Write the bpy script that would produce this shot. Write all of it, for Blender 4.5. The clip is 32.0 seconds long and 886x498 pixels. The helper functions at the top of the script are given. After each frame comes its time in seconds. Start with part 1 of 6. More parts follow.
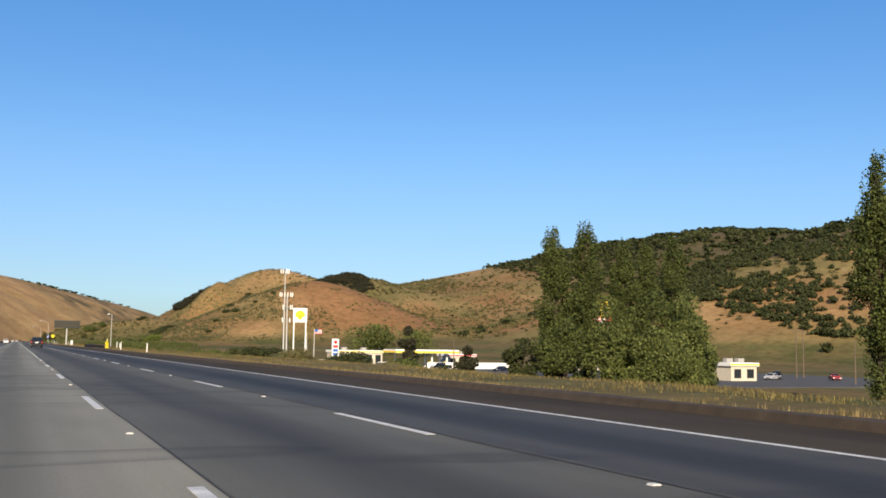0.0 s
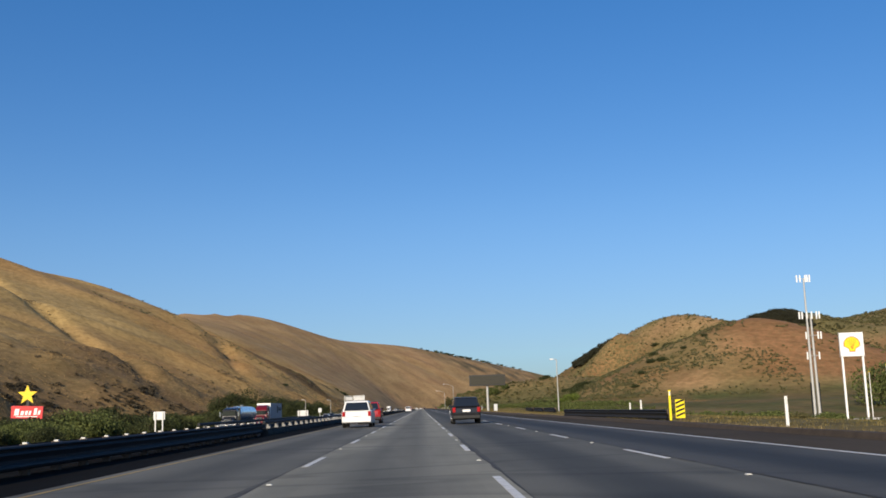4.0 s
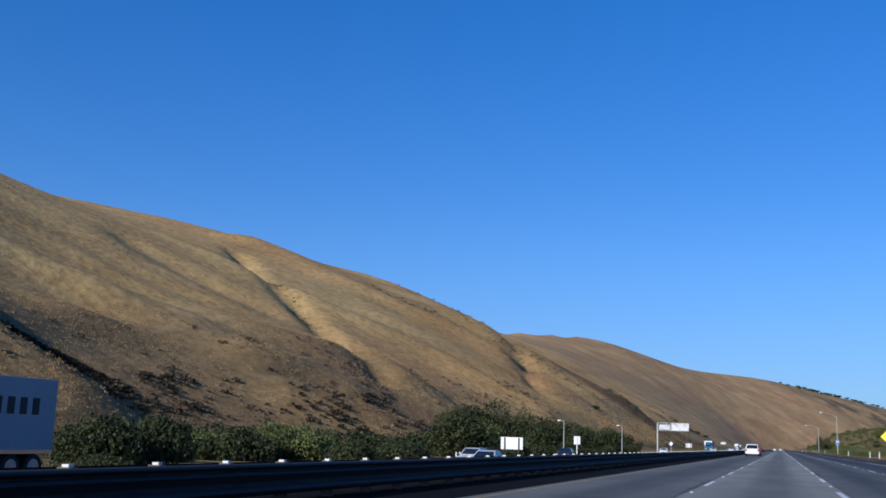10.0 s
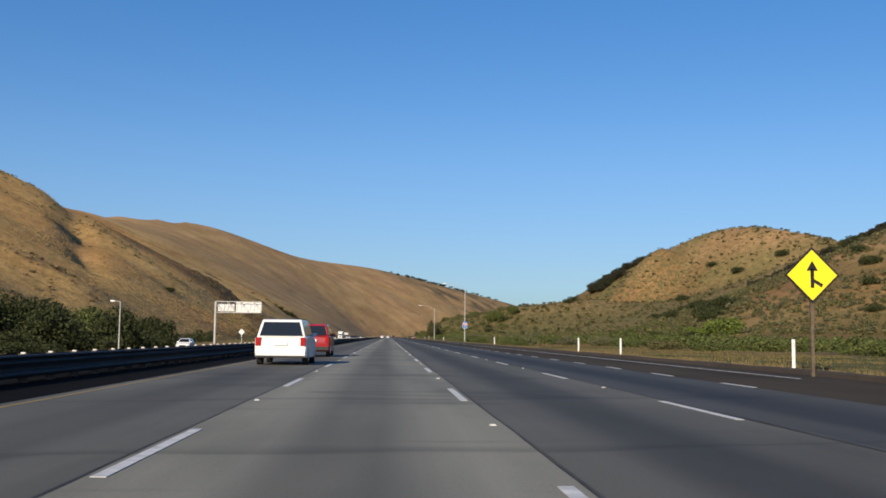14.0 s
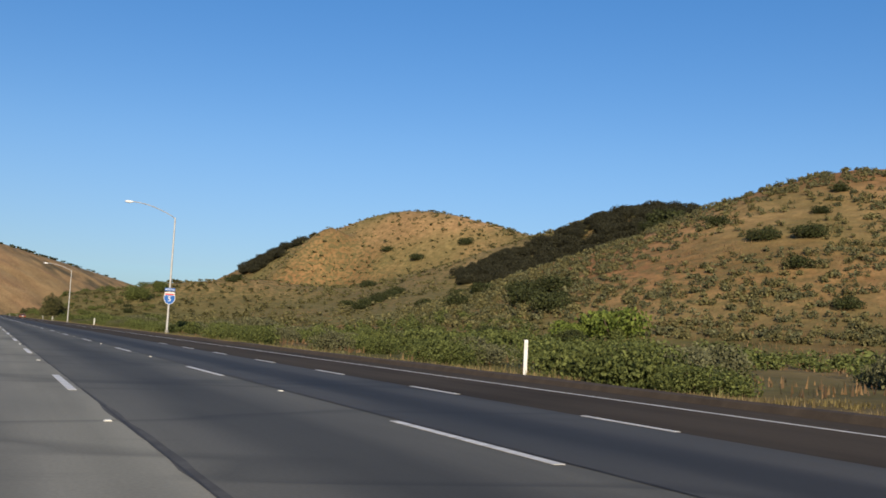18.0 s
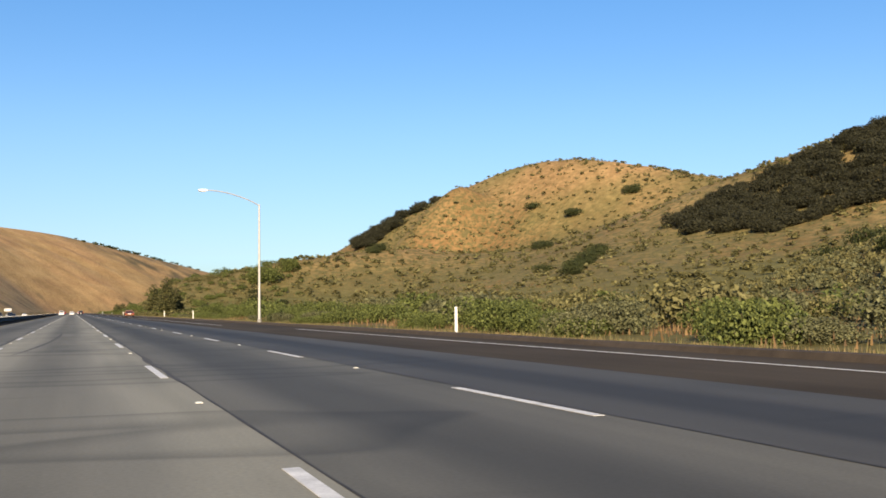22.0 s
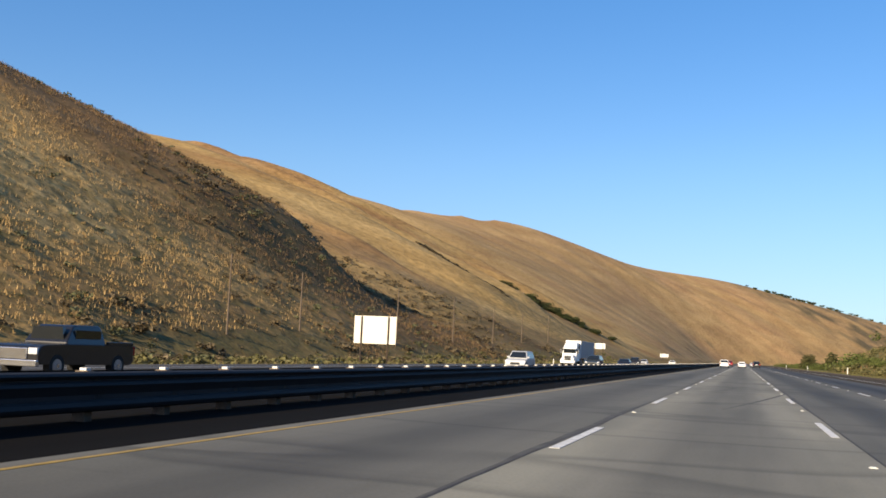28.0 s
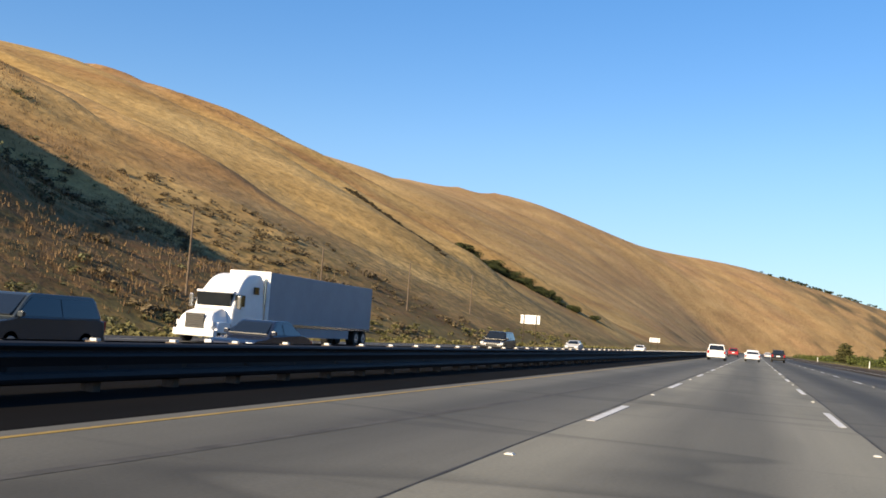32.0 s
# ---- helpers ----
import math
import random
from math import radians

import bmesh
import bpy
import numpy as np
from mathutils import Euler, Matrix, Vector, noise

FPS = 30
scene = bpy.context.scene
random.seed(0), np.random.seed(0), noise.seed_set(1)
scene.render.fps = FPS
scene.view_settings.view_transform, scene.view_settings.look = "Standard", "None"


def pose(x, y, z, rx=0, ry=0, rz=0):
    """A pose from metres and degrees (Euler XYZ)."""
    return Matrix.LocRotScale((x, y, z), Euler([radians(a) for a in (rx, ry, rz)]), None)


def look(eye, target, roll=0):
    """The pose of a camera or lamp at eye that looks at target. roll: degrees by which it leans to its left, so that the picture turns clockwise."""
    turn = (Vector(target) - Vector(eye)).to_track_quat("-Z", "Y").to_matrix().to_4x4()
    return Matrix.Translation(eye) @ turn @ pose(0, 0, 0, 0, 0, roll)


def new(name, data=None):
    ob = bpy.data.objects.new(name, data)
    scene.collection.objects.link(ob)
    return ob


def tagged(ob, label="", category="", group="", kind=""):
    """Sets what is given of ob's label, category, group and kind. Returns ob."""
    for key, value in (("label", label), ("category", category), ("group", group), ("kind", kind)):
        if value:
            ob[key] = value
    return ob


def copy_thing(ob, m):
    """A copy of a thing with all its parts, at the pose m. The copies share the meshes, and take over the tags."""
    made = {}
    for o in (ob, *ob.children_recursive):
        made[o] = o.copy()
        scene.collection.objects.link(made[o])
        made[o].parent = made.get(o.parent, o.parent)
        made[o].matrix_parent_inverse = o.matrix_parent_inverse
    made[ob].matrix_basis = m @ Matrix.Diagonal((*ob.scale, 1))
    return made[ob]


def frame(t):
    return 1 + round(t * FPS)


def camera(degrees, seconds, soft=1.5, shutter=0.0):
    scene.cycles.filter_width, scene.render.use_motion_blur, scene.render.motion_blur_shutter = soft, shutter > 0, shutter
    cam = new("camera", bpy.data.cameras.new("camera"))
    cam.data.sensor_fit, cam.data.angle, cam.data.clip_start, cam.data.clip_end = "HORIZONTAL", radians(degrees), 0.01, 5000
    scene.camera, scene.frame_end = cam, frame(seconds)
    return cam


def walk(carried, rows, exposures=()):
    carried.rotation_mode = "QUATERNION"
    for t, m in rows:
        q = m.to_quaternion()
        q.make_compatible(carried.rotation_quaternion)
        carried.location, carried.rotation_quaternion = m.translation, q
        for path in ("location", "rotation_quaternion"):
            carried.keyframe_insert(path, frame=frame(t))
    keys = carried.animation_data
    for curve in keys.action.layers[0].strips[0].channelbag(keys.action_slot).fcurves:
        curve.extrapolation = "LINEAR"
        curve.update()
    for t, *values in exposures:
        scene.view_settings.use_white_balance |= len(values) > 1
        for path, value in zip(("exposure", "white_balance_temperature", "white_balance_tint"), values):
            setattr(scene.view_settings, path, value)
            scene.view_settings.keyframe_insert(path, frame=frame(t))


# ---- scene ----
cam = camera(47.40, 32.0, soft=1.7)
# seconds, x, y, z, then the turn in degrees
ROWS = [
    (0, 0.47, 0.00, 1.14, 95.53, -0.81, -22.81),
    (0.5, 0.50, 15.01, 1.14, 95.42, -0.85, -20.45),
    (1, 0.55, 30.09, 1.14, 94.60, -0.06, -19.75),
    (1.5, 0.62, 45.15, 1.14, 95.56, 0.07, -19.59),
    (2, 0.71, 60.18, 1.14, 97.32, 1.93, -17.37),
    (2.5, 0.63, 75.18, 1.14, 96.93, 1.53, -12.05),
    (3, 0.60, 90.16, 1.14, 98.10, 2.78, -7.04),
    (3.5, 0.62, 105.13, 1.14, 99.62, 3.11, -2.91),
    (4, 0.64, 120.10, 1.14, 98.92, 1.88, -1.22),
    (4.5, 0.58, 135.05, 1.14, 99.02, 2.87, 4.36),
    (6.5, 0.35, 194.98, 1.14, 97.82, 1.99, 18.72),
    (7, 0.31, 209.95, 1.14, 100.18, -0.81, 20.19),
    (7.5, 0.27, 224.94, 1.14, 99.93, -0.37, 19.57),
    (8, 0.26, 239.94, 1.14, 102.84, -0.53, 19.73),
    (8.5, 0.23, 254.89, 1.14, 102.57, 0.44, 19.91),
    (9, 0.23, 269.86, 1.14, 101.60, -1.08, 19.21),
    (9.5, 0.27, 284.87, 1.14, 100.70, -1.12, 19.90),
    (10, 0.33, 299.89, 1.14, 100.64, -1.79, 18.17),
    (10.5, 0.41, 314.90, 1.14, 100.51, 0.38, 17.51),
    (11, 0.54, 329.94, 1.14, 99.06, 1.46, 13.27),
    (11.5, 0.56, 344.97, 1.14, 96.86, 0.15, 5.45),
    (12, 0.51, 359.98, 1.14, 95.45, 0.14, 1.51),
    (12.5, 0.52, 375.04, 1.14, 95.38, 0.80, -1.20),
    (13, 0.45, 390.10, 1.14, 94.25, 0.66, -4.66),
    (13.5, 0.46, 405.00, 1.14, 95.22, -0.68, -2.96),
    (15.5, 0.42, 464.56, 1.14, 93.72, -0.80, -5.20),
    (16, 0.46, 479.46, 1.14, 94.96, -2.09, -7.17),
    (16.5, 0.41, 494.34, 1.14, 94.44, -2.37, -8.15),
    (17, 0.40, 509.21, 1.14, 94.38, -2.51, -10.85),
    (17.5, 0.39, 524.20, 1.14, 94.34, -2.75, -17.11),
    (18, 0.46, 539.33, 1.14, 94.97, -3.00, -24.46),
    (18.5, 0.45, 554.48, 1.14, 93.26, -3.16, -28.49),
    (19, 0.41, 569.55, 1.14, 94.05, -2.23, -27.82),
    (19.5, 0.40, 584.57, 1.14, 94.32, -1.61, -25.90),
    (20, 0.39, 599.73, 1.14, 94.90, -1.05, -26.47),
    (20.5, 0.40, 615.03, 1.14, 93.87, -1.26, -25.62),
    (21, 0.47, 630.25, 1.14, 94.30, -0.97, -26.02),
    (21.5, 0.37, 645.40, 1.14, 94.73, -0.35, -25.45),
    (22, 0.35, 660.44, 1.14, 93.34, 0.70, -20.12),
    (22.5, 0.34, 675.40, 1.14, 93.29, 2.15, -14.08),
    (23, 0.35, 690.32, 1.14, 93.50, 2.48, -10.72),
    (23.5, 0.36, 705.17, 1.14, 93.95, 2.24, -7.65),
    (24, 0.30, 719.98, 1.14, 91.92, 1.90, -6.80),
    (24.5, 0.32, 734.90, 1.14, 92.88, 4.12, 0.13),
    (25, 0.37, 749.91, 1.14, 92.77, 2.27, -0.80),
    (25.5, 0.38, 764.90, 1.14, 91.93, -2.15, 1.08),
    (26, 0.41, 779.89, 1.14, 95.83, 2.94, 7.72),
    (26.5, 0.38, 794.88, 1.14, 95.84, -0.44, 10.99),
    (28.5, 0.37, 854.97, 1.14, 95.75, -2.36, 16.87),
    (29, 0.38, 869.99, 1.14, 95.84, -2.04, 15.40),
    (29.5, 0.41, 884.98, 1.14, 95.94, -2.56, 15.24),
    (30, 0.40, 899.98, 1.14, 95.52, -3.26, 16.64),
    (30.5, 0.39, 914.99, 1.14, 94.60, -2.66, 18.25),
    (31, 0.37, 929.99, 1.14, 94.33, -3.93, 18.64),
    (31.5, 0.35, 945.00, 1.14, 94.23, -4.14, 18.87),
    (32, 0.36, 960.04, 1.14, 94.57, -4.24, 17.13),
]
EXPOSURES = [(0.0, 0.70, 6500, 10), (1.0, 0.68, 6400, 10), (2.0, 0.66, 6450, 10), (3.0, 0.39, 6050, 10), (4.0, 0.32, 6050, 10), (6.5, 0.2, 5200, 14), (8.0, 0.14, 4950, 17), (9.0, 0.22, 4900, 17), (10.5, 0.27, 5050, 11), (12.0, 0.35, 5950, 10), (13.0, 0.32, 6050, 10), (16.0, 0.49, 6400, 10), (17.0, 0.40, 6250, 10), (18.0, 0.41, 6350, 10), (19.0, 0.87, 6950, 10), (21.0, 0.89, 6900, 10), (23.0, 1.01, 7050, 10), (24.0, 0.87, 6850, 10), (26.0, 0.99, 7000, 10), (29.0, 0.93, 6650, 10), (32.0, 1.03, 6900, 10)]
walk(cam, [(t, pose(x, y, z, rx, ry, rz)) for t, x, y, z, rx, ry, rz in ROWS], EXPOSURES)

# ---- sky and sun: low sun, behind the traveller and to the left ----
SUN_AZ, SUN_EL = 204.0, 23.0          # azimuth from +y, clockwise
world = bpy.data.worlds.new("World")
scene.world = world
world.use_nodes = True
wn = world.node_tree
sky = wn.nodes.new("ShaderNodeTexSky")
sky.sky_type = "NISHITA"
sky.sun_disc = False
sky.sun_elevation, sky.sun_rotation = radians(SUN_EL), radians(SUN_AZ)
sky.air_density, sky.dust_density, sky.ozone_density = 1.0, 0.3, 4.0
bg = wn.nodes["Background"]
bg.inputs[1].default_value = 0.13
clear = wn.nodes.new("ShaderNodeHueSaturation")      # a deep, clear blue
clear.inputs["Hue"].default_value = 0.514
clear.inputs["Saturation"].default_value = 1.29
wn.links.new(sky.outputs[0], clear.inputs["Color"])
even = wn.nodes.new("ShaderNodeGamma")                # a hazier, more even sky towards the horizon
even.inputs["Gamma"].default_value = 0.77
wn.links.new(clear.outputs[0], even.inputs["Color"])
where = wn.nodes.new("ShaderNodeTexCoord")
split = wn.nodes.new("ShaderNodeSeparateXYZ")
wn.links.new(where.outputs["Generated"], split.inputs[0])
rise = wn.nodes.new("ShaderNodeMapRange")             # the haze over the horizon is thin and bluish
rise.interpolation_type = "SMOOTHSTEP"
rise.inputs[1].default_value, rise.inputs[2].default_value = -0.04, 0.20
wn.links.new(split.outputs[2], rise.inputs[0])
veil = wn.nodes.new("ShaderNodeMix")
veil.data_type, veil.blend_type = "RGBA", "MIX"
veil.inputs[6].default_value, veil.inputs[7].default_value = (0.50, 0.64, 0.84, 1), (1, 1, 1, 1)
wn.links.new(rise.outputs[0], veil.inputs[0])
hazy = wn.nodes.new("ShaderNodeMix")
hazy.data_type, hazy.blend_type = "RGBA", "MULTIPLY"
hazy.inputs[0].default_value = 1.0
wn.links.new(even.outputs[0], hazy.inputs[6])
wn.links.new(veil.outputs[2], hazy.inputs[7])
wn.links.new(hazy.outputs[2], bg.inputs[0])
sun_data = bpy.data.lights.new("sun", "SUN")
sun_data.energy, sun_data.angle, sun_data.color = 5.0, radians(0.53), (1.0, 0.83, 0.60)
sun = new("sun", sun_data)
to_sun = Vector((math.sin(radians(SUN_AZ)) * math.cos(radians(SUN_EL)), math.cos(radians(SUN_AZ)) * math.cos(radians(SUN_EL)), math.sin(radians(SUN_EL))))
sun.matrix_world = look((0, 0, 300), Vector((0, 0, 300)) - to_sun)


# ---- materials ----
def node_mat(name, rough=0.8, metal=0.0, spec=0.4):
    m = bpy.data.materials.new(name)
    m.use_nodes = True
    b = m.node_tree.nodes["Principled BSDF"]
    b.inputs["Roughness"].default_value, b.inputs["Metallic"].default_value = rough, metal
    b.inputs["Specular IOR Level"].default_value = spec
    return m, m.node_tree, b


def noise_node(nt, scale, detail=4.0, stretch=None, rough=0.55, coord="Object"):
    tc = nt.nodes.new("ShaderNodeTexCoord")
    n = nt.nodes.new("ShaderNodeTexNoise")
    n.inputs["Scale"].default_value, n.inputs["Detail"].default_value, n.inputs["Roughness"].default_value = scale, detail, rough
    src = tc.outputs[coord]
    if stretch:
        mp = nt.nodes.new("ShaderNodeMapping")
        mp.inputs["Scale"].default_value = stretch
        nt.links.new(src, mp.inputs[0])
        src = mp.outputs[0]
    nt.links.new(src, n.inputs["Vector"])
    return n.outputs["Fac"]


def ramp(nt, fac, stops):
    r = nt.nodes.new("ShaderNodeValToRGB")
    while len(r.color_ramp.elements) < len(stops):
        r.color_ramp.elements.new(0.5)
    for e, (p, c) in zip(r.color_ramp.elements, stops):
        e.position, e.color = p, (*c, 1)
    nt.links.new(fac, r.inputs[0])
    return r.outputs[0]


def mix(nt, kind, fac, a, b):
    m = nt.nodes.new("ShaderNodeMix")
    m.data_type, m.blend_type = "RGBA", kind
    for sock, v in ((m.inputs[0], fac), (m.inputs[6], a), (m.inputs[7], b)):
        if isinstance(v, (int, float)):
            sock.default_value = v
        elif isinstance(v, tuple):
            sock.default_value = (*v, 1)
        else:
            nt.links.new(v, sock)
    return m.outputs[2]


def bump(nt, b, height, strength=0.3, distance=0.05):
    n = nt.nodes.new("ShaderNodeBump")
    n.inputs["Strength"].default_value, n.inputs["Distance"].default_value = strength, distance
    nt.links.new(height, n.inputs["Height"])
    nt.links.new(n.outputs[0], b.inputs["Normal"])


def plain(name, color, rough=0.5, metal=0.0, vary=0.12, scale=3.0, spec=0.4, relief=0.0):
    """A paint, plastic or metal with slight dirt at two scales."""
    m, nt, b = node_mat(name, rough, metal, spec)
    n1, n2 = noise_node(nt, scale, 6), noise_node(nt, scale * 9, 3)
    c = ramp(nt, n1, [(0.25, tuple(v * (1 - vary * 1.6) for v in color)), (0.7, color)])
    c = mix(nt, "MULTIPLY", 0.5, c, ramp(nt, n2, [(0.3, (1 - vary,) * 3), (0.65, (1, 1, 1))]))
    nt.links.new(c, b.inputs["Base Color"])
    if relief:
        bump(nt, b, n2, relief, 0.02)
    return m


def foliage(name, dark, light, rough=0.7):
    m, nt, b = node_mat(name, rough, 0.0, 0.25)
    g = nt.nodes.new("ShaderNodeNewGeometry")
    o = nt.nodes.new("ShaderNodeObjectInfo")
    c = ramp(nt, g.outputs["Random Per Island"], [(0.0, dark), (0.75, light), (1.0, tuple(min(1, v * 1.25) for v in light))])
    c = mix(nt, "MULTIPLY", 0.35, c, ramp(nt, o.outputs["Random"], [(0.0, (0.6, 0.62, 0.55)), (1.0, (1, 1, 1))]))
    nt.links.new(c, b.inputs["Base Color"])
    b.inputs["Subsurface Weight"].default_value = 0.0
    t = nt.nodes.new("ShaderNodeBsdfTranslucent")
    nt.links.new(c, t.inputs[0])
    s = nt.nodes.new("ShaderNodeMixShader")
    s.inputs[0].default_value = 0.22
    nt.links.new(b.outputs[0], s.inputs[1])
    nt.links.new(t.outputs[0], s.inputs[2])
    nt.links.new(s.outputs[0], nt.nodes["Material Output"].inputs[0])
    return m


def terrain_material():
    m, nt, b = node_mat("earth_and_grass", 0.95, 0, 0.1)
    a = nt.nodes.new("ShaderNodeAttribute")
    a.attribute_name = "soil"
    n1, n2, n3 = noise_node(nt, 0.02, 8), noise_node(nt, 0.25, 8), noise_node(nt, 2.0, 4)
    c = mix(nt, "MULTIPLY", 0.8, a.outputs["Color"], ramp(nt, n1, [(0.3, (0.72, 0.7, 0.68)), (0.65, (1.1, 1.08, 1.05))]))
    c = mix(nt, "MULTIPLY", 0.8, c, ramp(nt, n2, [(0.3, (0.62, 0.6, 0.56)), (0.6, (1.1, 1.1, 1.1))]))
    c = mix(nt, "MULTIPLY", 0.6, c, ramp(nt, n3, [(0.3, (0.7, 0.7, 0.7)), (0.6, (1.1, 1.1, 1.1))]))
    spots = noise_node(nt, 0.42, 5, rough=0.6)
    level = nt.nodes.new("ShaderNodeMath")
    level.operation = "MULTIPLY"
    nt.links.new(ramp(nt, spots, [(0.44, (0, 0, 0)), (0.56, (1, 1, 1))]), level.inputs[0])
    nt.links.new(a.outputs["Alpha"], level.inputs[1])
    c = mix(nt, "MIX", level.outputs[0], c, ramp(nt, n3, [(0.3, (0.055, 0.052, 0.022)), (0.7, (0.13, 0.12, 0.05))]))
    nt.links.new(c, b.inputs["Base Color"])
    bump(nt, b, n2, 0.7, 0.8)
    return m


def pavement_material(name, base, band, joints, rough, lanes=True):
    """Worn road surface: oil band in the middle of each lane, streaks along y, stains, and sealed joints across."""
    m, nt, b = node_mat(name, rough, 0, 0.3 if lanes else 0.03)
    long = noise_node(nt, 1.0, 6, (0.9, 0.012, 1.0))
    blot = noise_node(nt, 0.35, 7, (1, 0.35, 1))
    grain = noise_node(nt, 25.0, 3)
    c = ramp(nt, long, [(0.3, tuple(v * 0.78 for v in base)), (0.62, base)])
    if lanes:
        tc = nt.nodes.new("ShaderNodeTexCoord")
        sep = nt.nodes.new("ShaderNodeSeparateXYZ")
        nt.links.new(tc.outputs["Object"], sep.inputs[0])
        turn = nt.nodes.new("ShaderNodeMath")
        turn.operation, turn.inputs[1].default_value = "MULTIPLY", 2 * math.pi / 3.66
        nt.links.new(sep.outputs[0], turn.inputs[0])
        wave = nt.nodes.new("ShaderNodeMath")
        wave.operation = "COSINE"
        nt.links.new(turn.outputs[0], wave.inputs[0])
        add = nt.nodes.new("ShaderNodeMath")
        add.operation, add.inputs[1].default_value, add.inputs[2].default_value = "MULTIPLY_ADD", 0.4, 0.18
        nt.links.new(wave.outputs[0], add.inputs[0])
        both = nt.nodes.new("ShaderNodeMath")
        both.operation = "MULTIPLY_ADD"
        both.inputs[1].default_value = 0.7
        nt.links.new(blot, both.inputs[0])
        nt.links.new(add.outputs[0], both.inputs[2])
        c = mix(nt, "MULTIPLY", 1.0, c, ramp(nt, both.outputs[0], [(0.25, (1.12, 1.12, 1.1)), (0.55, (1, 1, 1)), (0.85, (band,) * 3)]))
    c = mix(nt, "MULTIPLY", 0.7, c, ramp(nt, blot, [(0.32, (0.62, 0.62, 0.62)), (0.55, (1, 1, 1)), (0.75, (1.1, 1.1, 1.08))]))
    if name == "worn_concrete_road":
        age = nt.nodes.new("ShaderNodeMapRange")          # newer, paler slabs give way to older, darker ones
        for k, v in ((1, 690.0), (2, 900.0), (3, 0.0), (4, 1.0)):
            age.inputs[k].default_value = v
        nt.links.new(sep.outputs[1], age.inputs[0])
        c = mix(nt, "MULTIPLY", age.outputs[0], c, (0.86, 0.86, 0.86))
    c = mix(nt, "MULTIPLY", 0.5, c, ramp(nt, grain, [(0.3, (0.75, 0.75, 0.75)), (0.65, (1.08, 1.08, 1.08))]))
    if joints:
        cross = noise_node(nt, 1.0, 5, (0.14, 0.75, 1.0))
        c = mix(nt, "MULTIPLY", 0.85, c, ramp(nt, cross, [(0.30, (0.7, 0.7, 0.71)), (0.40, (1, 1, 1))]))
        line = noise_node(nt, 1.0, 3, (0.035, 0.10, 1.0), 0.5)
        c = mix(nt, "MULTIPLY", 0.6, c, ramp(nt, line, [(0.478, (1, 1, 1)), (0.495, (0.6, 0.6, 0.6)), (0.501, (0.45, 0.45, 0.45)), (0.506, (1, 1, 1))]))
        patch = noise_node(nt, 1.0, 2, (0.4, 0.06, 1.0))
        c = mix(nt, "MULTIPLY", 0.7, c, ramp(nt, patch, [(0.35, (0.74, 0.75, 0.76)), (0.45, (1, 1, 1)), (0.6, (1.0, 1.0, 1.0)), (0.7, (1.15, 1.14, 1.12))]))
    nt.links.new(c, b.inputs["Base Color"])
    bump(nt, b, grain, 0.25, 0.01)
    return m


EARTH = terrain_material()
CONCRETE_ROAD = pavement_material("worn_concrete_road", (0.222, 0.215, 0.175), 0.68, True, 0.8)
INNER_ROAD = pavement_material("dark_worn_concrete_road", (0.122, 0.119, 0.101), 0.72, True, 0.8)
MIXED_ROAD = pavement_material("grey_patched_road", (0.104, 0.100, 0.083), 0.6, True, 0.78)
ASPHALT_ROAD = pavement_material("worn_dark_road", (0.060, 0.057, 0.050), 0.55, True, 0.75)
SHOULDER_ROAD = pavement_material("shoulder_asphalt", (0.066, 0.055, 0.043), 0.8, False, 0.85, False)
# dark asphalt, taken nearly black for the guardrail's shade as well
DARK_ROAD = pavement_material("dark_shaded_shoulder_asphalt", (0.009, 0.0085, 0.008), 0.8, False, 0.95, False)
WHITE_LINE = plain("white_road_paint", (0.72, 0.72, 0.70), 0.6, vary=0.3, scale=4)
YELLOW_LINE = plain("yellow_road_paint", (0.42, 0.27, 0.045), 0.6, vary=0.3, scale=4)
SEAL = plain("crack_seal", (0.05, 0.048, 0.045), 0.8, vary=0.5, scale=2)


# ---- mesh helpers ----
def mesh_np(name, verts, faces, mats, smooth=False):
    """A mesh from an (n, 3) array of vertices and an (m, k) array of faces."""
    verts, faces = np.asarray(verts, np.float32), np.asarray(faces, np.int32)
    me = bpy.data.meshes.new(name)
    k = faces.shape[1]
    me.vertices.add(len(verts))
    me.vertices.foreach_set("co", verts.ravel())
    me.loops.add(faces.size)
    me.loops.foreach_set("vertex_index", faces.ravel())
    me.polygons.add(len(faces))
    me.polygons.foreach_set("loop_start", np.arange(0, faces.size, k, dtype=np.int32))
    me.polygons.foreach_set("loop_total", np.full(len(faces), k, np.int32))
    me.polygons.foreach_set("use_smooth", np.full(len(faces), bool(smooth)))
    for m in mats if isinstance(mats, (list, tuple)) else [mats]:
        me.materials.append(m)
    me.update(calc_edges=True)
    return me


def bm_mesh(name, bm, material, smooth=False):
    me = bpy.data.meshes.new(name)
    bmesh.ops.recalc_face_normals(bm, faces=bm.faces)
    if smooth:
        for f in bm.faces:
            f.smooth = True
    bm.to_mesh(me)
    bm.free()
    me.materials.append(material)
    return me


def part(name, bm, material, parent=None, label="", smooth=False):
    """Links a bmesh as one mesh object, under a thing or a part if given."""
    ob = new(name, bm_mesh(name, bm, material, smooth) if isinstance(bm, bmesh.types.BMesh) else bm)
    if parent:
        ob.parent = parent
    if label:
        ob["label"] = label
    return ob


def empty(name, m=None):
    ob = new(name)
    ob.empty_display_size = 0.2
    if m is not None:
        ob.matrix_world = m
    return ob


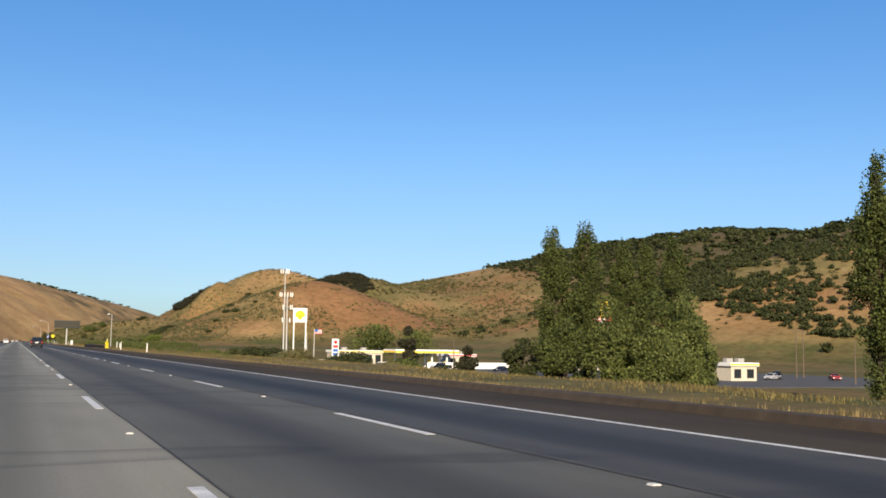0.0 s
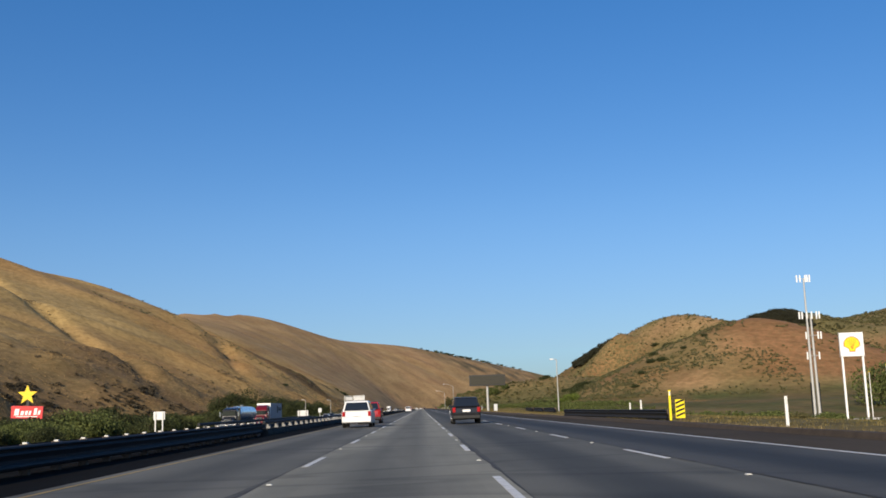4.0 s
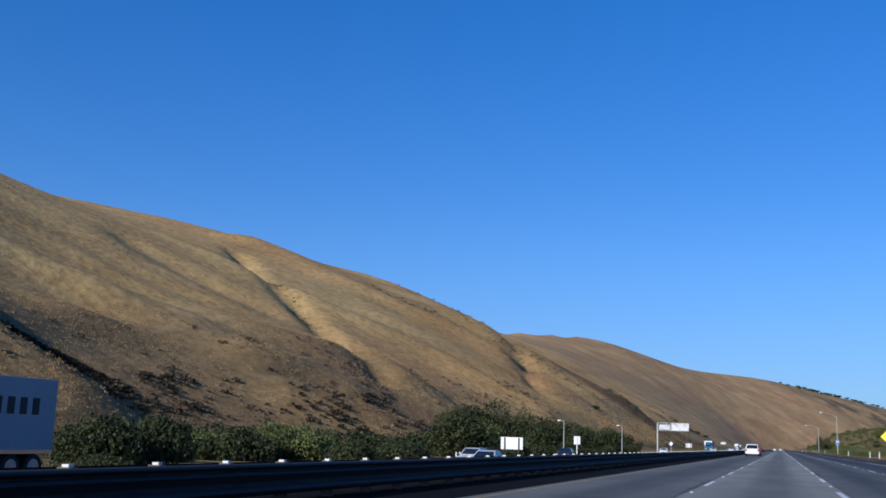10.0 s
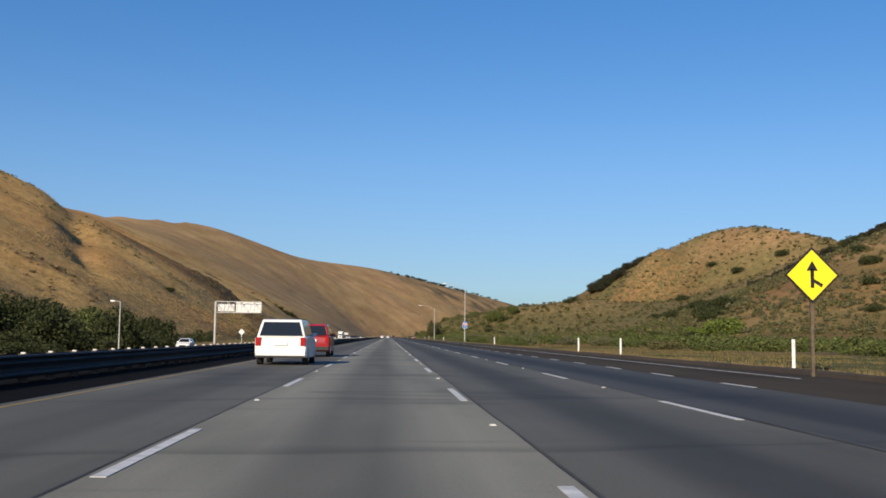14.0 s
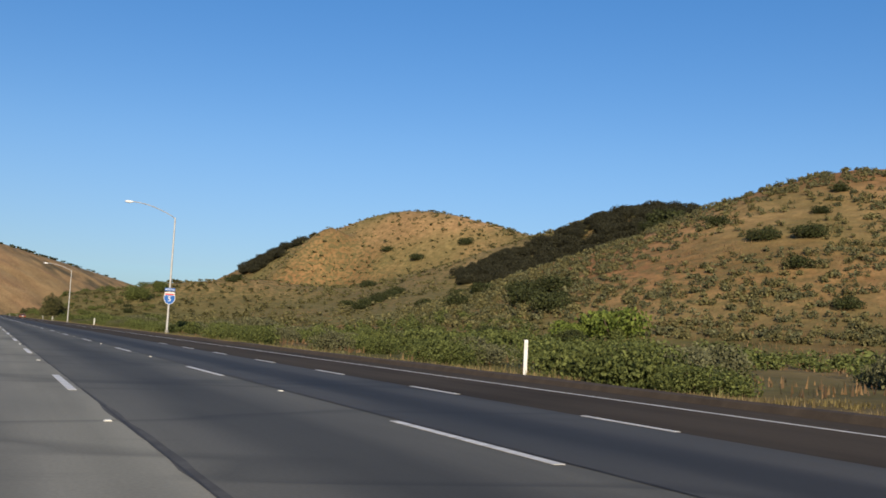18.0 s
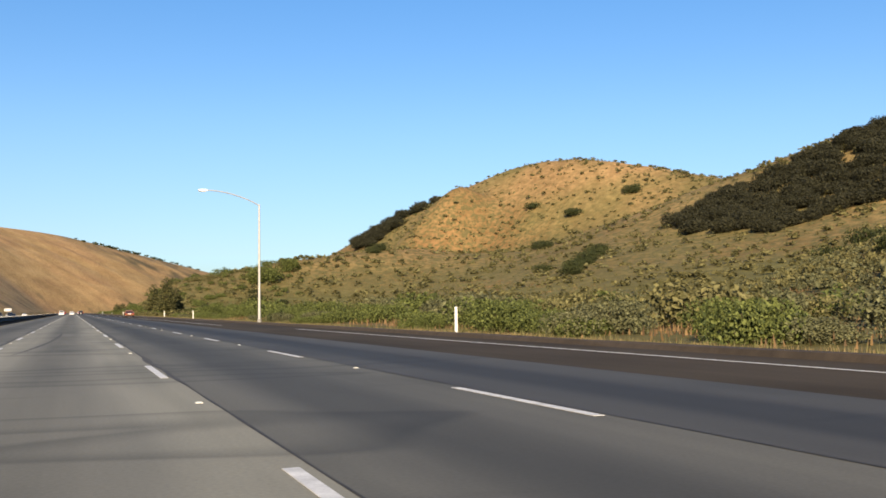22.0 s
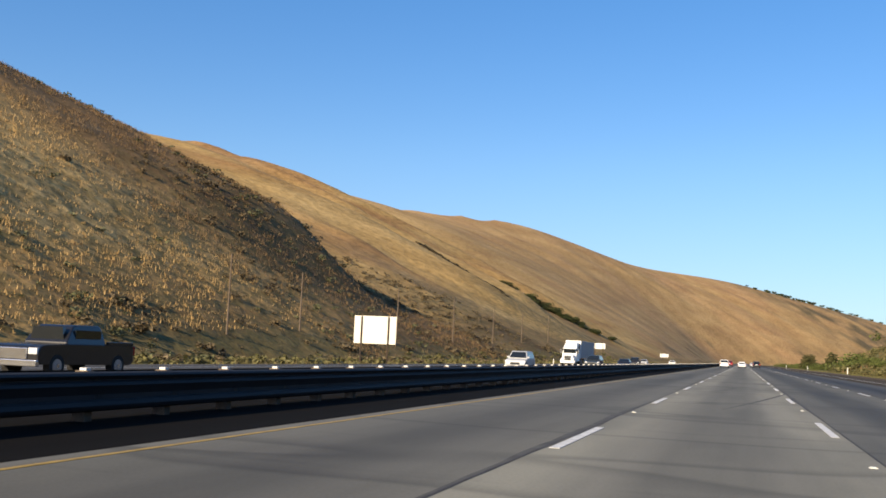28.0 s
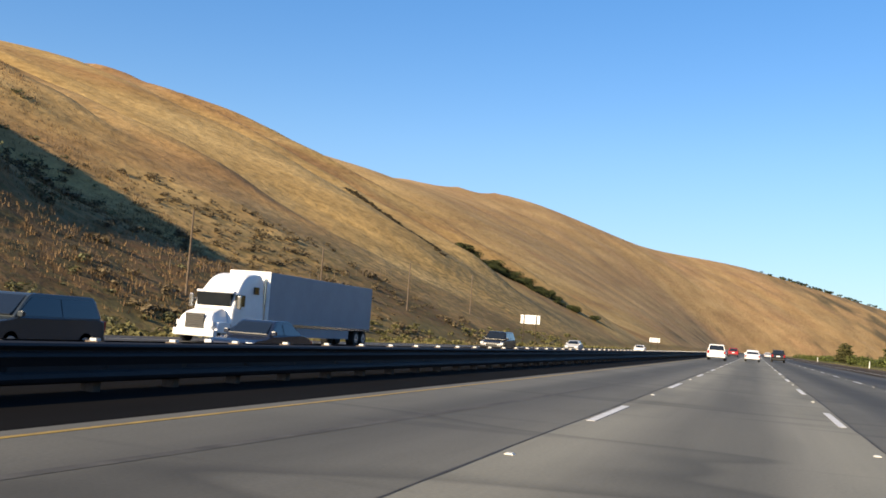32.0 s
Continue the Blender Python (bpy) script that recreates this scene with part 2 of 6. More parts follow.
def box(x0, y0, z0, x1, y1, z1, bev=0.0, bm=None):
    b = bmesh.new()
    bmesh.ops.create_cube(b, size=1.0, matrix=Matrix.Translation(((x0 + x1) / 2, (y0 + y1) / 2, (z0 + z1) / 2)) @ Matrix.Diagonal((x1 - x0, y1 - y0, z1 - z0, 1)))
    if bev:
        bmesh.ops.bevel(b, geom=b.edges[:], offset=bev, segments=2, affect="EDGES", profile=0.6)
    return joined(bm, b)


def joined(bm, b):
    if bm is None:
        return b
    me = bpy.data.meshes.new("tmp")
    b.to_mesh(me)
    b.free()
    bm.from_mesh(me)
    bpy.data.meshes.remove(me)
    return bm


def tube(p, q, r0, r1=None, seg=10, bm=None):
    """A tapered round bar from p to q."""
    p, q = Vector(p), Vector(q)
    b = bmesh.new()
    bmesh.ops.create_cone(b, cap_ends=True, segments=seg, radius1=r0, radius2=r0 if r1 is None else r1, depth=(q - p).length,
                          matrix=Matrix.Translation((p + q) / 2) @ (q - p).to_track_quat("Z", "Y").to_matrix().to_4x4())
    return joined(bm, b)


def prism(outline, y0, y1, bm=None, bev=0.0):
    """An outline in x and z, drawn out from y0 to y1."""
    b = bmesh.new()
    lo = [b.verts.new((x, y0, z)) for x, z in outline]
    hi = [b.verts.new((x, y1, z)) for x, z in outline]
    b.faces.new(lo)
    b.faces.new(hi[::-1])
    n = len(outline)
    for i in range(n):
        b.faces.new((lo[i], hi[i], hi[(i + 1) % n], lo[(i + 1) % n]))
    if bev:
        bmesh.ops.bevel(b, geom=b.edges[:], offset=bev, segments=1, affect="EDGES")
    return joined(bm, b)


# ---- the lie of the land ----
def lattice(x, y, seed):
    h = np.sin(x * 127.1 + y * 311.7 + seed * 74.7) * 43758.5453
    return h - np.floor(h)


def vnoise(x, y, seed=0):
    xi, yi = np.floor(x), np.floor(y)
    fx, fy = x - xi, y - yi
    fx, fy = fx * fx * (3 - 2 * fx), fy * fy * (3 - 2 * fy)
    a, b = lattice(xi, yi, seed), lattice(xi + 1, yi, seed)
    c, d = lattice(xi, yi + 1, seed), lattice(xi + 1, yi + 1, seed)
    return (a + (b - a) * fx) * (1 - fy) + (c + (d - c) * fx) * fy


def fbm(x, y, seed=0, octaves=4):
    """Noise from about -1 to 1."""
    out, amp, tot = 0.0, 1.0, 0.0
    for k in range(octaves):
        out, tot = out + amp * (vnoise(x * 2 ** k, y * 2 ** k, seed + 7 * k) * 2 - 1), tot + amp
        amp *= 0.5
    return out / tot


def smooth(t):
    t = np.clip(t, 0, 1)
    return t * t * (3 - 2 * t)


RIDGE_Y = (0, 350, 550, 650, 750, 850, 950, 1080, 1200, 1350, 1500, 1750, 2000, 2250, 2500, 2800, 3150, 3500, 4200)
RIDGE_H = (190, 180, 200, 213, 176, 153, 159, 104, 119, 133, 159, 145, 202, 209, 244, 258, 208, 209, 138)
RIDGE_D = (480, 500, 503, 636, 588, 518, 295, 445, 406, 388, 441, 513, 511, 513, 548, 420, 250, 47, -415)
RIDGE_TOE = (150, 173, 145, 110, 74, 66, 59, 54, 49, 54, 58, 58, 58, 56, 54, 51, -153, -357, -765)
SPURS = ((-17.41, 584.46, 90.76, 0.07), (8.0, 1000.0, 62.0, 0.05), (4.12, 845.81, 41.41, -0.00))   # height, y, width, slant
# right-hand hills: x, y, height, half length, half width, turn
HILLS = ((286, 1243, 94, 95, 310, 20),
         (226, 1239, 75, 68, 52, 16),
         (297, 948, 69, 98, 211, 20),
         (489, 1026, 71, 246, 245, 0),
         (908, 1082, 159, 701, 508, 7),
         (1133, 551, 218, 751, 422, -2),
         (204, 724, 48, 117, 107, 38),
         (129, 1056, 25, 130, 54, 4))
# gullies in the left slope: from x, y to x, y, depth, half width
GULLIES = ((-310, 830, -150, 672, 5.0, 7.0), (-195, 1020, -125, 850, 5.0, 8.0), (-280, 1240, -186, 1222, 6.0, 12.0), (-205, 1440, -125, 1380, 4.5, 8.0),
           (-300, 985, -120, 940, -4.0, 22.0), (-290, 545, -150, 690, -6.0, 20.0), (-300, 1330, -120, 1290, -4.0, 30.0), (-210, 566, -150, 640, -4.0, 14.0),
           (-270, 575, -190, 592, 2.5, 14.0), (-290, 700, -130, 720, 3.0, 10.0), (-310, 760, -110, 790, -4.0, 16.0), (-330, 880, -120, 900, -5.0, 18.0), (-340, 1180, -150, 1200, -5.0, 22.0), (-330, 1480, -90, 1500, -6.0, 22.0), (-330, 1400, -110, 1350, -5.0, 16.0), (-330, 1620, -90, 1640, 5.0, 16.0))   # below zero: a rib

# sharp ribs, steep on the side away from the sun: from x, y to x, y, height, half width before and behind the crest
RIBS = ((-240, 1092, -80, 1050, 9.5, 45, 20), (-280, 1196, -150, 1168, 4.0, 22, 8), (-300, 562, -155, 632, 4.5, 34, 26), (-225, 496, -150, 516, 5.0, 24, 7), (-160, 596, -112, 640, 4.5, 22, 9))


def opposite_level(y):
    return -1.1 + 0.6 * smooth((y - 450) / 400)


EVEN_Y = np.arange(-1000.0, 5200, 20)
GAUSS = np.exp(-(np.arange(-12, 13) * 20 / 75.0) ** 2 / 2)


def evened(v):
    return np.convolve(np.pad(np.interp(EVEN_Y, RIDGE_Y, v), 12, "edge"), GAUSS / GAUSS.sum(), "valid")


EVEN_H, EVEN_D, EVEN_TOE = evened(RIDGE_H), evened(RIDGE_D), evened(RIDGE_TOE)


def left_hill(x, y):
    h, d, toe = (np.interp(y, EVEN_Y, v) for v in (EVEN_H, EVEN_D, EVEN_TOE))
    run = -x - toe
    q = np.clip(run / np.maximum(d - toe, 30), 0, 2)
    z = h * (0.5 * np.sin(np.minimum(q, 1) * math.pi / 2) + 0.5 * np.minimum(q, 1) - 0.35 * np.clip(q - 1, 0, 1))
    for a, ys, w, slant in SPURS:
        z = z + a * smooth(run / 120) * (1 - smooth((run - 120) / 220)) * np.exp(-((y - ys - slant * run) / w) ** 2)
    fold = fbm(y / 70 + 0.004 * run, x / 330, 3, 4)
    fine = 1 - np.abs(fbm(y / 26 + 0.01 * run, x / 120, 13, 3))
    near = 1 - smooth((y - 1500) / 700)
    z = z + smooth(run / 60) * (5.5 * fold * (1 - smooth((q - 0.55) / 0.4)) + 0.8 * near * fbm(x / 25, y / 25, 9, 3) + 0.7 * near * (fine - 0.75) * (1 - smooth((q - 0.7) / 0.25)))
    for x0, y0, x1, y1, deep, wide in GULLIES:
        dx, dy = x1 - x0, y1 - y0
        t = np.clip(((x - x0) * dx + (y - y0) * dy) / (dx * dx + dy * dy), 0, 1)
        off = np.hypot(x - x0 - t * dx, y - y0 - t * dy + 5 * np.sin(x / 23)) / wide
        z = z - deep * np.exp(-off * off)
    for x0, y0, x1, y1, high, near, far in RIBS:
        dx, dy = x1 - x0, y1 - y0
        t = ((x - x0) * dx + (y - y0) * dy) / (dx * dx + dy * dy)
        off = ((y - y0) * dx - (x - x0) * dy) / math.hypot(dx, dy) + 2.5 * np.sin(x / 17)
        crest = np.where(off < 0, np.exp(-(off / near) ** 2), 1 - smooth(off / far))
        z = z + high * crest * smooth(t / 0.25 + 0.4) * smooth((1.04 - t) / 0.2)
    return np.maximum(z, 0)


def right_hill(x, y):
    zs = []
    for cx, cy, h, rx, ry, a in HILLS:
        c, s = math.cos(radians(a)), math.sin(radians(a))
        p, q = ((x - cx) * c + (y - cy) * s) / rx, (-(x - cx) * s + (y - cy) * c) / ry
        zs.append(h * (1.2 - np.sqrt(p * p + q * q + 0.04)))
    zs = np.array(zs)
    top = np.maximum(zs.max(0), -60)
    z = top + 6 * np.log(np.exp(np.clip((zs - top) / 6, -50, 0)).sum(0))
    z = 4 * np.logaddexp(0, z / 4)
    z = z + smooth(z / 20) * (2.0 * fbm(x / 60, y / 60, 5, 4) + 0.5 * fbm(x / 14, y / 14, 6, 3))
    return np.where(x > 10, z * smooth((x - 16) / 22), 0)


def pave_edge(y):
    """Outer edge of the right-hand shoulder."""
    return 12.1 + 2.6 * smooth((y - 400) / 60)


def ground(x, y):
    x, y = np.asarray(x, float), np.asarray(y, float)
    zl, zr = left_hill(x, y), right_hill(x, y)
    z = np.where(y > 2700, np.maximum(zl, zr), zl + zr)
    opp = opposite_level(y)
    left = np.where(x < -10, opp * smooth((-x - 9.5) / 4) - 0.25 - 0.6 * smooth((-x - 33) / 8), 0)
    low = -5.2 * smooth((x - 17) / 50) * (1 - smooth((y - 380) / 120))
    z = z + left * (1 - smooth((y - 2640) / 80)) + low
    edge = pave_edge(y)
    out = (x > edge) | (x < -34)
    z = z + np.where(out, 0.18 * fbm(x / 5, y / 5, 2, 3), 0)
    z = np.where((x > -9.5) & (x < edge) & (y < 2720), -0.12, z)
    return np.where((x >= edge) & (x < edge + 1.6) & (y < 2720), 0.03, z)


def ground_z(x, y):
    return float(ground(np.array([x]), np.array([y]))[0])


def steps(*runs):
    return np.concatenate([np.arange(a, b, s, dtype=float) for a, b, s in runs])


GX = steps((-1700, -460, 40), (-460, -40, 4), (-40, 40, 1.6), (40, 460, 5), (460, 1900, 30))
GY = steps((-260, 300, 8), (300, 1500, 4), (1500, 2200, 8), (2200, 3760, 12), (3760, 4760, 40))


def build_ground():
    X, Y = np.meshgrid(GX, GY)
    Z = ground(X, Y)
    nx, ny = len(GX), len(GY)
    i = np.arange((ny - 1) * nx).reshape(ny - 1, nx)[:, :-1].ravel()
    faces = np.stack([i, i + 1, i + nx + 1, i + nx], -1)
    me = mesh_np("ground", np.stack([X.ravel(), Y.ravel(), Z.ravel()], -1), faces, EARTH, smooth=True)
    gold, red, pale = np.array((0.42, 0.278, 0.108)), np.array((0.33, 0.190, 0.080)), np.array((0.53, 0.375, 0.165))
    n1, n2 = fbm(X / 160, Y / 60, 21, 4), fbm(X / 40, Y / 40, 22, 4)
    w = lambda t: np.clip(t, 0, 1)[..., None]
    n5 = fbm(X / 50 + Z / 9, Y / 130, 25, 4)
    n6 = fbm(Z / 13 + X / 160, Y / 85 + X / 120, 27, 5)
    col = gold + w(n1 * 2.2 - 0.1) * (red - gold) + w(n2 * 1.6 - 0.2) * (pale - gold)
    col = col + w(2.4 * n5 - 0.35) * 0.65 * (red - col)
    col = col + w(-2.4 * n5 - 0.5) * 0.6 * (pale - col)
    col = col + w(3.2 * n6 - 0.45) * 0.45 * (red * np.array((0.92, 0.84, 0.86)) - col)
    col = col + w(-3.2 * n6 - 0.6) * 0.5 * (pale - col)
    # aerial haze of the far slopes, mixed into their soil colour
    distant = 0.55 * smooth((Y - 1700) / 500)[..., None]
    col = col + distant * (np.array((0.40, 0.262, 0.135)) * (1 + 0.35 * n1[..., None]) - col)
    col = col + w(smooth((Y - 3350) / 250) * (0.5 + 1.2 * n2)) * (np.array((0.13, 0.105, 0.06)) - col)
    brush = np.array((0.115, 0.09, 0.05))
    toe = np.interp(Y, RIDGE_Y, RIDGE_TOE)
    col = col + 0.5 * ((1 - smooth((Y - 780) / 250)) * smooth((-X - toe - 60) / 60))[..., None] * (np.array((0.41, 0.295, 0.118)) * (1 + 0.3 * n6[..., None]) - col)
    col = col + w((1 - smooth((-X - toe - 35) / 40)) * (1.3 * n2 - 0.05)) * (brush - col)
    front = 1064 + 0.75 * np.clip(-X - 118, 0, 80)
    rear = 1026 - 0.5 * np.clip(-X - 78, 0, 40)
    # brown brush on the spur face, its dimmer light also in the colour
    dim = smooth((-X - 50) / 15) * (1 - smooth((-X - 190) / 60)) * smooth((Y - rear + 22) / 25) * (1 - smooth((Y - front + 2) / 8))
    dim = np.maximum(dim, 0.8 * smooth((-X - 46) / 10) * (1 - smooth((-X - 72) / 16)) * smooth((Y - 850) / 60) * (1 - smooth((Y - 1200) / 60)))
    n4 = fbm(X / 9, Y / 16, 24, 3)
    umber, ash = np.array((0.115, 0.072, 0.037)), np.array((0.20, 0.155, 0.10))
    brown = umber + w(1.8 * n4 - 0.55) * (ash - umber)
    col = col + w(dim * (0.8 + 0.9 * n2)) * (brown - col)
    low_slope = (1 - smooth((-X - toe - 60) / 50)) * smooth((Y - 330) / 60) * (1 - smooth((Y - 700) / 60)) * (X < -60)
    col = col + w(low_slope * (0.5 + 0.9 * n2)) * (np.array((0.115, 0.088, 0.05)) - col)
    sand = np.array((0.32, 0.205, 0.098))
    rcol = sand + w(0.62 + 1.1 * fbm(X / 45, Y / 45, 31, 4) - 0.35 * smooth((Z - 55) / 30)) * (np.array((0.165, 0.14, 0.055)) - sand)
    flat = np.array((0.17, 0.125, 0.055)) + w(0.45 + fbm(X / 12, Y / 20, 33, 4)) * (np.array((0.08, 0.088, 0.03)) - np.array((0.17, 0.125, 0.055)))
    rcol = flat + smooth((Z - 3) / 6)[..., None] * (rcol - flat)
    rust = fbm(X / 75, Y / 75, 35, 3)
    rcol = rcol + w((1.6 * rust - 0.1 + 0.3 * (Y < 820) + 0.75 * smooth((X - 80) / 30) * (1 - smooth((Y - 800) / 40)) * (X < 330)) * smooth((Z - 6) / 10)) * 0.75 * (np.array((0.26, 0.125, 0.058)) - rcol)
    rcol = rcol + w((1 - smooth((Z - 6) / 30)) * smooth((Y - 780) / 80) * 0.75) * (np.array((0.115, 0.115, 0.043)) - rcol)
    wood_edge = 372 + 0.19 * (Y - 480)
    rcol = rcol + w(smooth((X - wood_edge) / 40) * (Y > 540) * (Y < 2200) * (0.9 + 0.4 * n2)) * (np.array((0.075, 0.065, 0.035)) - rcol)
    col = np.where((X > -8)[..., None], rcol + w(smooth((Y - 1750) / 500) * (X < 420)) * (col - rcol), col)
    mid = (X < -8) & (X > -34) & (Y < 2720) & (Z < 1)
    col = np.where(mid[..., None], np.array((0.2, 0.165, 0.11)) + 0 * col, col)
    lf = (X <= -34) & (Z < 2)
    col = np.where(lf[..., None], 0.6 * flat + 0.4 * col, col)
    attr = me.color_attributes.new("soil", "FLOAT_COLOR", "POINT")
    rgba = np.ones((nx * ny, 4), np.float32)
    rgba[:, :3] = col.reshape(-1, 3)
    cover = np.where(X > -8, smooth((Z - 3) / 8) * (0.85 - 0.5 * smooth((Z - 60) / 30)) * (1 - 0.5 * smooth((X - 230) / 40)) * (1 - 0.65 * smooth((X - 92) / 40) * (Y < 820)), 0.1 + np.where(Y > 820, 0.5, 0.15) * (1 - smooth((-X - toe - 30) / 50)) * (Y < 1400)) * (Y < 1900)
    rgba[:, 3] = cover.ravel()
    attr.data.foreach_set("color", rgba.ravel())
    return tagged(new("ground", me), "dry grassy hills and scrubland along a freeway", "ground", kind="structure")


GROUND = build_ground()

def far_mountains():
    """Blue range that closes the valley, with distance haze in its base colour."""
    x, q = np.meshgrid(np.arange(-1500.0, 4200, 60), np.linspace(0, 1, 9))
    crest = 225 + 0.0 * x + 0.19 * np.clip(x - 800, 0, 1500) + 26 * fbm(x / 420, 0 * x, 61, 4)
    y = 5600 + 900 * q + 60 * fbm(x / 200, q * 3, 63, 3)
    z = -20 + (crest + 20) * np.sin(q * math.pi / 2) + 12 * fbm(x / 140, q * 4, 62, 3) * np.sin(q * math.pi)
    n = x.shape[1]
    i = np.arange(8 * n).reshape(8, n)[:, :-1].ravel()
    me = mesh_np("backdrop", np.stack([x.ravel(), y.ravel(), z.ravel()], -1), np.stack([i, i + 1, i + n + 1, i + n], -1), plain("haze_tinted_hills", (0.155, 0.19, 0.25), 1.0, vary=0.1, scale=0.004, spec=0.0), True)
    return tagged(new("backdrop", me), "hazy blue mountains beyond the end of the valley", "mountains", kind="structure")


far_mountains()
ROAD_END = 2700.0


def strip(name, x0, x1, y0, y1, z, thick, material, label, category="road", zfun=None):
    ys = np.arange(y0, y1 + 1, 30.0)
    zz = np.array([z if zfun is None else zfun(v) + z for v in ys])
    rows = []
    for x, d in ((x0, 0), (x1, 0), (x1, thick), (x0, thick)):
        rows.append(np.stack([np.full_like(ys, x), ys, zz - d], -1))
    v = np.stack(rows, 1).reshape(-1, 3)
    f = []
    for i in range(len(ys) - 1):
        for k in range(4):
            f.append((4 * i + k, 4 * i + (k + 1) % 4, 4 * i + 4 + (k + 1) % 4, 4 * i + 4 + k))
    f += [(0, 3, 2, 1), tuple(4 * (len(ys) - 1) + k for k in range(4))]
    return tagged(new(name, mesh_np(name, v, f, material)), label, category, kind="structure")


road_inner = strip("road_inner_lane", -5.75, -1.97, -240, ROAD_END, -0.002, 0.2, INNER_ROAD, "dark oil-stained concrete freeway lane beside the inner shoulder")
road_left = strip("road_concrete_lane", -1.97, 1.99, -240, ROAD_END, 0.0, 0.2, CONCRETE_ROAD, "worn grey concrete freeway lane with wheel tracks")
road_mixed = strip("road_patched_lane", 1.99, 5.64, -240, ROAD_END, -0.003, 0.2, MIXED_ROAD, "grey patched freeway lane with dark wheel tracks")
road_right = strip("road_asphalt_lane", 5.64, 9.3, -240, ROAD_END, -0.004, 0.2, ASPHALT_ROAD, "dark worn asphalt freeway lane")
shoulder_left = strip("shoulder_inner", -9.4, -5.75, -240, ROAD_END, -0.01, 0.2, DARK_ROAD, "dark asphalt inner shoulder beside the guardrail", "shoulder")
shoulder_right = strip("shoulder_outer", 9.3, 12.2, -240, ROAD_END, -0.012, 0.2, SHOULDER_ROAD, "brown-grey asphalt outer shoulder", "shoulder")
aux_lane = strip("road_merge_lane", 12.2, 14.8, 430, ROAD_END, -0.014, 0.2, SHOULDER_ROAD, "brown-grey asphalt merging lane and shoulder", "road")
road_opp = strip("road_opposite", -32.0, -12.4, -240, ROAD_END, 0.06, 0.25, ASPHALT_ROAD, "oncoming asphalt carriageway beyond the median", "road", zfun=lambda y: float(opposite_level(np.array(y))) - 0.0)


# ---- road markings: a dash every 14.24 m ----
DASH = 14.24


def dash_mesh(w, l):
    return bm_mesh("lane_dash", box(-w / 2, 0, 0, w / 2, l, 0.006), WHITE_LINE)


DASH_LONG, DASH_SHORT = dash_mesh(0.13, 4.2), dash_mesh(0.12, 2.4)
MARKER = bm_mesh("lane_marker", prism([(-0.05, 0), (-0.03, 0.016), (0.03, 0.016), (0.05, 0)], -0.045, 0.045), plain("marker_white", (0.6, 0.6, 0.56), 0.5))


def lay(name, me, x, y, z, parent):
    ob = new(name, me)
    ob.location = (x, y, z)
    ob.parent = parent
    return ob


# far ends of dashes along each line, with their number from the first
LINE_LEFT = ((0, 145.7), (7, 246.6), (14, 350.6), (16, 378.8), (19, 417.4), (24, 491.1), (25, 506.7), (39, 710.9), (41, 742.0), (45, 798.5), (51, 885.3), (55, 945.0), (57, 978.6))
LINE_MIDDLE = ((0, 22.3), (2, 52.6), (4, 79.9), (8, 136.7), (9, 151.0), (23, 344.5), (25, 370.6), (26, 384.6), (27, 399.2), (28, 412.9), (34, 500.5), (38, 560.3), (39, 576.2), (42, 619.8), (45, 667.5), (46, 682.3), (47, 698.3), (49, 728.6), (53, 789.6), (54, 803.1), (61, 905.7), (66, 982.4))
LINE_RIGHT = ((0, 16.3), (1, 31.0), (5, 89.1), (9, 144.4), (26, 382.6), (27, 397.4), (28, 409.8), (34, 495.0), (38, 551.6), (39, 566.4), (40, 582.2), (42, 612.6), (43, 626.4), (46, 673.8), (48, 703.0), (49, 717.0), (50, 733.5))
for x, anchors, road in ((-1.83, LINE_LEFT, road_left), (1.83, LINE_MIDDLE, road_left), (5.49, LINE_RIGHT, road_right)):
    ks, ys = zip(*anchors)
    for k in range(-14, 92):
        y = float(np.interp(k, ks, ys)) + min(0, k - ks[0]) * DASH + max(0, k - ks[-1]) * DASH - 4.0
        if -60 < y < 1400:
            lay("lane_dash", DASH_LONG, x, y, 0.002, road)
            if y < 1060:
                lay("lane_marker", MARKER, x, y - 5.0, 0.001, road)
for k in range(22):
    lay("lane_dash", DASH_SHORT, 9.3, 444 + k * 7.12, 0.0, road_right)


def edge_line(name, x, y0, y1, material, label, z=0.002, w=0.12, zfun=None):
    return strip(name, x - w / 2, x + w / 2, y0, y1, z, 0.004, material, label, "road marking", zfun)


edge_line("line_yellow", -5.45, -240, 2600, YELLOW_LINE, "thin yellow edge line beside the inner shoulder", w=0.085)
edge_line("line_edge", 9.15, -240, 430, WHITE_LINE, "thin white edge line of the asphalt lanes")
edge_line("line_edge_outer", 12.9, 450, 740, WHITE_LINE, "white edge line of the merging lane", -0.006)
edge_line("line_edge_far", 11.2, 740, 2600, WHITE_LINE, "white edge line of the outer shoulder", -0.006)
for x in (-14.4, -29.0):
    edge_line("line_opposite", x, -240, 2400, WHITE_LINE if x < -20 else YELLOW_LINE, "edge line of the oncoming carriageway", 0.066, 0.14, lambda y: float(opposite_level(np.array(y))))

# sealed joints between the lanes, wandering a little
CRACK_RNG = np.random.default_rng(5)


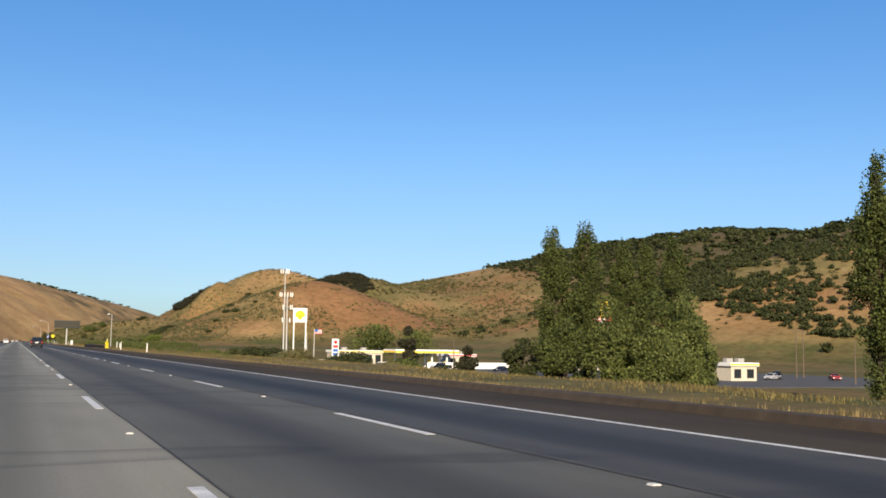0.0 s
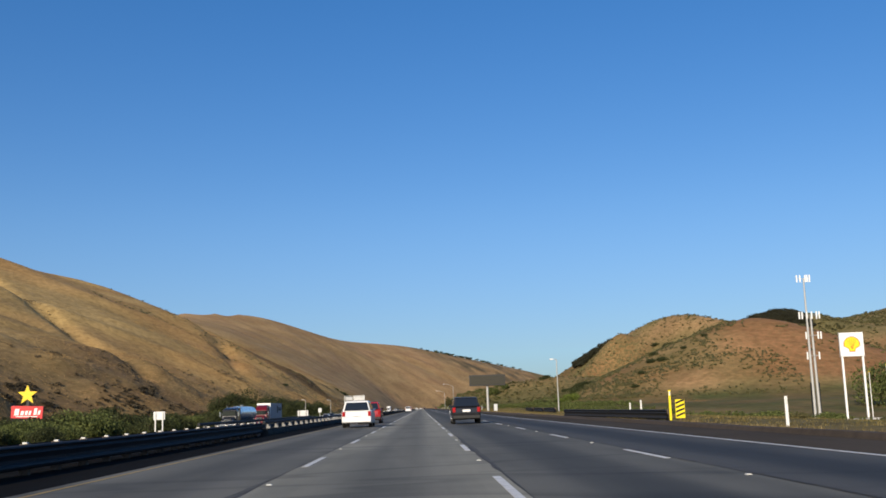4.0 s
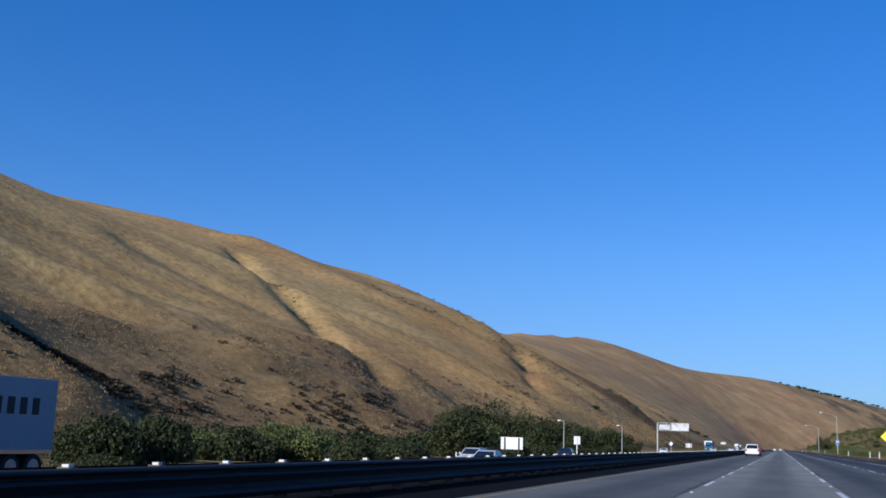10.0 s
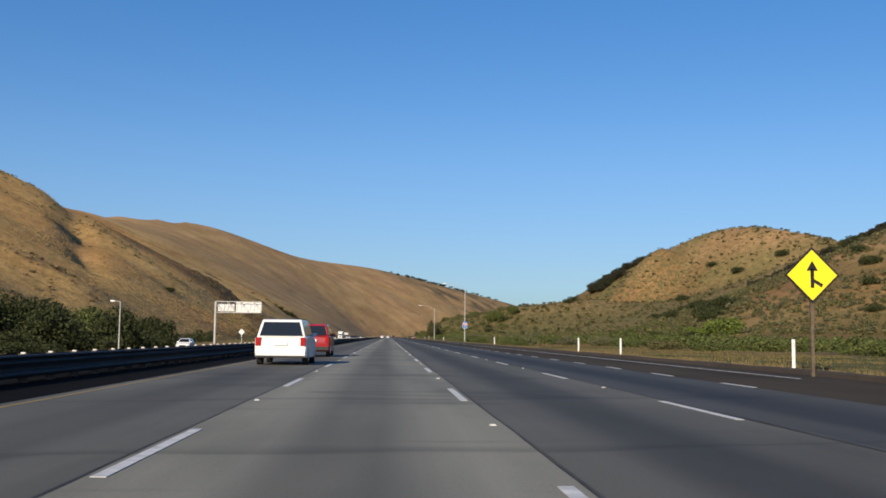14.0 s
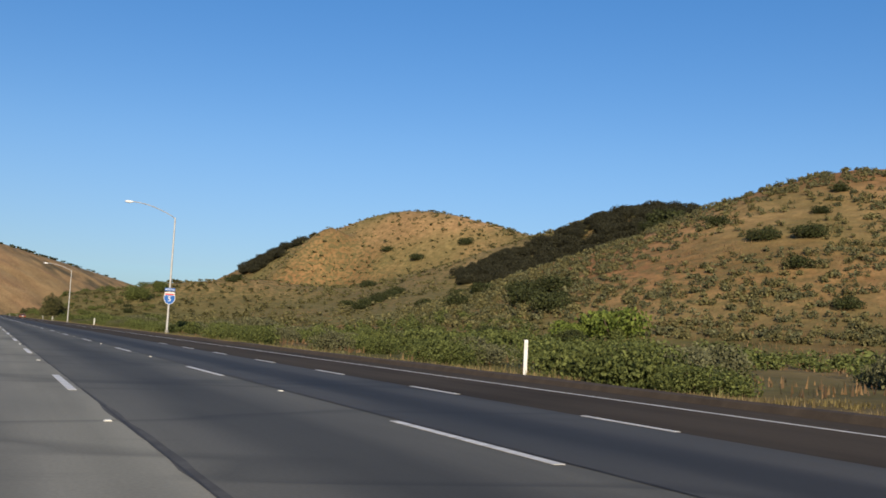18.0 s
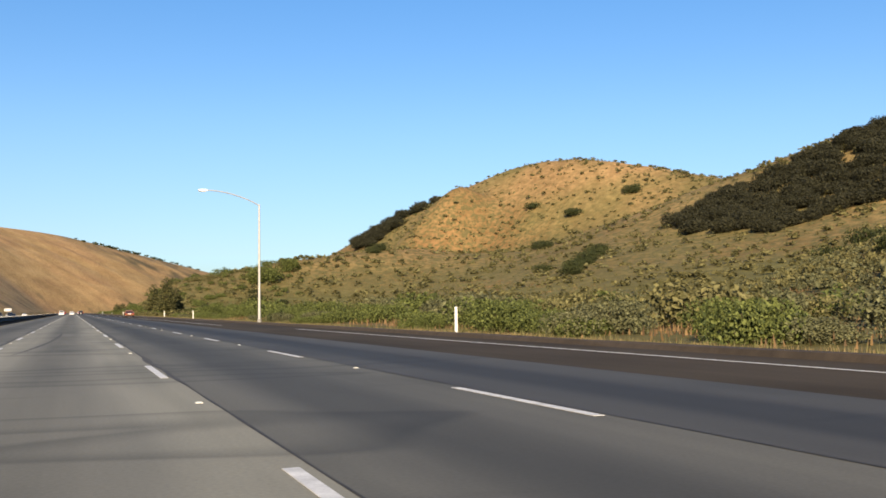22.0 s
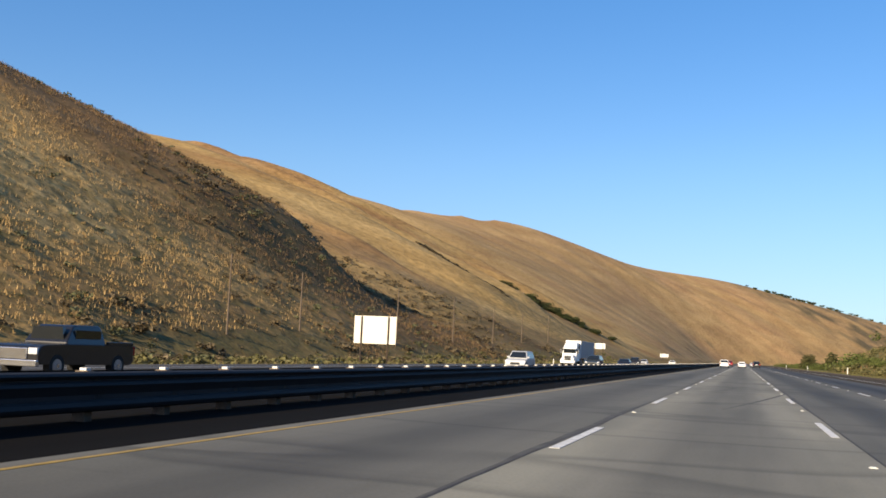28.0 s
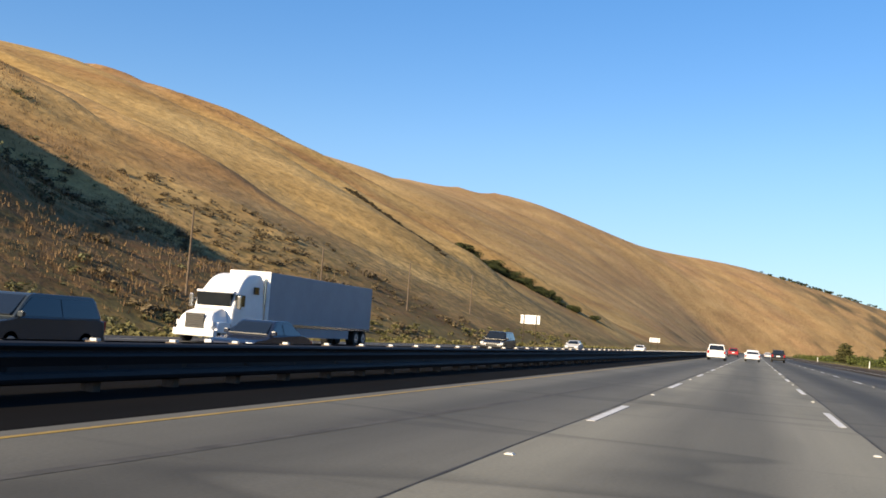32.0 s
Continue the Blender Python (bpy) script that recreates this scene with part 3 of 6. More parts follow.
def crack(name, x, y0, y1, w):
    ys = np.arange(y0, y1, 0.8)
    xs = x + 0.05 * np.cumsum(CRACK_RNG.normal(0, 0.35, len(ys))) * 0.25
    xs = x + (xs - x) - np.convolve(xs - x, np.ones(40) / 40, "same")
    ww = w * (0.4 + CRACK_RNG.random(len(ys)))
    v = np.stack([np.stack([xs - ww, ys, 0 * ys + 0.003], -1), np.stack([xs + ww, ys, 0 * ys + 0.003], -1)], 1).reshape(-1, 3)
    i = np.arange(len(ys) - 1) * 2
    return lay(name, mesh_np(name, v, np.stack([i, i + 1, i + 3, i + 2], -1), SEAL), 0, 0, 0, road_left)


PATCH = plain("dark_joint_patching", (0.088, 0.085, 0.076), 0.85, vary=0.4, scale=1.5)


def joint_patch(x, y0, y1, wide, seed):
    """Uneven dark patching that comes and goes along a joint."""
    rng = np.random.default_rng(seed)
    ys = np.arange(y0, y1, 0.6)
    on = np.clip(2.2 * vnoise(ys / 11, 0 * ys, seed) - 0.75, 0, 1)
    left, right = (wide * on * (0.25 + 0.75 * vnoise(ys / 1.3, 0 * ys, seed + k)) * (0.8 + 0.4 * rng.random(len(ys))) for k in (1, 2))
    v = np.stack([np.stack([x - left, ys, 0 * ys + 0.0015], -1), np.stack([x + right * 0.6 + 0.002, ys, 0 * ys + 0.0015], -1)], 1).reshape(-1, 3)
    i = np.arange(len(ys) - 1) * 2
    return lay("joint_patch", mesh_np("joint_patch", v, np.stack([i, i + 1, i + 3, i + 2], -1), PATCH), 0, 0, 0, road_left)


joint_patch(-2.0, -40, 1120, 0.17, 3)
joint_patch(2.02, -40, 1120, 0.15, 8)
joint_patch(5.7, -40, 1120, 0.12, 15)


def skid(points, wide):
    """A curved tyre mark through the points."""
    p = np.array(points, float)
    t = np.linspace(0, 1, 40)
    k = np.linspace(0, 1, len(p))
    fx, fy = np.poly1d(np.polyfit(k, p[:, 0], 2)), np.poly1d(np.polyfit(k, p[:, 1], 2))
    x, y = fx(t), fy(t)
    ww = wide * np.minimum(1, 4 * np.minimum(t, 1 - t) + 0.15)
    v = np.stack([np.stack([x - ww, y, 0 * y + 0.001], -1), np.stack([x + ww, y, 0 * y + 0.001], -1)], 1).reshape(-1, 3)
    i = np.arange(39) * 2
    return lay("tyre_mark", mesh_np("tyre_mark", v, np.stack([i, i + 1, i + 3, i + 2], -1), PATCH), 0, 0, 0, road_left)


skid(((-0.1, 865.6), (0.8, 872.3), (1.6, 878.8), (2.0, 883)), 0.06)
skid(((-0.7, 881.5), (-0.2, 885.1), (0.1, 890)), 0.05)
skid(((-5.2, 955), (-4.0, 968), (-3.2, 990)), 0.07)
skid(((-1.2, 690), (-0.4, 705), (-0.2, 722)), 0.07)
for x in (-1.97, 1.99, 5.64):
    crack("joint_seal", x, -60, 1150, 0.016)

# asphalt dike along the outer shoulder
DIKE = plain("asphalt_dike", (0.06, 0.045, 0.032), 0.9, vary=0.3, scale=2, relief=0.4)


def dike(y0, y1, x):
    ys = np.arange(y0, y1 + 1, 4.0)
    prof = ((-0.12, -0.05), (-0.02, 0.13), (0.12, 0.16), (0.34, 0.08), (0.5, -0.05))
    rng = np.random.default_rng(int(y0) + 900)
    rows = [np.stack([np.array([x(v) for v in ys]) + a + rng.normal(0, 0.015, len(ys)), ys, b + rng.normal(0, 0.012, len(ys))], -1) for a, b in prof]
    v = np.stack(rows, 1).reshape(-1, 3)
    n = len(prof)
    f = [(n * i + k, n * i + k + 1, n * i + n + k + 1, n * i + n + k) for i in range(len(ys) - 1) for k in range(n - 1)]
    return tagged(new("kerb", mesh_np("kerb", v, f, DIKE)), "low dark asphalt dike along the shoulder edge", "kerb", kind="structure")


dike(-80, 2400, lambda y: float(pave_edge(np.array(y))))

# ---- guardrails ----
# near-black base colour carries the shade on the rail's road face
STEEL = plain("weathered_shaded_steel", (0.015, 0.016, 0.02), 0.75, 0.0, vary=0.3, scale=1.5)
WOOD = plain("weathered_post_wood", (0.16, 0.12, 0.085), 0.9, vary=0.35, scale=5, relief=0.4)
CONCRETE = plain("barrier_concrete", (0.30, 0.29, 0.27), 0.9, vary=0.25, scale=1.2, relief=0.3)
# darker copy of the barrier concrete: the parapet's shaded side is in the colour
SHADED_CONCRETE = plain("shaded_parapet_concrete", (0.075, 0.07, 0.062), 0.95, vary=0.35, scale=1.0, relief=0.3, spec=0.1)
WHITE_PAINT = plain("white_paint", (0.8, 0.8, 0.78), 0.5, vary=0.12)
REFLECT = plain("reflector_white", (0.7, 0.7, 0.66), 0.3)
RAIL_STEP = 1.905


def beam_mesh(length):
    """A three-ridged rail, drawn out along y, facing +x."""
    prof = [(0, 0.13), (0.05, 0.16), (0.08, 0.21), (0.05, 0.26), (0, 0.29), (0, 0.35), (0.05, 0.43), (0.08, 0.47), (0.05, 0.51), (0, 0.53), (0.0, 0.55), (0.05, 0.57), (0.08, 0.60), (0.05, 0.63), (0, 0.65)]
    b = bmesh.new()
    rings = [[b.verts.new((x + d, y, z)) for d in (0,) for x, z in prof] + [b.verts.new((x - 0.012, y, z)) for x, z in reversed(prof)] for y in (0, length)]
    n = len(rings[0])
    for k in range(n):
        b.faces.new((rings[0][k], rings[0][(k + 1) % n], rings[1][(k + 1) % n], rings[1][k]))
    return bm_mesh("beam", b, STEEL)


POST_ME = bm_mesh("post", box(-0.1, -0.08, -0.45, 0.1, 0.08, 0.655, 0.01), WOOD)
BLOCK_ME = bm_mesh("block", box(-0.07, -0.07, 0.24, 0.07, 0.07, 0.64, 0.01), WOOD)
CAP_ME = bm_mesh("reflector", prism([(-0.05, 0.655), (-0.05, 0.69), (0.05, 0.69), (0.05, 0.655)], -0.05, 0.05), REFLECT)
BEAM_ME = beam_mesh(RAIL_STEP * 8)


def guardrail(x, y, two_sided, z=0.0, caps=True):
    g = tagged(empty("guardrail", pose(x, y, z)), "steel guardrail with wooden posts in the median" if two_sided else "steel guardrail with wooden posts at the roadside", "guardrail", "guardrail sections")
    for s in ((1, -1) if two_sided else (1,)):
        ob = part("beam", BEAM_ME, None, g)
        if s < 0:
            ob.matrix_local = pose(-0.42, RAIL_STEP * 8, 0, 0, 0, 180)
    for k in range(8):
        p = part("post", POST_ME, None, g)
        p.location = (-0.21, (k + 0.5) * RAIL_STEP, 0)
        q = part("block", BLOCK_ME, None, g)
        q.location = (-0.07, (k + 0.5) * RAIL_STEP, 0)
        if caps:
            c = part("reflector", CAP_ME, None, g)
            c.location = (-0.21, (k + 0.5) * RAIL_STEP, 0)
    return g


SECTION = RAIL_STEP * 8
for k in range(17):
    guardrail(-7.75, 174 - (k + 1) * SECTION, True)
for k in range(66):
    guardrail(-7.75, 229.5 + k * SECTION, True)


def bridge_barrier(x, y0, y1):
    """Concrete kerb wall with cast posts that carry a steel rail."""
    g = tagged(empty("bridge_barrier", pose(x, y0, 0)), "concrete bridge parapet with tapered posts and a steel tube rail", "barrier")
    l = y1 - y0
    part("parapet", prism([(-0.2, -0.5), (-0.2, 0.34), (0.12, 0.34), (0.2, 0.1), (0.2, -0.5)], 0, l), SHADED_CONCRETE, g)
    part("rail", tube((-0.03, 0, 0.66), (-0.03, l, 0.66), 0.085, seg=12), STEEL, g, "steel tube rail")
    n = int(l / 2.9)
    pm = None
    for k in range(n):
        b = bmesh.new()
        y = (k + 0.5) * l / n
        if pm is None:
            lo = [b.verts.new(v) for v in ((-0.12, -0.15, 0.34), (0.1, -0.15, 0.34), (0.1, 0.15, 0.34), (-0.12, 0.15, 0.34))]
            hi = [b.verts.new(v) for v in ((-0.08, -0.06, 0.64), (0.03, -0.06, 0.64), (0.03, 0.06, 0.64), (-0.08, 0.06, 0.64))]
            b.faces.new(lo[::-1]), b.faces.new(hi)
            for i in range(4):
                b.faces.new((lo[i], lo[(i + 1) % 4], hi[(i + 1) % 4], hi[i]))
            pm = bm_mesh("rail_post", b, CONCRETE)
        o = part("rail_post", pm, None, g)
        o.location = (0, y, 0)
    part("end_block", box(-0.25, l - 0.6, -0.5, 0.22, l, 0.72, 0.03), SHADED_CONCRETE, g)
    return g


bridge_barrier(-7.6, 174, 229)
bridge_barrier(-11.0, 174, 229)
for k in range(2):
    guardrail(13.0 + 0.42, 172 + k * SECTION, False, caps=False).matrix_world = pose(12.9 - 0.55 * k, 173 + (k + 1) * SECTION, 0, 0, 0, 180 + 2)
for k in range(3):
    guardrail(19.0, 245 + k * SECTION, False, caps=False).matrix_world = pose(17.5 + 0.3 * k, 245 + (k + 1) * SECTION, 0, 0, 0, 180 - 2)

# ---- roadside signs, lamps and posts ----
GALV = plain("sign_back_aluminium", (0.62, 0.63, 0.63), 0.5, 0.3, vary=0.12)
DARKWOOD = plain("dark_sign_post", (0.05, 0.035, 0.025), 0.9, vary=0.3)
YELLOW = plain("traffic_yellow", (0.85, 0.68, 0.01), 0.5, vary=0.06)
BLACK = plain("black_paint", (0.012, 0.012, 0.012), 0.5)
RED = plain("sign_red", (0.62, 0.03, 0.035), 0.45, vary=0.1)
BLUE = plain("shield_blue", (0.02, 0.12, 0.42), 0.45, vary=0.08)
LAMP_GREY = plain("lamp_post_grey", (0.50, 0.50, 0.48), 0.55, 0.4, vary=0.15)
LUMINAIRE = plain("luminaire_white", (0.8, 0.8, 0.78), 0.4)


def sign_board(x, y, w, z0, z1, label, panel=GALV, name="sign_panel", posts=DARKWOOD, ribs=0):
    """The back of a road sign on two posts."""
    zg = ground_z(x, y)
    g = tagged(empty("road_sign", pose(x, y, zg)), label, "road sign")
    part(name, box(-w / 2, -0.03, z0 - zg, w / 2, 0.03, z1 - zg, 0.01), panel, g)
    for px in ((-0.32 * w, 0.32 * w) if w > 1.3 else (0,)):
        part("post", box(px - 0.08, -0.17, -0.2, px + 0.08, -0.031, z1 - zg - 0.05, 0.01), posts, g)
    for k in range(ribs):
        zz = z0 - zg + (k + 0.5) * (z1 - z0) / ribs
        part("rib", box(-w / 2 + 0.05, -0.06, zz - 0.03, w / 2 - 0.05, -0.031, zz + 0.03), panel, g)
    return g


sign_board(-36.4, 265.5, 1.6, 0.71, 1.86, "small aluminium road sign seen from the back", posts=GALV)
sign_board(-37.0, 446, 3.3, -0.1, 1.65, "white road sign seen from the back on two posts")
sign_board(-36.2, 492.6, 1.2, 0.85, 2.35, "narrow aluminium road sign seen from the back", posts=GALV)
sign_board(-41.6, 953, 5.3, 1.47, 4.75, "large cream-white road sign from the back on dark posts", plain("sign_back_cream", (0.72, 0.69, 0.6), 0.6), ribs=0)
sign_board(-43.5, 1162, 4.0, 3.6, 5.4, "white road sign seen from the back on two posts")
sign_board(-40.5, 1399, 4.4, 2.4, 4.3, "distant white road sign seen from the back")
sign_board(-38.5, 770, 2.6, 0.6, 2.4, "white road sign seen from the back beside the carriageway")


def diamond_sign(x, y, zc, half, panel, face, label, arrow):
    zg = ground_z(x, y)
    g = tagged(empty("warning_sign", pose(x, y, zg)), label, "road sign")
    z = zc - zg
    part("post", box(-0.05, 0.035, -0.2, 0.05, 0.13, z + half * 0.5), WOOD if arrow else GALV, g)
    p = part("sign_panel", prism([(0, z - half), (half, z), (0, z + half), (-half, z)], -0.012, 0.03), panel, g)
    if arrow:
        rim = prism([(0, z - half * 0.9), (half * 0.9, z), (0, z + half * 0.9), (-half * 0.9, z)], -0.02, -0.0125)
        b = box(-0.06, -0.03, z - 0.42, 0.06, -0.0205, z + 0.2)
        b = prism([(-0.19, z + 0.14), (0.19, z + 0.14), (0, z + 0.47)], -0.03, -0.0205, b)
        b = prism([(0.05, z - 0.12), (0.05, z - 0.24), (0.3, z - 0.40), (0.36, z - 0.30)], -0.03, -0.0205, b)
        part("border", rim, face, p)
        part("arrow", b, BLACK, p, "black merging arrow")
    return g


diamond_sign(14.2, 452, 3.27, 0.92, BLACK, YELLOW, "yellow diamond warning sign with a black merging arrow", True)
diamond_sign(-38.2, 879, 1.8, 0.9, GALV, GALV, "diamond road sign seen from the back on a post", False)
diamond_sign(-38.3, 690, 1.9, 0.85, GALV, GALV, "diamond road sign seen from the back on a post", False)


def text_mesh(body, size):
    cu = bpy.data.curves.new("digits", "FONT")
    cu.body, cu.size, cu.align_x, cu.align_y, cu.extrude = body, size, "CENTER", "CENTER", 0.004
    ob = bpy.data.objects.new("digits", cu)
    me = bpy.data.meshes.new_from_object(ob)
    bpy.data.objects.remove(ob)
    bpy.data.curves.remove(cu)
    return me


def route_shield(pole, z):
    out = [(0, -0.62), (0.3, -0.5), (0.5, -0.2), (0.52, 0.1), (0.44, 0.36), (0.48, 0.5), (0.25, 0.56), (0, 0.5), (-0.25, 0.56), (-0.48, 0.5), (-0.44, 0.36), (-0.52, 0.1), (-0.5, -0.2), (-0.3, -0.5)]
    p = part("route_sign", prism([(x * 1.08, z + v * 1.08) for x, v in out], -0.16, -0.13), WHITE_PAINT, pole, "blue and red freeway route shield")
    part("shield_field", prism([(x, z + min(v, 0.27)) for x, v in out], -0.166, -0.1605), BLUE, p)
    part("shield_band", prism([(-0.45, z + 0.3), (0.45, z + 0.3), (0.42, z + 0.45), (-0.42, z + 0.45)], -0.166, -0.1605), RED, p)
    me = text_mesh("5", 0.72)
    me.materials.append(WHITE_PAINT)
    me.transform(pose(0, -0.172, z - 0.12, 90, 0, 0))
    part("digit", me, None, p, "white route number")
    q = part("direction_sign", box(-0.5, -0.16, z + 0.68, 0.5, -0.13, z + 1.0, 0.01), BLUE, pole, "blue direction plate above the shield")
    me = text_mesh("SOUTH", 0.27)
    me.materials.append(WHITE_PAINT)
    me.transform(pose(0, -0.166, z + 0.83, 90, 0, 0))
    part("lettering", me, None, q, "white direction word")


def street_lamp(x, y, height, reach, rise, shield=None):
    g = tagged(empty("street_lamp", pose(x, y, ground_z(x, y))), "tall grey freeway lamp with route shield" if shield else "tall grey freeway lamp with a curved arm", "street lamp", "freeway lamps")
    part("base", tube((0, 0, -0.1), (0, 0, 0.35), 0.22, 0.16, 12), CONCRETE, g)
    part("pole", tube((0, 0, 0.3), (0, 0, height), 0.115, 0.07, 14), LAMP_GREY, g)
    b = None
    pts = [(-reach * (k / 10), 0, height - 0.1 + rise * math.sin(math.pi / 2 * (k / 10)) ** 0.85) for k in range(11)]
    for a, c in zip(pts, pts[1:]):
        b = tube(a, c, 0.05, 0.045, 8, b)
    part("arm", b, LAMP_GREY, g)
    ex, _, ez = pts[-1]
    head = part("luminaire", prism([(ex + 0.1, ez - 0.06), (ex - 0.1, ez - 0.12), (ex - 0.62, ez - 0.10), (ex - 0.72, ez - 0.02), (ex - 0.5, ez + 0.08), (ex, ez + 0.07)], -0.17, 0.17, bev=0.02), LUMINAIRE, g, "white cobra-head luminaire")
    part("lens", prism([(ex - 0.12, ez - 0.15), (ex - 0.58, ez - 0.14), (ex - 0.55, ez - 0.10), (ex - 0.15, ez - 0.12)], -0.12, 0.12), GALV, head)
    if shield:
        route_shield(g, shield)
    return g


street_lamp(17.3, 643.3, 11.7, 4.3, 1.3, 3.55)
street_lamp(15.2, 746.2, 10.1, 4.4, 1.2)
street_lamp(-44.7, 522, 7.8, 0.8, 0.2)
street_lamp(-39.3, 572, 7.7, 0.8, 0.2)
street_lamp(24.9, 300, 9.3, 0.6, 0.2)


def marker_post(x, y, h, yellow=False):
    g = tagged(empty("marker_post", pose(x, y, ground_z(x, y))), "slim white roadside marker post", "marker post", "roadside markers")
    part("stake", box(-0.06, -0.02, -0.2, 0.06, 0.02, h, 0.008), YELLOW if yellow else WHITE_PAINT, g)
    part("reflector", box(-0.045, -0.026, h - 0.3, 0.045, -0.0205, h - 0.08), REFLECT, g)
    return g


for x, y in ((15.0, 160), (17.9, 200), (19.5, 212), (15.0, 455.6), (20.1, 447), (16.1, 487.5), (15.9, 567), (14.0, 397), (15.8, 701), (15.6, 800), (15.8, 848), (15.6, 500), (16.0, 1010), (16.4, 1120), (15.4, 1230), (14.0, 118), (-34, 885), (-34, 1030), (-34.2, 410)):
    marker_post(x, y, 1.15)
marker_post(14.2, 175.5, 1.6, True)


def hazard_marker(x, y):
    g = tagged(empty("hazard_marker", pose(x, y, 0)), "yellow and black striped hazard board at a rail end", "road sign")
    part("post", box(-0.05, 0.03, -0.2, 0.05, 0.1, 1.1), WOOD, g)
    b = part("sign_panel", box(-0.24, -0.02, 0.2, 0.24, 0.02, 1.15, 0.01), YELLOW, g)
    for k in range(4):
        z = 0.26 + 0.22 * k
        part("stripe", prism([(-0.22, z), (0.22, z + 0.16), (0.22, z + 0.26), (-0.22, z + 0.10)], -0.028, -0.0205), BLACK, b)
    return g


hazard_marker(13.9, 172.2)


def message_sign(x, y):
    """Changeable message board on a single mast, dark."""
    zg = ground_z(x, y)
    g = tagged(empty("message_sign", pose(x, y, zg)), "dark electronic message board on a single steel mast", "road sign")
    part("mast", tube((0, 0.3, -0.2), (0, 0.3, 6.2 - zg), 0.26, 0.22, 14), LAMP_GREY, g)
    p = part("board", box(-3.7, -0.35, 5.25 - zg, 3.7, 0.25, 7.5 - zg, 0.05), plain("message_board_black", (0.03, 0.03, 0.028), 0.5), g)
    part("bezel", box(-3.5, -0.372, 5.5 - zg, 3.5, -0.3505, 7.25 - zg), plain("message_board_glass", (0.06, 0.055, 0.04), 0.25), p)
    for k in range(6):
        part("louvre", box(-3.45, -0.40, 5.62 - zg + k * 0.29, 3.45, -0.3725, 5.66 - zg + k * 0.29), STEEL, p)
    part("control_box", box(1.2, -0.3, -0.1, 1.9, 0.3, 1.5, 0.03), GALV, g)
    return g


message_sign(14.4, 330)


def gantry(x, y, x1):
    """Cantilever truss with the backs of two panels."""
    zg = ground_z(x, y)
    g = tagged(empty("sign_gantry", pose(x, y, zg)), "steel cantilever sign gantry with panels seen from the back", "gantry")
    zt, zb, l = 8.7 - zg, 6.2 - zg, x1 - x
    part("mast", tube((0, 0, -0.3), (0, 0, zt), 0.28, 0.24, 14), LAMP_GREY, g)
    for z in (zb, zt):
        for yy in (-0.5, 0.5):
            part("chord", tube((0, yy, z), (l, yy, z), 0.09, seg=8), LAMP_GREY, g)
    n = 7
    for k in range(n):
        xa, xb = k * l / n, (k + 1) * l / n
        part("brace", tube((xa, -0.5, zb if k % 2 else zt), (xb, -0.5, zt if k % 2 else zb), 0.06, seg=6), LAMP_GREY, g)
        part("upright", tube((xb, -0.5, zb), (xb, -0.5, zt), 0.05, seg=6), LAMP_GREY, g)
    p = part("sign_panel", box(l * 0.44, 0.52, zb - 0.1, l, 0.58, zt + 0.1, 0.01), WHITE_PAINT, g, "pale back of a large sign panel")
    part("sign_panel", box(0.4, 0.52, zb + 0.3, l * 0.4, 0.58, zt - 0.4, 0.01), GALV, g)
    part("footing", tube((0, 0, -0.3), (0, 0, 0.3), 0.6, 0.5, 14), CONCRETE, g)
    return g


gantry(-39.2, 654, -28.8)


def utility_pole(x, y, h, arm=True):
    g = tagged(empty("utility_pole", pose(x, y, ground_z(x, y) - 0.3)), "weathered wooden utility pole on the hillside", "utility pole", "utility poles")
    part("pole", tube((0, 0, 0), (0, 0, h), 0.16, 0.1, 9), WOOD, g)
    if arm:
        part("crossarm", box(-1.1, -0.06, h - 0.7, 1.1, 0.06, h - 0.55), WOOD, g)
        for k in (-0.95, 0, 0.95):
            part("insulator", tube((k, 0, h - 0.55), (k, 0, h - 0.38), 0.05, 0.03, 6), BLACK, g)
    return g


for x, y, h in ((-63.5, 1024, 10.5), (-64, 1065, 10.5), (-63.5, 1102, 10), (-65, 960, 11), (-66, 1150, 10), (-67, 1200, 10), (-66, 985, 9.5)):
    utility_pole(x, y, h, False)


# ---- plants ----
def leaf_quads(centres, outward, size, rng, long=1.5):
    """One small bent card for each centre, facing roughly outward: vertices and quads."""
    n = len(centres)
    a = rng.normal(0, 0.55, (n, 3)) + np.asarray(outward) * 1.1
    a /= np.linalg.norm(a, axis=1, keepdims=True) + 1e-9
    u = np.cross(a, rng.normal(0, 1, (n, 3)))
    u /= np.linalg.norm(u, axis=1, keepdims=True) + 1e-9
    v = np.cross(a, u)
    s = size * (0.5 + 0.9 * rng.random((n, 1)))
    u, v, k = u * s * long / 2, v * s / 2, a * s * 0.18
    verts = np.stack([centres - u - v * 0.5 - k, centres + u * 0.1 - v, centres + u - k, centres - u * 0.2 + v], 1).reshape(-1, 3)
    return verts, np.arange(4 * n).reshape(n, 4)


def lumps(n_leaves, blobs, rng, shell=0.35):
    """Leaf centres on the outer part of several balls (x, y, z, rx, rz)."""
    blobs = np.asarray(blobs, float)
    w = blobs[:, 3] ** 2
    k = rng.choice(len(blobs), n_leaves, p=w / w.sum())
    d = rng.normal(0, 1, (n_leaves, 3))
    d /= np.linalg.norm(d, axis=1, keepdims=True)
    r = 1 - shell * rng.random((n_leaves, 1)) ** 1.5
    c = blobs[k, :3] + d * r * np.stack([blobs[k, 3], blobs[k, 3], blobs[k, 4]], -1)
    return c, d


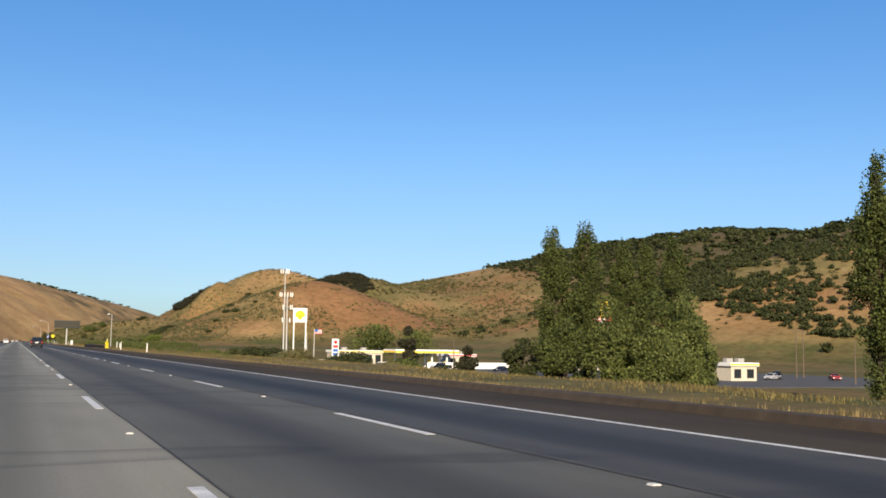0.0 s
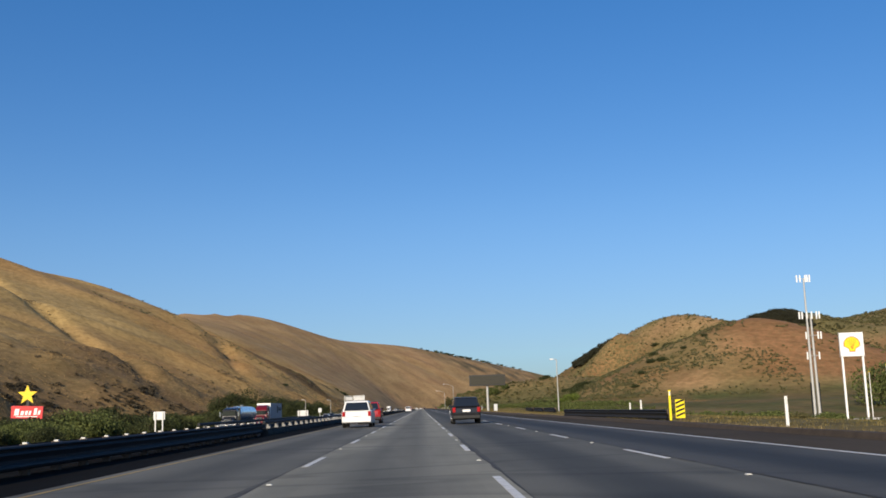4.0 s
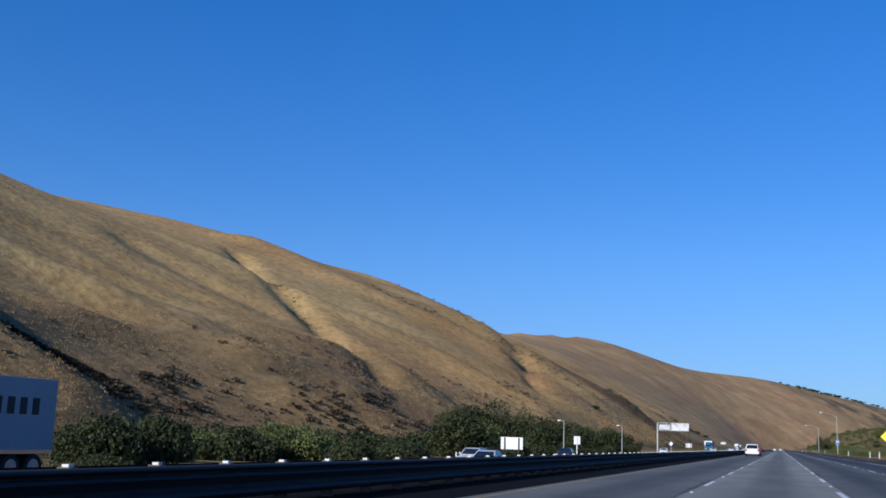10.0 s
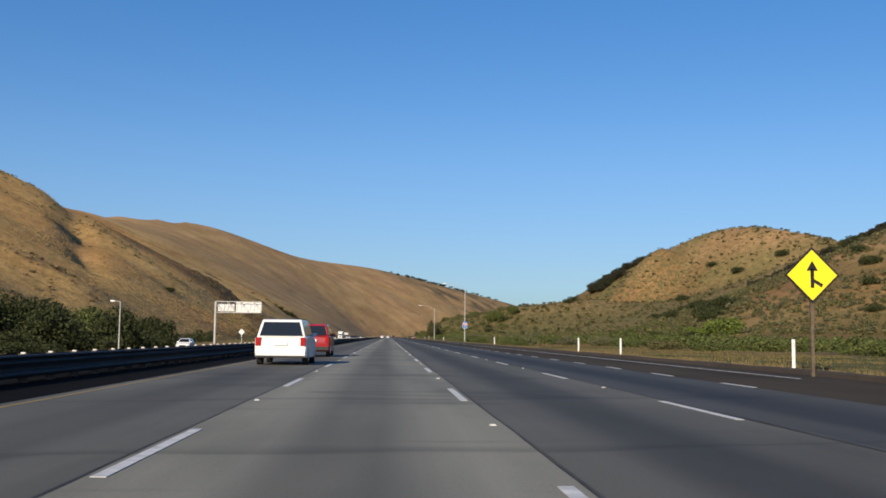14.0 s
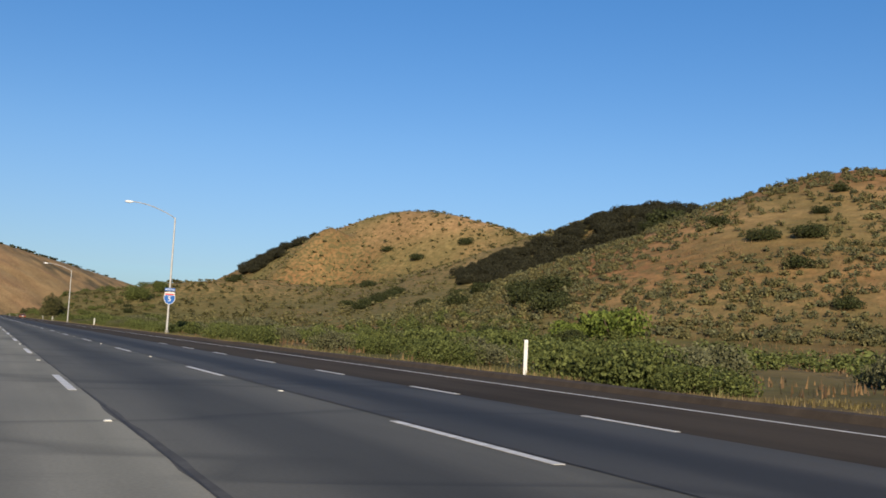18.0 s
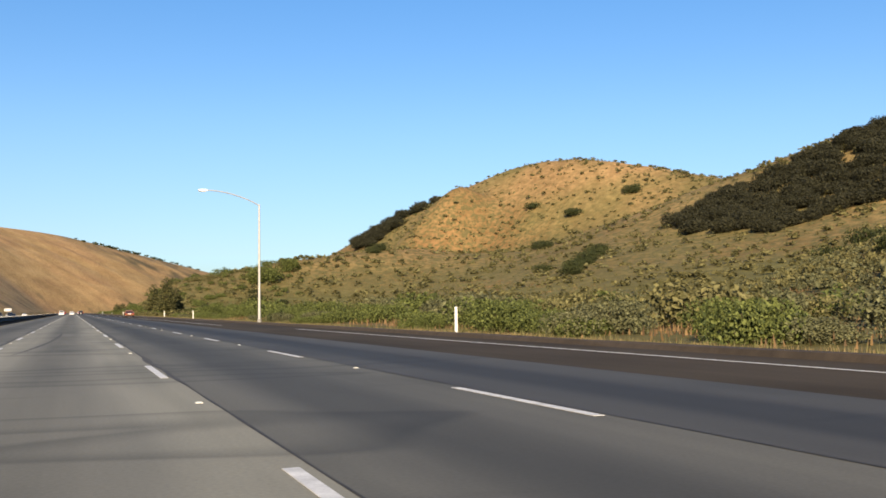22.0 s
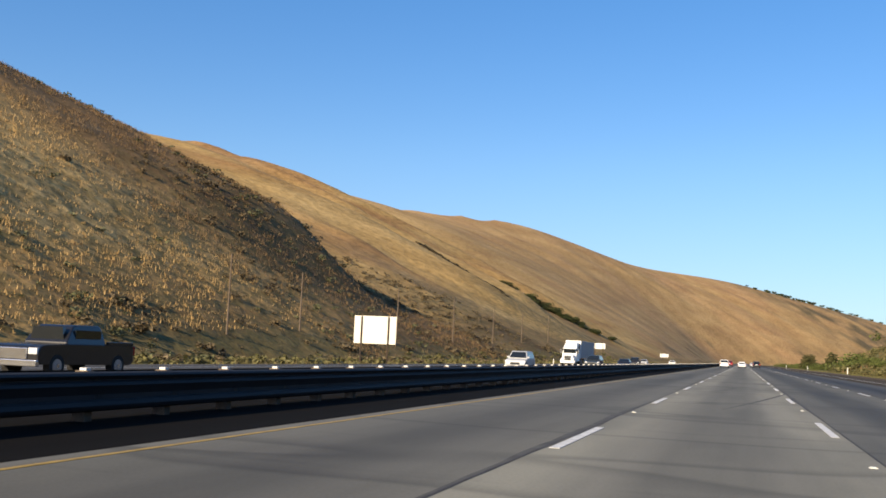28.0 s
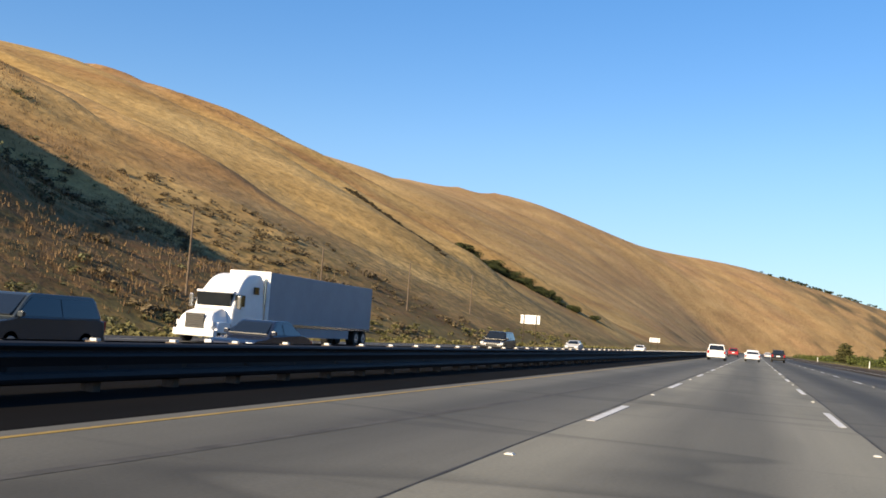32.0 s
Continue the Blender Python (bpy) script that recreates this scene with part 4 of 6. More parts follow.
def bush_mesh(name, seed, leaves, size, material, tall=1.0, nblob=9, flare=0.0):
    """A shrub about 2 across and tall high, standing on z = 0."""
    rng = np.random.default_rng(seed)
    blobs = []
    for k in range(nblob):
        a, r = rng.random() * 6.283, 0.62 * math.sqrt(rng.random())
        rad = 0.30 + 0.22 * rng.random()
        top = tall * (0.95 - 0.55 * r) * (0.75 + 0.35 * rng.random())
        blobs.append((r * math.cos(a), r * math.sin(a), max(rad * 0.6, top - rad * tall), rad, rad * tall * 0.9))
    c, d = lumps(leaves, blobs, rng)
    c[:, 2] = np.maximum(c[:, 2], 0.02)
    v, f = leaf_quads(c, d * 0.8 + (0, 0, flare), size, rng)
    return mesh_np(name, v, f, material)


GREEN = foliage("shrub_leaves", (0.04, 0.055, 0.014), (0.13, 0.15, 0.042))
OLIVE = foliage("dry_scrub_leaves", (0.06, 0.058, 0.022), (0.165, 0.15, 0.062))
SAGE = foliage("grey_sage_leaves", (0.06, 0.062, 0.03), (0.15, 0.15, 0.075))
OAKLEAF = foliage("oak_leaves", (0.016, 0.022, 0.008), (0.056, 0.066, 0.021))
BRIGHT = foliage("bright_green_leaves", (0.05, 0.078, 0.012), (0.15, 0.19, 0.035))
POPLAR = foliage("poplar_leaves", (0.024, 0.036, 0.01), (0.085, 0.105, 0.026))
PINE = foliage("pine_needles", (0.03, 0.035, 0.012), (0.10, 0.095, 0.035))
STRAW = foliage("dry_grass_blades", (0.11, 0.083, 0.042), (0.25, 0.19, 0.088))
WEED = foliage("yellow_green_weeds", (0.085, 0.068, 0.026), (0.21, 0.165, 0.062))
BURNT = foliage("dark_dry_brush", (0.05, 0.038, 0.022), (0.17, 0.13, 0.075))
# near-black leaves for brush that imitates gully shade
SHADEBRUSH = foliage("shade_dark_brush", (0.014, 0.011, 0.008), (0.05, 0.038, 0.024))
# dark oak leaves, lowered further for the deep shade in the thicket
THICKET = foliage("evergreen_oak_leaves", (0.014, 0.015, 0.008), (0.042, 0.041, 0.021))
ROCKBRUSH = foliage("dark_brown_brush", (0.022, 0.018, 0.011), (0.095, 0.075, 0.045))
BARK = plain("bark", (0.10, 0.075, 0.05), 0.95, vary=0.4, scale=4, relief=0.6)

GREEN_BUSH = [bush_mesh("leaves", s, 2600, 0.058, GREEN, 0.85, 12) for s in (1, 2, 3)]
OLIVE_BUSH = [bush_mesh("leaves", s, 2300, 0.056, OLIVE, 0.8, 11) for s in (4, 5)]
SAGE_BUSH = [bush_mesh("leaves", s, 2200, 0.053, SAGE, 0.75, 11) for s in (6, 7)]
OAK_BUSH = [bush_mesh("leaves", s, 2600, 0.06, OAKLEAF, 0.85, 13) for s in (8, 9, 10)]
BRIGHT_BUSH = [bush_mesh("leaves", s, 2200, 0.065, BRIGHT, 0.8, 13) for s in (11,)]


FINE_GREEN = [bush_mesh("leaves", s, 5200, 0.042, GREEN, 0.85, 14) for s in (12, 13)]
FINE_SAGE = [bush_mesh("leaves", s, 4600, 0.042, SAGE, 0.8, 14) for s in (14,)]
FINE_OAK = [bush_mesh("leaves", s, 5200, 0.044, OAKLEAF, 0.85, 14) for s in (15,)]
FAR_OAK = [bush_mesh("leaves", s, 1900, 0.07, THICKET, 0.9, 16) for s in (16, 17, 18)]



def stem_mesh(h):
    b = None
    rng = random.Random(7)
    for k in range(5):
        a = k * 1.256 + rng.random()
        b = tube((0.05 * math.cos(a), 0.05 * math.sin(a), -0.1), (0.35 * math.cos(a), 0.35 * math.sin(a), h * (0.5 + 0.2 * rng.random())), 0.035, 0.012, 5, b)
    return bm_mesh("stem", b, BARK)


STEMS = stem_mesh(0.8)


def bush(me, x, y, r, h, label, rng, name="bush", group="roadside bushes", category="bush"):
    """A shrub with stems, on the ground."""
    g = tagged(empty(name, pose(x, y, ground_z(x, y) - 0.08, 0, 0, rng.random() * 360)), label, category, group)
    g.scale = (r, r * (0.85 + 0.3 * rng.random()), h)
    part("leaves", me, None, g)
    part("stem", STEMS, None, g)
    return g


def tree(name, x, y, height, blobs, leaves, size, material, label, trunk_h, trunk_r, seed, category="tree", group=""):
    """Tapered trunk with limbs into each clump of the crown."""
    rng = np.random.default_rng(seed)
    g = tagged(empty(name, pose(x, y, ground_z(x, y) - 0.1)), label, category, group)
    b = tube((0, 0, -0.3), (0, 0, trunk_h), trunk_r, trunk_r * 0.7, 10)
    for bx, by, bz, rx, rz in blobs:
        b = tube((0, 0, min(trunk_h * 0.95, bz * 0.6)), (bx * 0.8, by * 0.8, bz), trunk_r * 0.4, trunk_r * 0.1, 6, b)
    part("trunk", b, BARK, g)
    c, d = lumps(leaves, blobs, rng, 0.45)
    v, f = leaf_quads(c, d * 0.7, size, rng)
    part("crown", mesh_np("crown", v, f, material), None, g)
    return g


def round_blobs(r, h, n, seed, low=0.25):
    rng = np.random.default_rng(seed)
    out = []
    for k in range(n):
        a, q = rng.random() * 6.283, math.sqrt(rng.random())
        rad = r * (0.32 + 0.2 * rng.random())
        z = h * (low + (0.88 - low) * rng.random() * (1 - 0.35 * q))
        out.append((q * (r - rad * 0.7) * math.cos(a), q * (r - rad * 0.7) * math.sin(a), min(z, h - rad), rad, rad * 0.9))
    out.append((0, 0, h - r * 0.42, r * 0.42, r * 0.42))
    return out


def poplar(x, y, h, r, seed):
    rng = np.random.default_rng(seed)
    blobs = []
    for k in range(90):                                   # upright plumes that narrow to a pointed top
        q = rng.random() ** 0.9
        w = r * (0.25 + 0.75 * math.sin(math.pi * min(1.0, 0.16 + 0.62 * q)) ** 1.2) * (1.0 - 0.45 * max(0.0, (q - 0.7) / 0.3) ** 1.5)
        a, out = rng.random() * 6.283, 0.72 * math.sqrt(rng.random())
        blobs.append((out * w * math.cos(a), out * w * math.sin(a), h * (0.04 + 0.90 * q), w * 0.36 + 0.15, h * (0.05 + 0.035 * rng.random())))
    return tree("poplar_tree", x, y, h, blobs, 24000, 0.21, POPLAR, "tall slender green poplar tree beside the freeway", h * 0.9, 0.32, seed, "tree", "row of poplars")


for k, (x, y, h, r) in enumerate(((81.0, 145, 27.4, 3.4), (88.3, 147, 28.2, 3.7), (96.2, 148, 25.8, 2.7), (100.2, 147, 25.9, 2.3), (109.5, 152, 27.6, 3.5), (83.8, 80, 28.0, 3.2), (88.0, 72, 26.0, 3.0))):
    poplar(x, y, h, r, 40 + k)
for k, (x, y, h, r, mat) in enumerate(((82.6, 145, 21, 3.6, POPLAR), (77, 134, 11, 4.6, POPLAR), (83, 132, 15, 5.4, GREEN), (90, 130, 16, 6.0, POPLAR), (97, 131, 16, 5.6, GREEN), (100, 137, 15, 5.0, POPLAR), (104.5, 140, 13, 4.2, GREEN), (86, 124, 10, 4.8, GREEN), (92, 127, 9.5, 4.6, GREEN), (97, 130, 9, 4.2, POPLAR), (71, 136, 8, 3.6, OAKLEAF))):
    tree("broadleaf_tree", x, y, h, round_blobs(r, h, 16, 60 + k, 0.12), 8500, 0.27, mat, "dense rounded broadleaf tree below the poplars", h * 0.5, 0.28, 60 + k, "tree", "trees below the poplars")
for k, (x, y, h, r, mat, lab) in enumerate((
        (-84, 578, 13.2, 8, OAKLEAF, "dark oak beside the large spreading oak"), (-68, 581, 12.4, 8, OAKLEAF, "dark oak at the hill foot"), (-77, 585, 15.2, 9, OAKLEAF, "large dark spreading oak at the hill foot"), (-91, 581, 11.5, 7, OAKLEAF, "dark oak beside the large spreading oak"), (-62, 588, 10, 6.5, OAKLEAF, "dark oak at the hill foot"),
        (65, 1020, 6.5, 7, GREEN, "wide green tree at the foot of the hill"), (76, 1032, 5, 5, GREEN, "green tree at the foot of the hill"),
        (150, 436, 15, 14, GREEN, "broad dark green tree behind the filling station"), (168, 430, 13, 10, GREEN, "dark green tree behind the filling station"),
        (140, 225, 13, 4.5, THICKET, "dark tree beside the restaurant sign"), (146, 228, 11, 4.0, THICKET, "dark tree beside the restaurant sign"), (104, 190, 9, 3.5, THICKET, "slim dark tree near the parking lot"), (48, 125, 7.5, 1.6, THICKET, "slim dark tree below the freeway verge"), (58, 128, 6.2, 1.9, THICKET, "slim dark tree below the freeway verge"),
        (-50, 574, 7.5, 5.5, OAKLEAF, "dark oak beyond the oncoming lanes"), (-56, 590, 9, 6.5, OAKLEAF, "dark oak beyond the oncoming lanes"), (-49, 606, 8, 6, OAKLEAF, "dark oak beyond the oncoming lanes"), (-58, 622, 8.5, 6, GREEN, "leafy green tree beyond the oncoming lanes"), (-50, 640, 7, 5.5, OAKLEAF, "dark oak beyond the oncoming lanes"), (-52, 470, 8, 6, OAKLEAF, "dark oak beyond the oncoming lanes"), (-58, 500, 8, 6, GREEN, "leafy green tree beyond the oncoming lanes"), (-53, 535, 7.5, 6, OAKLEAF, "dark oak beyond the oncoming lanes"), (-66, 262, 6.5, 4.6, GREEN, "leafy green tree below the freeway"), (-74, 270, 7, 4.5, GREEN, "leafy green tree below the freeway"))):
    tree("oak_tree" if mat in (OAKLEAF, THICKET) else "broadleaf_tree", x, y, h, round_blobs(r, h, 20, 90 + k, 0.15), 5000, 0.03 * r + 0.16, mat, lab, h * 0.4, 0.04 * r + 0.1, 90 + k)
for k, (x, y, h, r) in enumerate(((24, 985, 9.5, 4.0), (21, 905, 9.2, 3.2), (29, 1000, 8, 3.6), (24, 915, 7.0, 3.0), (27, 1180, 6, 3.5), (24, 1260, 6, 3.5), (30, 1330, 7, 4))):
    blobs = [(0.25 * r * math.cos(j * 2.4), 0.25 * r * math.sin(j * 2.4), h * (0.14 + 0.8 * j / 15), r * (0.75 - 0.55 * j / 15), h * 0.07) for j in range(16)]
    tree("pine_tree", x, y, h, blobs, 3600, 0.26, PINE, "ragged olive-green pine tree at the roadside", h * 0.85, 0.16, 120 + k, "tree", "roadside pines")

PLANT = random.Random(11)


def scatter_bushes(meshes, n, xr, yr, rr, hr, label, group, keep=None, name="bush"):
    for _ in range(n):
        for _try in range(12):
            x, y = PLANT.uniform(*xr), PLANT.uniform(*yr)
            if keep is None or keep(x, y):
                break
        else:
            continue
        r = PLANT.uniform(*rr)
        bush(PLANT.choice(meshes), x, y, r, r * PLANT.uniform(*hr), label, PLANT, name, group)


def off_station(x, y):
    """Leaves the sight line from the road to the filling station open."""
    return not 0.36 < x / max(y - 60, 1) < 0.68


# right verge
scatter_bushes(FINE_GREEN + FINE_SAGE, 46, (17.6, 25), (560, 690), (1.1, 2.1), (0.8, 1.2), "leafy grey-green roadside shrub", "roadside shrubs", name="shrub")
scatter_bushes(GREEN_BUSH + SAGE_BUSH, 44, (24, 38), (560, 690), (1.3, 2.5), (0.8, 1.2), "leafy grey-green roadside shrub", "roadside shrubs", name="shrub")
scatter_bushes(FINE_GREEN + FINE_SAGE, 24, (19, 26), (690, 860), (1.6, 2.8), (0.9, 1.25), "green roadside shrub beside the verge", "roadside shrubs", name="shrub")
scatter_bushes(SAGE_BUSH + OLIVE_BUSH + GREEN_BUSH[:1], 44, (24, 44), (690, 860), (2.2, 3.8), (0.9, 1.25), "green roadside shrub beside the verge", "roadside shrubs", name="shrub")
scatter_bushes(GREEN_BUSH + OLIVE_BUSH, 34, (19, 48), (860, 1100), (1.6, 3.4), (0.8, 1.1), "green roadside shrub beside the verge", "roadside shrubs", name="shrub")
scatter_bushes(GREEN_BUSH + OAK_BUSH, 34, (22, 70), (870, 1010), (1.8, 3.6), (0.8, 1.1), "dense green shrub on the slope above the verge", "slope shrubs", name="slope_shrub")
scatter_bushes(OLIVE_BUSH + GREEN_BUSH, 20, (30, 60), (440, 560), (1.4, 2.6), (0.7, 1.0), "olive scrub bush on the flat below the hill", "roadside shrubs", name="shrub")
scatter_bushes(GREEN_BUSH, 44, (38, 84), (250, 440), (2.4, 4.8), (0.75, 1.1), "dense green bush below the freeway", "roadside shrubs", off_station, name="shrub")
scatter_bushes(OAK_BUSH + GREEN_BUSH, 38, (42, 72), (110, 250), (1.8, 3.4), (0.9, 1.25), "olive bush beside the parking lot", "roadside shrubs", off_station, name="shrub")
scatter_bushes(OLIVE_BUSH + SAGE_BUSH + GREEN_BUSH, 34, (17.5, 34), (78, 175), (0.4, 0.9), (0.7, 1.0), "dry olive brush on the verge above the parking lot", "roadside shrubs", name="shrub")
scatter_bushes(OLIVE_BUSH + SAGE_BUSH + OAK_BUSH, 14, (22, 33), (84, 128), (1.2, 2.2), (0.9, 1.2), "dry olive brush on the verge above the parking lot", "roadside shrubs", name="shrub")
scatter_bushes(FINE_GREEN + FINE_SAGE, 20, (17.6, 20.5), (690, 860), (0.9, 1.6), (0.8, 1.1), "low leafy shrub at the edge of the verge", "roadside shrubs", name="shrub")
# left belt along the oncoming carriageway
scatter_bushes(FINE_GREEN[:1] + FINE_OAK * 2, 44, (-66, -41), (255, 440), (2.0, 5.6), (0.8, 1.5), "dense green bush below the dry hill", "bushes by the oncoming lanes")
scatter_bushes(OAK_BUSH, 48, (-72, -40), (450, 640), (2.6, 5.6), (0.75, 1.1), "dense green bush below the dry hill", "bushes by the oncoming lanes")
scatter_bushes(OLIVE_BUSH, 14, (-60, -36), (830, 1150), (0.8, 1.7), (0.6, 0.9), "dry olive bush at the foot of the slope", "bushes by the oncoming lanes", lambda x, y: not (x > -46 and 935 < y < 968))
scatter_bushes(OLIVE_BUSH + SAGE_BUSH, 5, (-10.4, -9.6), (232, 262), (0.4, 0.7), (0.9, 1.3), "dry weed clump in the median", "median weeds")
# single trees and thickets on the right slopes
bush(BRIGHT_BUSH[0], 80, 657, 5.6, 6.8, "bright green rounded tree in the scrub", PLANT, "green_tree", "", "tree")
bush(BRIGHT_BUSH[0], 74, 660, 3.2, 4.6, "bright green shrub in the scrub", PLANT, "green_shrub", "", "bush")
for x, y, r in ((98, 734, 3.6), (130, 798, 5.2), (126, 803, 4.2), (94, 756, 3.4), (100, 750, 3.0), (129, 683, 3.4), (134, 677, 3.6), (159, 751, 7.2), (165, 756, 4.6), (152, 748, 4.2), (172, 760, 4.4), (140, 930, 4.2), (146, 938, 4.8), (153, 947, 4.6), (160, 957, 5.0), (167, 965, 4.8), (174, 974, 4.2), (120, 664, 2.8), (136, 704, 3.0), (181, 1035, 5.0), (145, 960, 3.6), (260, 1156, 6.0), (286, 1139, 7.0), (251, 1192, 5.0), (90, 689, 3.2), (66, 668, 3.0), (72, 655, 2.8), (112, 646, 2.6), (150, 690, 2.4), (165, 700, 2.6), (116, 1049, 4.4), (112, 1044, 3.6), (88, 696, 4.6), (92, 706, 4.4), (86, 684, 4.2), (96, 700, 4.0), (87, 722, 3.4)):
    bush(PLANT.choice(OAK_BUSH), x, y, r, r * 1.05, "dark rounded evergreen bush on the slope", PLANT, "evergreen_bush", "slope bushes")
def thicket(name, label, group, n, x0, y0, x1, y1, wide, r0, r1, meshes):
    for k in range(n):
        t = PLANT.random()
        x, y = x0 + (x1 - x0) * t + PLANT.uniform(-4, 4), y0 + (y1 - y0) * t + PLANT.uniform(-wide, wide)
        r = PLANT.uniform(r0, r1)
        bush(PLANT.choice(meshes), x, y, r, r * PLANT.uniform(0.9, 1.2), label, PLANT, name, group, "oak")


thicket("oak_shrub", "dark evergreen oak in a hillside thicket", "hillside oak thicket", 270, 202, 950, 300, 905, 36, 4.0, 6.2, FAR_OAK)
thicket("oak_shrub", "dark evergreen oak on the upper edge of the thicket", "hillside oak thicket", 60, 218, 985, 290, 935, 8, 3.4, 4.8, FAR_OAK)
thicket("oak_shrub", "dark evergreen oak on the hill shoulder", "oaks on the hill shoulder", 46, 190, 1352, 236, 1338, 20, 5.0, 8.2, FAR_OAK)
scatter_bushes(FINE_GREEN + FINE_OAK, 22, (-58, -41), (216, 262), (2.0, 3.2), (1.2, 1.7), "dense green bush below the dry hill", "bushes by the oncoming lanes")
# thicket on the left slope
for k in range(20):
    t = k / 19
    x, y = -134 + 46 * t, 1432 + 34 * t + PLANT.uniform(-5, 5)
    r = PLANT.uniform(3.0, 5.0) * (1.1 - 0.4 * t)
    bush(PLANT.choice(OAK_BUSH), x, y, r, r * 0.8, "dark green bush in a fold of the dry slope", PLANT, "slope_bush", "thicket on the dry slope")
bush(OAK_BUSH[0], -103, 1010 - 110, 3.2, 3.0, "dark green bush on the dry slope", PLANT, "slope_bush")


def scatter_stuff(name, label, template_seeds, leaves, size, material, xs, ys, sizes, squash, seed, category="scrub"):
    """Many small shrubs that nobody could count, in one mesh."""
    rng = np.random.default_rng(seed)
    temps = []
    for s in template_seeds:
        r2 = np.random.default_rng(s)
        blobs = [(r2.normal(0, 0.35), r2.normal(0, 0.35), 0.25 + 0.4 * r2.random(), 0.45, 0.4) for _ in range(4)]
        c, d = lumps(leaves, blobs, r2, 0.5)
        c[:, 2] = np.maximum(c[:, 2], 0.02)
        temps.append(leaf_quads(c, d + (0, 0, 0.2), size, r2)[0])
    pick = rng.integers(0, len(temps), len(xs))
    zs = ground(xs, ys)
    out = []
    for k, t in enumerate(temps):
        m = pick == k
        a = rng.random(m.sum()) * 6.283
        c, s = np.cos(a)[:, None], np.sin(a)[:, None]
        sc = sizes[m][:, None]
        v = np.stack([(t[:, 0] * c - t[:, 1] * s) * sc + xs[m][:, None], (t[:, 0] * s + t[:, 1] * c) * sc + ys[m][:, None], t[:, 2] * sc * squash + zs[m][:, None] - 0.05], -1)
        out.append(v.reshape(-1, 3))
    v = np.concatenate(out)
    return tagged(new(name, mesh_np(name, v, np.arange(len(v)).reshape(-1, 4), material)), label, category, kind="stuff")


def spread(n, xr, yr, seed, keep):
    rng = np.random.default_rng(seed)
    x, y = rng.uniform(*xr, n * 3), rng.uniform(*yr, n * 3)
    ok = keep(x, y, rng.random(n * 3))
    return x[ok][:n], y[ok][:n], rng


def on_slope(x, y, u):
    z = ground(x, y)
    bare = 0.5 * smooth((x - 92) / 40) * (y < 820) * (x < 260)
    return (z > 2.5) & (u < 0.62 - bare + 0.7 * fbm(x / 30, y / 30, 44, 3))


x, y, rng = spread(7600, (44, 190), (570, 790), 1, on_slope)
half = len(x) // 2
scatter_stuff("slope_scrub", "grey-green sage scrub over the near slope", (1, 2, 3), 56, 0.25, SAGE, x[:half], y[:half], rng.uniform(0.6, 1.35, half), 1.0, 2)
scatter_stuff("slope_scrub_olive", "olive scrub over the near slope", (4, 5, 6), 56, 0.25, OLIVE, x[half:], y[half:], rng.uniform(0.6, 1.5, len(x) - half), 1.0, 3)
x, y, rng = spread(2600, (190, 420), (570, 860), 31, on_slope)
scatter_stuff("upper_scrub", "olive scrub over the upper near slope", (4, 5, 6), 30, 0.36, OLIVE, x, y, rng.uniform(0.8, 1.7, len(x)), 0.9, 32)
x, y, rng = spread(9000, (50, 420), (850, 1400), 4, on_slope)
scatter_stuff("hill_scrub", "olive scrub over the sandy hill", (7, 8, 9, 62), 24, 0.36, OLIVE, x, y, 0.7 + 2.1 * rng.random(len(x)) ** 2, 0.7, 5)
x, y, rng = spread(2200, (250, 760), (430, 1000), 6, on_slope)
scatter_stuff("far_scrub", "scrub over the far sandy hill", (10, 11), 24, 0.45, OLIVE, x, y, rng.uniform(1.2, 2.8, len(x)), 0.75, 7)
x, y, rng = spread(1000, (18, 62), (850, 1080), 94, lambda x, y, u: u < 0.55 + 0.8 * fbm(x / 9, y / 14, 95, 3))
scatter_stuff("verge_scrub", "olive and green scrub on the slope above the verge", (96, 97, 98), 90, 0.2, OLIVE, x, y, 0.5 + 1.4 * rng.random(len(x)) ** 2, 0.85, 99)
x, y, rng = spread(420, (38, 80), (440, 720), 33, lambda x, y, u: u < 0.9)
scatter_stuff("flat_scrub", "green scrub on the flat below the slope", (22, 23), 300, 0.105, GREEN, x, y, rng.uniform(1.2, 2.6, len(x)), 0.8, 34)
x, y, rng = spread(420, (-100, -58), (240, 800), 35, lambda x, y, u: (left_hill(x, y) < 3))
scatter_stuff("valley_thicket", "dense dark green thicket at the foot of the dry hill", (24, 25), 300, 0.105, OAKLEAF, x, y, 1.2 + 3.6 * rng.random(len(x)) ** 2, 0.9, 36, "thicket")
x, y, rng = spread(360, (20, 78), (1000, 1500), 37, lambda x, y, u: u < 0.9)
scatter_stuff("roadside_thicket", "green thicket along the far verge", (26, 27), 280, 0.11, GREEN, x, y, rng.uniform(1.6, 3.6, len(x)), 0.8, 38, "thicket")
x, y, rng = spread(260, (240, 620), (120, 620), 39, lambda x, y, u: (ground(x, y) > 1) & (u < 0.3 + fbm(x / 60, y / 60, 46, 3)))
scatter_stuff("foothill_oaks", "dark oaks scattered over the foothills", (28, 29), 90, 0.26, OAKLEAF, x, y, rng.uniform(3.0, 6.5, len(x)), 0.9, 40, "forest")
x, y, rng = spread(1000, (360, 540), (360, 590), 41, lambda x, y, u: (ground(x, y) > 8) & (u < 0.45 + 0.9 * fbm(x / 40, y / 40, 43, 3)))
scatter_stuff("hillside_oaks", "dark oak brush over the hill behind the poplars", (28, 29, 30), 110, 0.2, OAKLEAF, x, y, rng.uniform(2.4, 5.6, len(x)), 0.9, 42, "forest")
x, y, rng = spread(1100, (380, 600), (560, 1060), 68, lambda x, y, u: (x > 384 + 0.19 * (y - 480)) & (u < 0.75))
